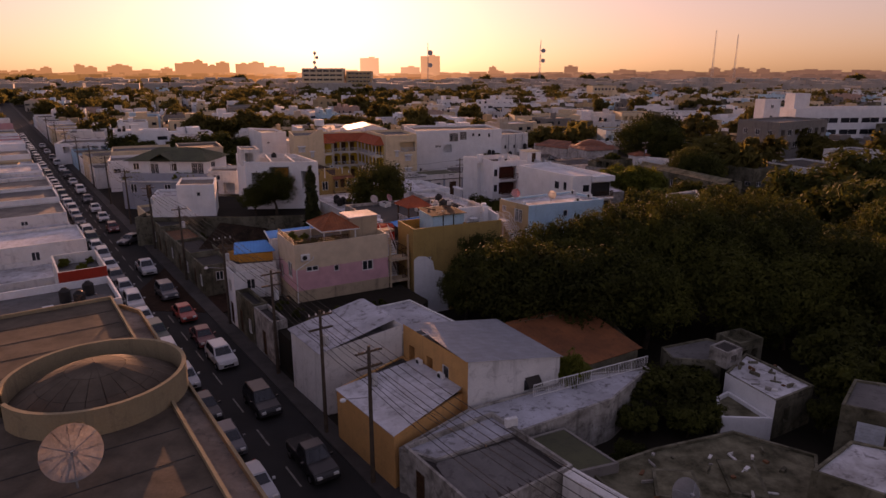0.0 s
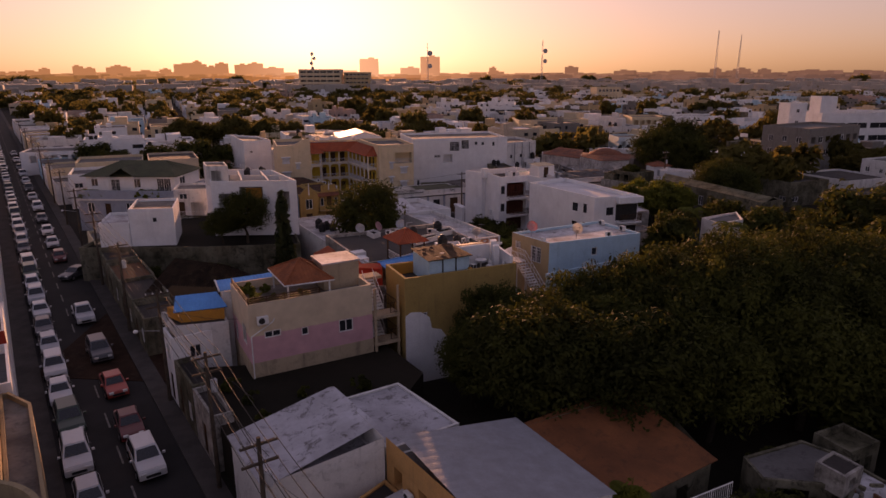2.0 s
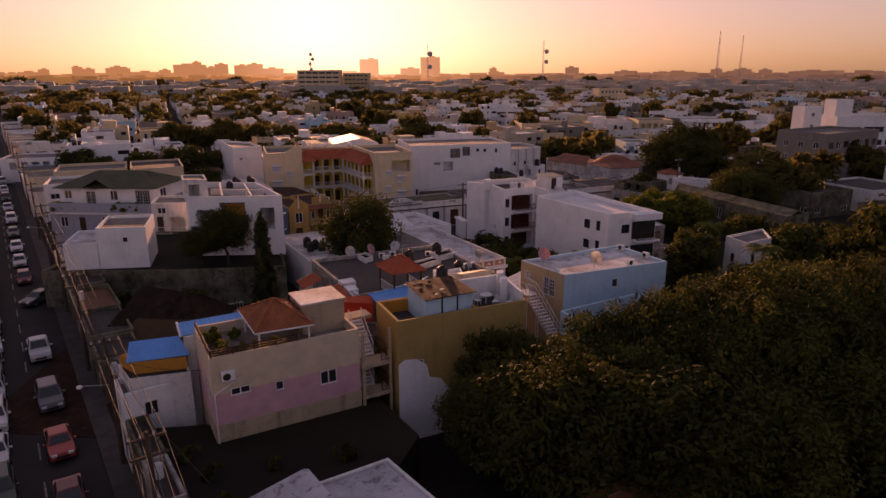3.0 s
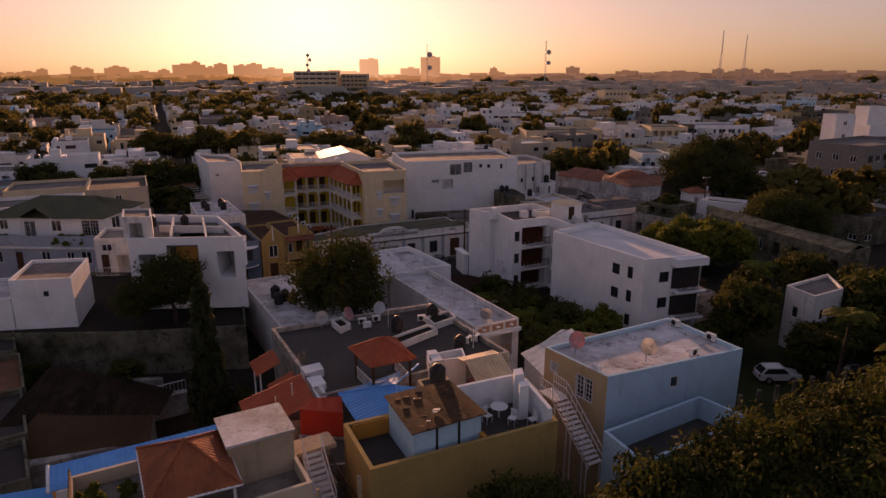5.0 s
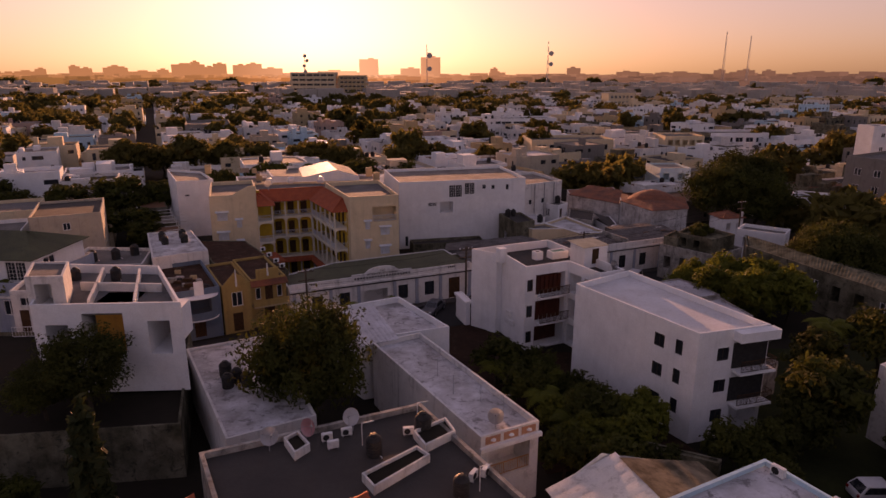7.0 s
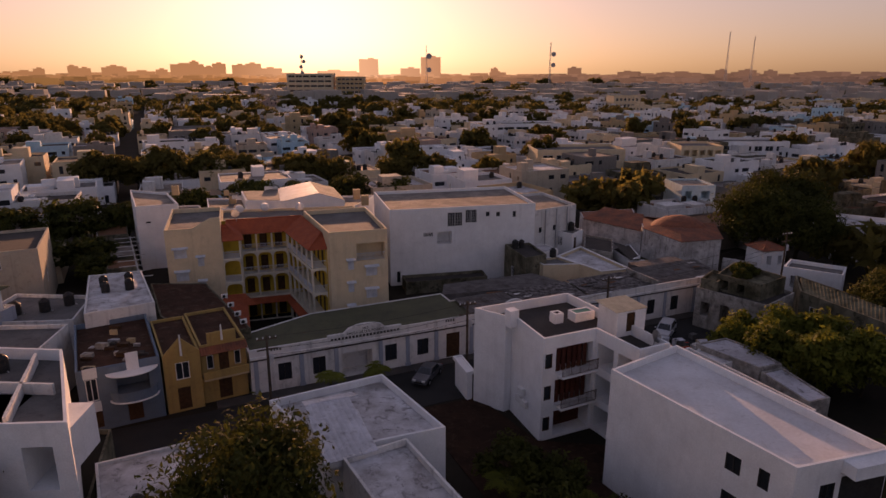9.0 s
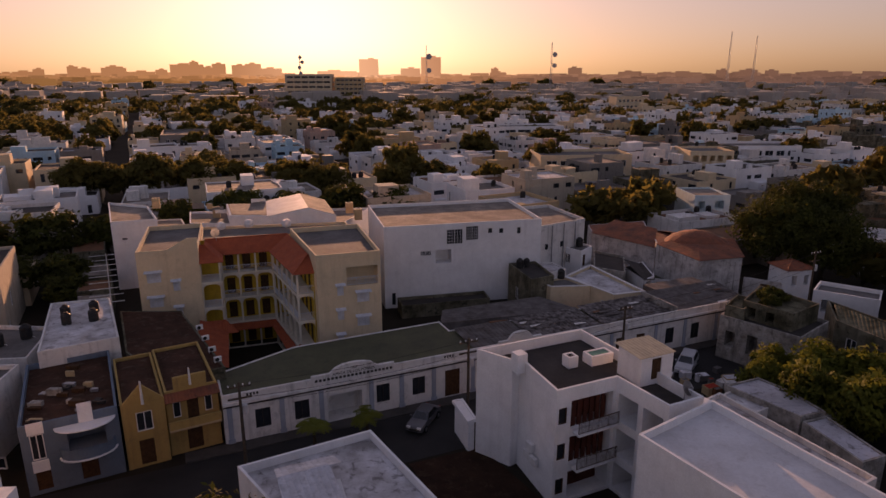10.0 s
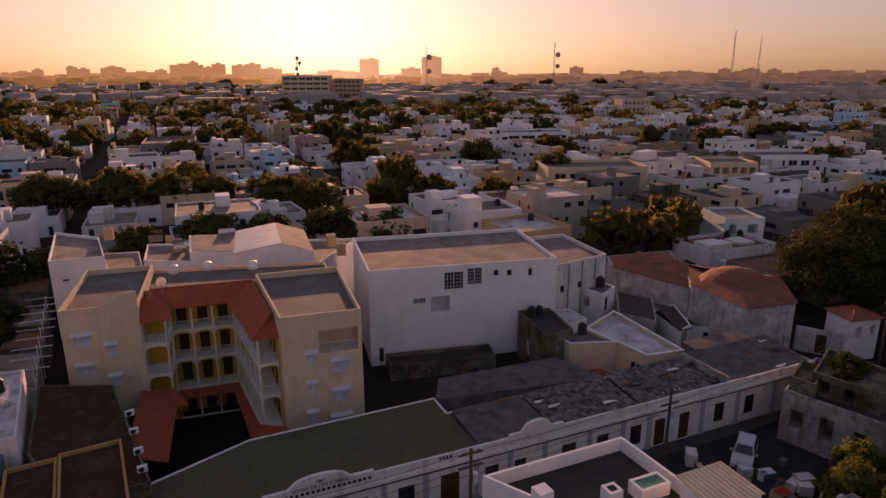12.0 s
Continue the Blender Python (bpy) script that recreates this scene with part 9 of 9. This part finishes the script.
building("near_roof_house", [(-47.5, 129.5), (-37.0, 130.5), (-39.0, 138.0), (-48.0, 138.5)], 5.4, WHITE2, ROOFG, "white house with tanks on a grey roof", "house", 0.4, {0: [(3, 4, 3, 4, "w")]})
for x, y in ((-42, 134), (-40.5, 136), (-44.5, 133)):
    put(TANK, x, y, 5.4)
ch = find("old_church", (38.5, 168))
bm = bmesh.new()
lathe(bm, [(4.6, 0.0), (4.3, 0.35), (3.6, 0.9), (2.5, 1.45), (1.2, 1.8), (0.2, 1.95)], 20, (39.2, 170.0, 6.15))
part("dome", bm, TILED, ch)
apex = (39.0, 169.5, 7.3)
for a, b in zip(((36.0, 160.1), (43.0, 162.1), (45.8, 172.0)), ((43.0, 162.1), (45.8, 172.0), (35.0, 178.2))):
    roof_plane(ch, (*a, 6.25), (*b, 6.25), apex, apex, TILED, 0.4, 0.03)
roof_plane(ch, (32.8, 169.2, 6.25), (36.0, 160.1, 6.25), apex, apex, TILED, 0.4, 0.03)
nv = find("old_church", (31, 180))
roof_plane(nv, (32.8, 169.2, 5.65), (25.3, 178.3, 5.65), (31.0, 184.5, 6.9), (35.2, 176.0, 6.9), TILED, 0.4, 0.03)
be = find("belfry_house", (48, 162))
hip_roof(be, inset(rect(47.9, 159.6, 12, 3.9, 3.6), -0.3), 5.05, (49.5, 161.8, 6.0), TILED, 0.3, 0.03)
building("church_yard_wall", [(43.6, 162.9), (47.6, 160.2), (47.8, 160.6), (43.9, 163.3)], 2.9, CHURCHW, DIRTYW, "streaked white wall between church and tower house", "wall", 0.1, {0: [(2.2, 3.3, 0.2, 2.5, "d")]})
h2 = find("white_hall", (-25, 174))
SHEET = material("pale_metal_sheet", (0.62, 0.61, 0.60), (0.46, 0.44, 0.42), 0.55, 0.0, 0.5, 6, 0.05, spec=0.5)
slab(h2, [(-30.2, 168.4), (-24.6, 168.3), (-27.0, 177.5), (-33.5, 176.8)], 8.9, 10.7, WHITE, "raised_wall")
slab(h2, [(-30.0, 168.7), (-24.8, 168.6), (-27.2, 177.2), (-33.1, 176.5)], 10.705, 10.76, ROOFT, "raised_roof")
gl, ga, gr = (-24.5, 167.9, 10.7), (-18.4, 167.5, 12.1), (-14.4, 167.3, 11.1)
gback = Vector((-3.6, 11.0, 0))
bl, ba, br = [tuple(Vector(p) + gback) for p in (gl, ga, gr)]
skirt(h2, [gl, ga, gr], 8.9, WHITE)
fan_plane(h2, bl, gl, ga, ba, SHEET, 0.8, 0.015)
fan_plane(h2, gr, br, ba, ga, ROOFT, 0.8, 0.015)
for x, y, z in ((-13.8, 173.0, 10.0), (-12.2, 171.0, 9.4), (-45.6, 177.4, 9.8), (-34.8, 174.2, 9.0)):
    building("chimney_box", rect(x, y, 14, 1.1, 1.1), z + 1.6, TAN, ROOFD, "tan roof vent box", "vent", 0.0, {}, z0=z, group="roof vents")
# recessed dark yard with its low wall, built as a dark-topped block
building("low_yard_roofs", [(-4.2, 154.6), (7.4, 157.6), (6.8, 160.6), (-5.0, 157.8)], 1.4, OLDWALL, ROOFD, "dark low roofs below the tall white hall", "shed", 0.4, {})
building("roof_rooms", [(10.2, 161.6), (12.4, 154.4), (15.6, 156.2), (14.0, 162.6)], 5.2, OLDWALL, ROOFD, "mould-blackened concrete roof room with a tank", "house", 0.3, {0: [(2.6, 3.6, 1.4, 3.0, "w")]})
put(TANK, 11.6, 160.4, 5.2, 20, 0.9)
put(TANK, 12.6, 161.0, 5.2, 80, 0.8)
building("roof_rooms", [(14.2, 157.4), (17.9, 160.0), (16.4, 163.2), (13.2, 162.4)], 5.0, WHITE2, ROOFW, "white sheet-roofed room between the old walls", "house", 0.15, {})
building("roof_rooms", [(18.3, 169.8), (21.2, 166.2), (23.4, 169.2), (21.0, 172.6)], 5.7, WHITE, ROOFG, "white roof room with a door and a water tank", "house", 0.2, {0: [(1.4, 2.6, 3.6, 5.0, "g")], 1: [(0.6, 1.5, 3.4, 5.2, "d")]})
put(TANK, 21.6, 169.6, 5.7, 10, 0.95)
building("roof_rooms", [(22.6, 164.0), (26.4, 161.4), (28.4, 169.4), (24.6, 172.8)], 3.9, DIRTYW, ROOFD, "low white house with a dark mossy terrace roof", "house", 0.35, {0: [(1, 2.2, 1.6, 3.0, "h"), (2.8, 4.0, 1.6, 3.0, "h")]})
wg = building("gabled_cottage", [(28.7, 160.4), (30.8, 162.4), (31.2, 169.4), (27.6, 166.6)], 3.4, WHITE, ROOFD, "small white cottage with a dark lean-to roof", "house", 0.0, {0: [(0.8, 2.2, 1.4, 3.0, "g")]})
fan_plane(wg, (28.6, 160.2, 3.6), (31.0, 162.4, 2.9), (31.4, 169.6, 2.9), (27.5, 166.6, 4.6), ROOFD, 0.6, 0.02)
building("low_green_roof", [(31.8, 166.2), (38.8, 163.4), (39.6, 166.4), (33.8, 171.6)], 1.5, WHITE, ROOFO, "low white annex with a dark flat roof before the church", "house", 0.3, {0: [(2, 2.8, 0.3, 1.2, "w")]})
for x, y, r in ((33.5, 127.5, 2.6), (36.5, 124.5, 2.8), (31.5, 132.0, 2.0), (35.0, 130.5, 2.2)):
    near_tree(x, y, r, label="bright green tree overgrowing the decayed house", pool=SUNLEAF, sz=1.25)
bh = building("balustrade_house", [(-41.6, 112.8), (-36.6, 113.2), (-38.0, 119.0), (-43.0, 118.6)], 8.0, WHITE2, ROOFT, "narrow pale house with a balustrade balcony", "house", 0.4, {0: [(0.6, 1.5, 4.1, 6.4, "d"), (2.4, 4.4, 4.1, 6.3, "h"), (0.8, 2.0, 6.8, 7.7, "w")]})
slab(bh, [(-41.3, 111.5), (-36.4, 111.9), (-36.6, 113.15), (-41.6, 112.75)], 3.7, 4.0, WHITE2, "balcony")
railing(bh, (-41.2, 111.6), (-36.5, 112.0), 4.0, 1.1, 0.28, WHITE)
building("low_white_roof", [(24.5, 126.6), (27.4, 124.6), (31.6, 127.0), (29.6, 130.6)], 3.6, WHITE2, ROOFW, "low shed with a peeling white roof beside the scrap yard", "shed", 0.12, {})
building("red_porch_roof", [(14.6, 154.6), (18.9, 150.6), (21.6, 153.0), (17.2, 156.6)], 1.2, CREAM, TILE, "low porch with a red painted roof", "shed", 0.05, {})
for p, h, m, r in (([(-46.6, 155.4), (-42.6, 156.6), (-44.6, 160.8), (-48.4, 159.6)], 3.4, OLDWALL, TINR), ([(-48.6, 160.4), (-45.0, 161.4), (-48.2, 167.0), (-51.8, 166.4)], 3.8, OLDWALL, ROOFT), ([(-42.4, 148.2), (-37.2, 146.6), (-42.2, 155.2), (-45.8, 154.2)], 3.2, DIRTYW, ROOFT), ([(-60.4, 179.4), (-55.8, 181.0), (-51.6, 172.6), (-55.8, 171.0)][::-1], 4.2, OLDWALL, TINR), ([(-67.5, 177.7), (-60.9, 179.6), (-66.0, 189.0), (-74.0, 188.0)], 5.0, TINR, TINW)):
    building("tin_lean_to", p, h, m, r, "patched lean-to roof in the yard beside the hotel", "shed", 0.05, {}, group="lean-to roofs")
for k in range(9):
    x, y = -49.0 + 1.35 * k, 168.0 - 2.5 * k
    t = thing("pole_frame", (x, y, 0), "rough pole frame between the lean-to roofs", "frame", "pole frames")
    bm = bmesh.new()
    tube(bm, (x, y, 0), (x, y, 5.0), 0.07, None, 6)
    tube(bm, (x - 2.2, y - 0.7, 4.7), (x + 1.4, y + 0.5, 4.8), 0.05, None, 6)
    part("pole", bm, WHITE2, t)
for k in range(18):       # pipes, boxes and low kerbs on the hall roofs
    u, w = rt.uniform(-1, 20), rt.uniform(2, 10)
    T = on_plane((-7.4, 153.8), 29.8) if k % 2 else on_plane((-36.0, 167.5), 14)
    z = 10.2 if k % 2 else 10.6
    building("roof_kerb", [T(u, w), T(u + rt.uniform(0.6, 3.0), w), T(u + rt.uniform(0.6, 2.0), w + rt.uniform(0.3, 1.2)), T(u, w + 0.5)], z + rt.uniform(0.15, 0.8), rt.choice((WHITE2, TAN, GREYP)), rt.choice((ROOFD, ROOFT, ROOFW)), "small masonry box on the hall roof", "roof box", 0.05, {}, z0=z - 0.02, th=0.05, group="boxes on the hall roof")
CLUT = [ROOFG, TINR, WHITE2, TAN, TINW, REDW]
for k in range(34):
    x, y = rt.uniform(22, 31), rt.uniform(126, 139)
    w, h = rt.uniform(0.4, 1.6), rt.uniform(0.3, 1.2)
    building("junk_pile", rect(x, y, rt.uniform(0, 90), w, w * 0.7), h, rt.choice(CLUT), rt.choice(CLUT), "pile of scrap and boards in the side yard", "scrap", 0.03, {}, th=0.05, group="scrap in the yard")

dec = find("ruined_house", (49, 131))
fan_plane(dec, (43.5, 140.4, 5.0), (51.8, 117.2, 5.0), (54.2, 118.6, 5.9), (45.0, 144.4, 5.9), MOSS, 0.5, 0.05)
fan_plane(dec, (56.2, 119.8, 5.0), (46.2, 147.0, 5.0), (45.0, 144.4, 5.9), (54.2, 118.6, 5.9), MOSS, 0.5, 0.05)
for p, z in (([(34.4, 143.6), (37.8, 139.4), (42.2, 142.4), (38.6, 148.6)], 6.2), ([(32.6, 143.8), (34.0, 142.2), (36.6, 145.6), (35.4, 147.2)], 5.6)):
    building("ruined_room", p, z, OLDWALL, MOSS, "roofless decayed upper room with gaps", "ruin", 0.5, {0: [(0.6, 1.5, z - 1.3, z - 0.1, "h"), (2.6, 3.5, z - 1.3, z - 0.1, "h")] if z > 6 else []}, z0=4.62, group="decayed rooms")
building("white_wall_house", [(45.9, 150.0), (51.5, 146.2), (54.0, 149.6), (48.6, 153.4)], 5.2, WHITE, ROOFG, "low white house behind the decayed roofs", "house", 0.5, {0: [(1.0, 2.0, 3.0, 4.6, "h")]})
building("white_annex", [(66.0, 173.0), (75.0, 167.2), (79.5, 174.0), (70.5, 180.0)], 5.6, WHITE, ROOFW, "white house with tall windows and a curved parapet", "house", 0.7, {0: [(1.2 + 2.2 * k, 2.2 + 2.2 * k, 2.6, 4.6, "w") for k in range(4)]})
building("rose_house", [(76.5, 167.0), (82.5, 163.0), (89.0, 169.0), (83.0, 174.0)], 5.4, material("rose_plaster", (0.45, 0.27, 0.20), None, 0.9, 0, 0.5, 9, 0.1, 0.4), ROOFD, "low rose-brown house beside the white annex", "house", 0.5, {0: [(1, 2.2, 2.6, 4.4, "h"), (4, 5.4, 2.6, 4.4, "h")]})
building("grey_block", [(92.5, 178.5), (113.0, 191.0), (107.0, 203.0), (86.5, 190.5)], 11.2, GREYP, ROOFG, "bare grey concrete apartment block with deep openings", "apartment block", 0.6, {0: [(1.2 + 3.3 * k, 3.2 + 3.3 * k, z, z + 1.6, "h" if (k + i) % 3 else "w") for k in range(7) for i, z in enumerate((1.4, 4.6, 8.0))], 3: [(2 + 4 * k, 3.4 + 4 * k, z, z + 1.5, "w") for k in range(3) for z in (1.4, 4.6, 8.0)]})
building("blank_tower", rect(100.3, 204.2, 8, 5.4, 5.0), 16.6, WHITE, ROOFG, "blank white stair tower above the roofs", "tower", 0.3, {0: [(2.2, 3.2, 14.2, 15.2, "w"), (2.2, 3.2, 11.0, 12.0, "w")]})
building("long_white_building", rect(115.4, 213.6, 7, 62, 14), 12.6, WHITE, ROOFG, "long modern white building with dark window bands", "office block", 0.9, {0: [(1.5 + 7.5 * k, 8.0 + 7.5 * k, z, z + 1.7, "w") for k in range(8) for z in (1.2, 5.0, 8.8)]})
building("blank_tower", rect(115.5, 215.4, 7, 5.4, 5.0), 18.0, WHITE, ROOFG, "blank white lift tower on the long building", "tower", 0.3, {}, z0=12.6)
building("arcade_block", rect(70.0, 255.8, 1, 12.2, 12), 9.0, CREAM, ROOFG, "cream three-storey house with arched balconies", "house", 0.6, {0: [(0.8 + 2.3 * k, 2.4 + 2.3 * k, z, z + 1.7, "h") for k in range(5) for z in (3.6, 6.6)] + [(1 + 3.6 * k, 2.4 + 3.6 * k, 0.6, 2.4, "w") for k in range(3)]})
for k in range(9):
    shrub(rt.uniform(36.4, 39.6), rt.uniform(142.5, 145.5), 6.2, rt.uniform(0.6, 1.3), FERN, "weeds growing on the decayed roof")

# old white roofs stepping down beside the apartments
for p, h, m in (([(26.4, 128.6), (30.2, 123.2), (32.7, 124.0), (31.6, 127.8), (30.0, 130.1)], 4.0, STREAKY), ([(30.3, 123.0), (31.6, 117.3), (33.9, 118.2), (32.7, 123.9)], 3.7, STREAKY), ([(31.8, 127.7), (32.9, 124.2), (35.2, 125.2), (34.0, 128.6)], 3.4, MOSS)):
    building("old_roofs", p, h, DIRTYW, m, "low old house with a patched pale roof", "house", 0.12, {})
# boards, tins and pots on the row house roof
rk = random.Random(12)
for k in range(22):
    p = Vector(ROW(rk.uniform(0.9, 5.8), rk.uniform(1.0, 10.5)))
    e, g, hh = rk.uniform(0.15, 0.6), rk.uniform(0.1, 0.35), rk.uniform(0.08, 0.6)
    bm = bmesh.new()
    prism(bm, [(p.x - e, p.y - g), (p.x + e, p.y - g * 0.7), (p.x + e * 0.9, p.y + g), (p.x - e * 0.8, p.y + g * 0.9)], 5.4, 5.4 + hh)
    single("roof_junk", bm, rk.choice((WOOD, DIRTYW, METAL, TAN, ROOFD)), "old boards and boxes strewn over the roof", "junk", "junk on the row house roof", at=(p.x, p.y, 5.4))
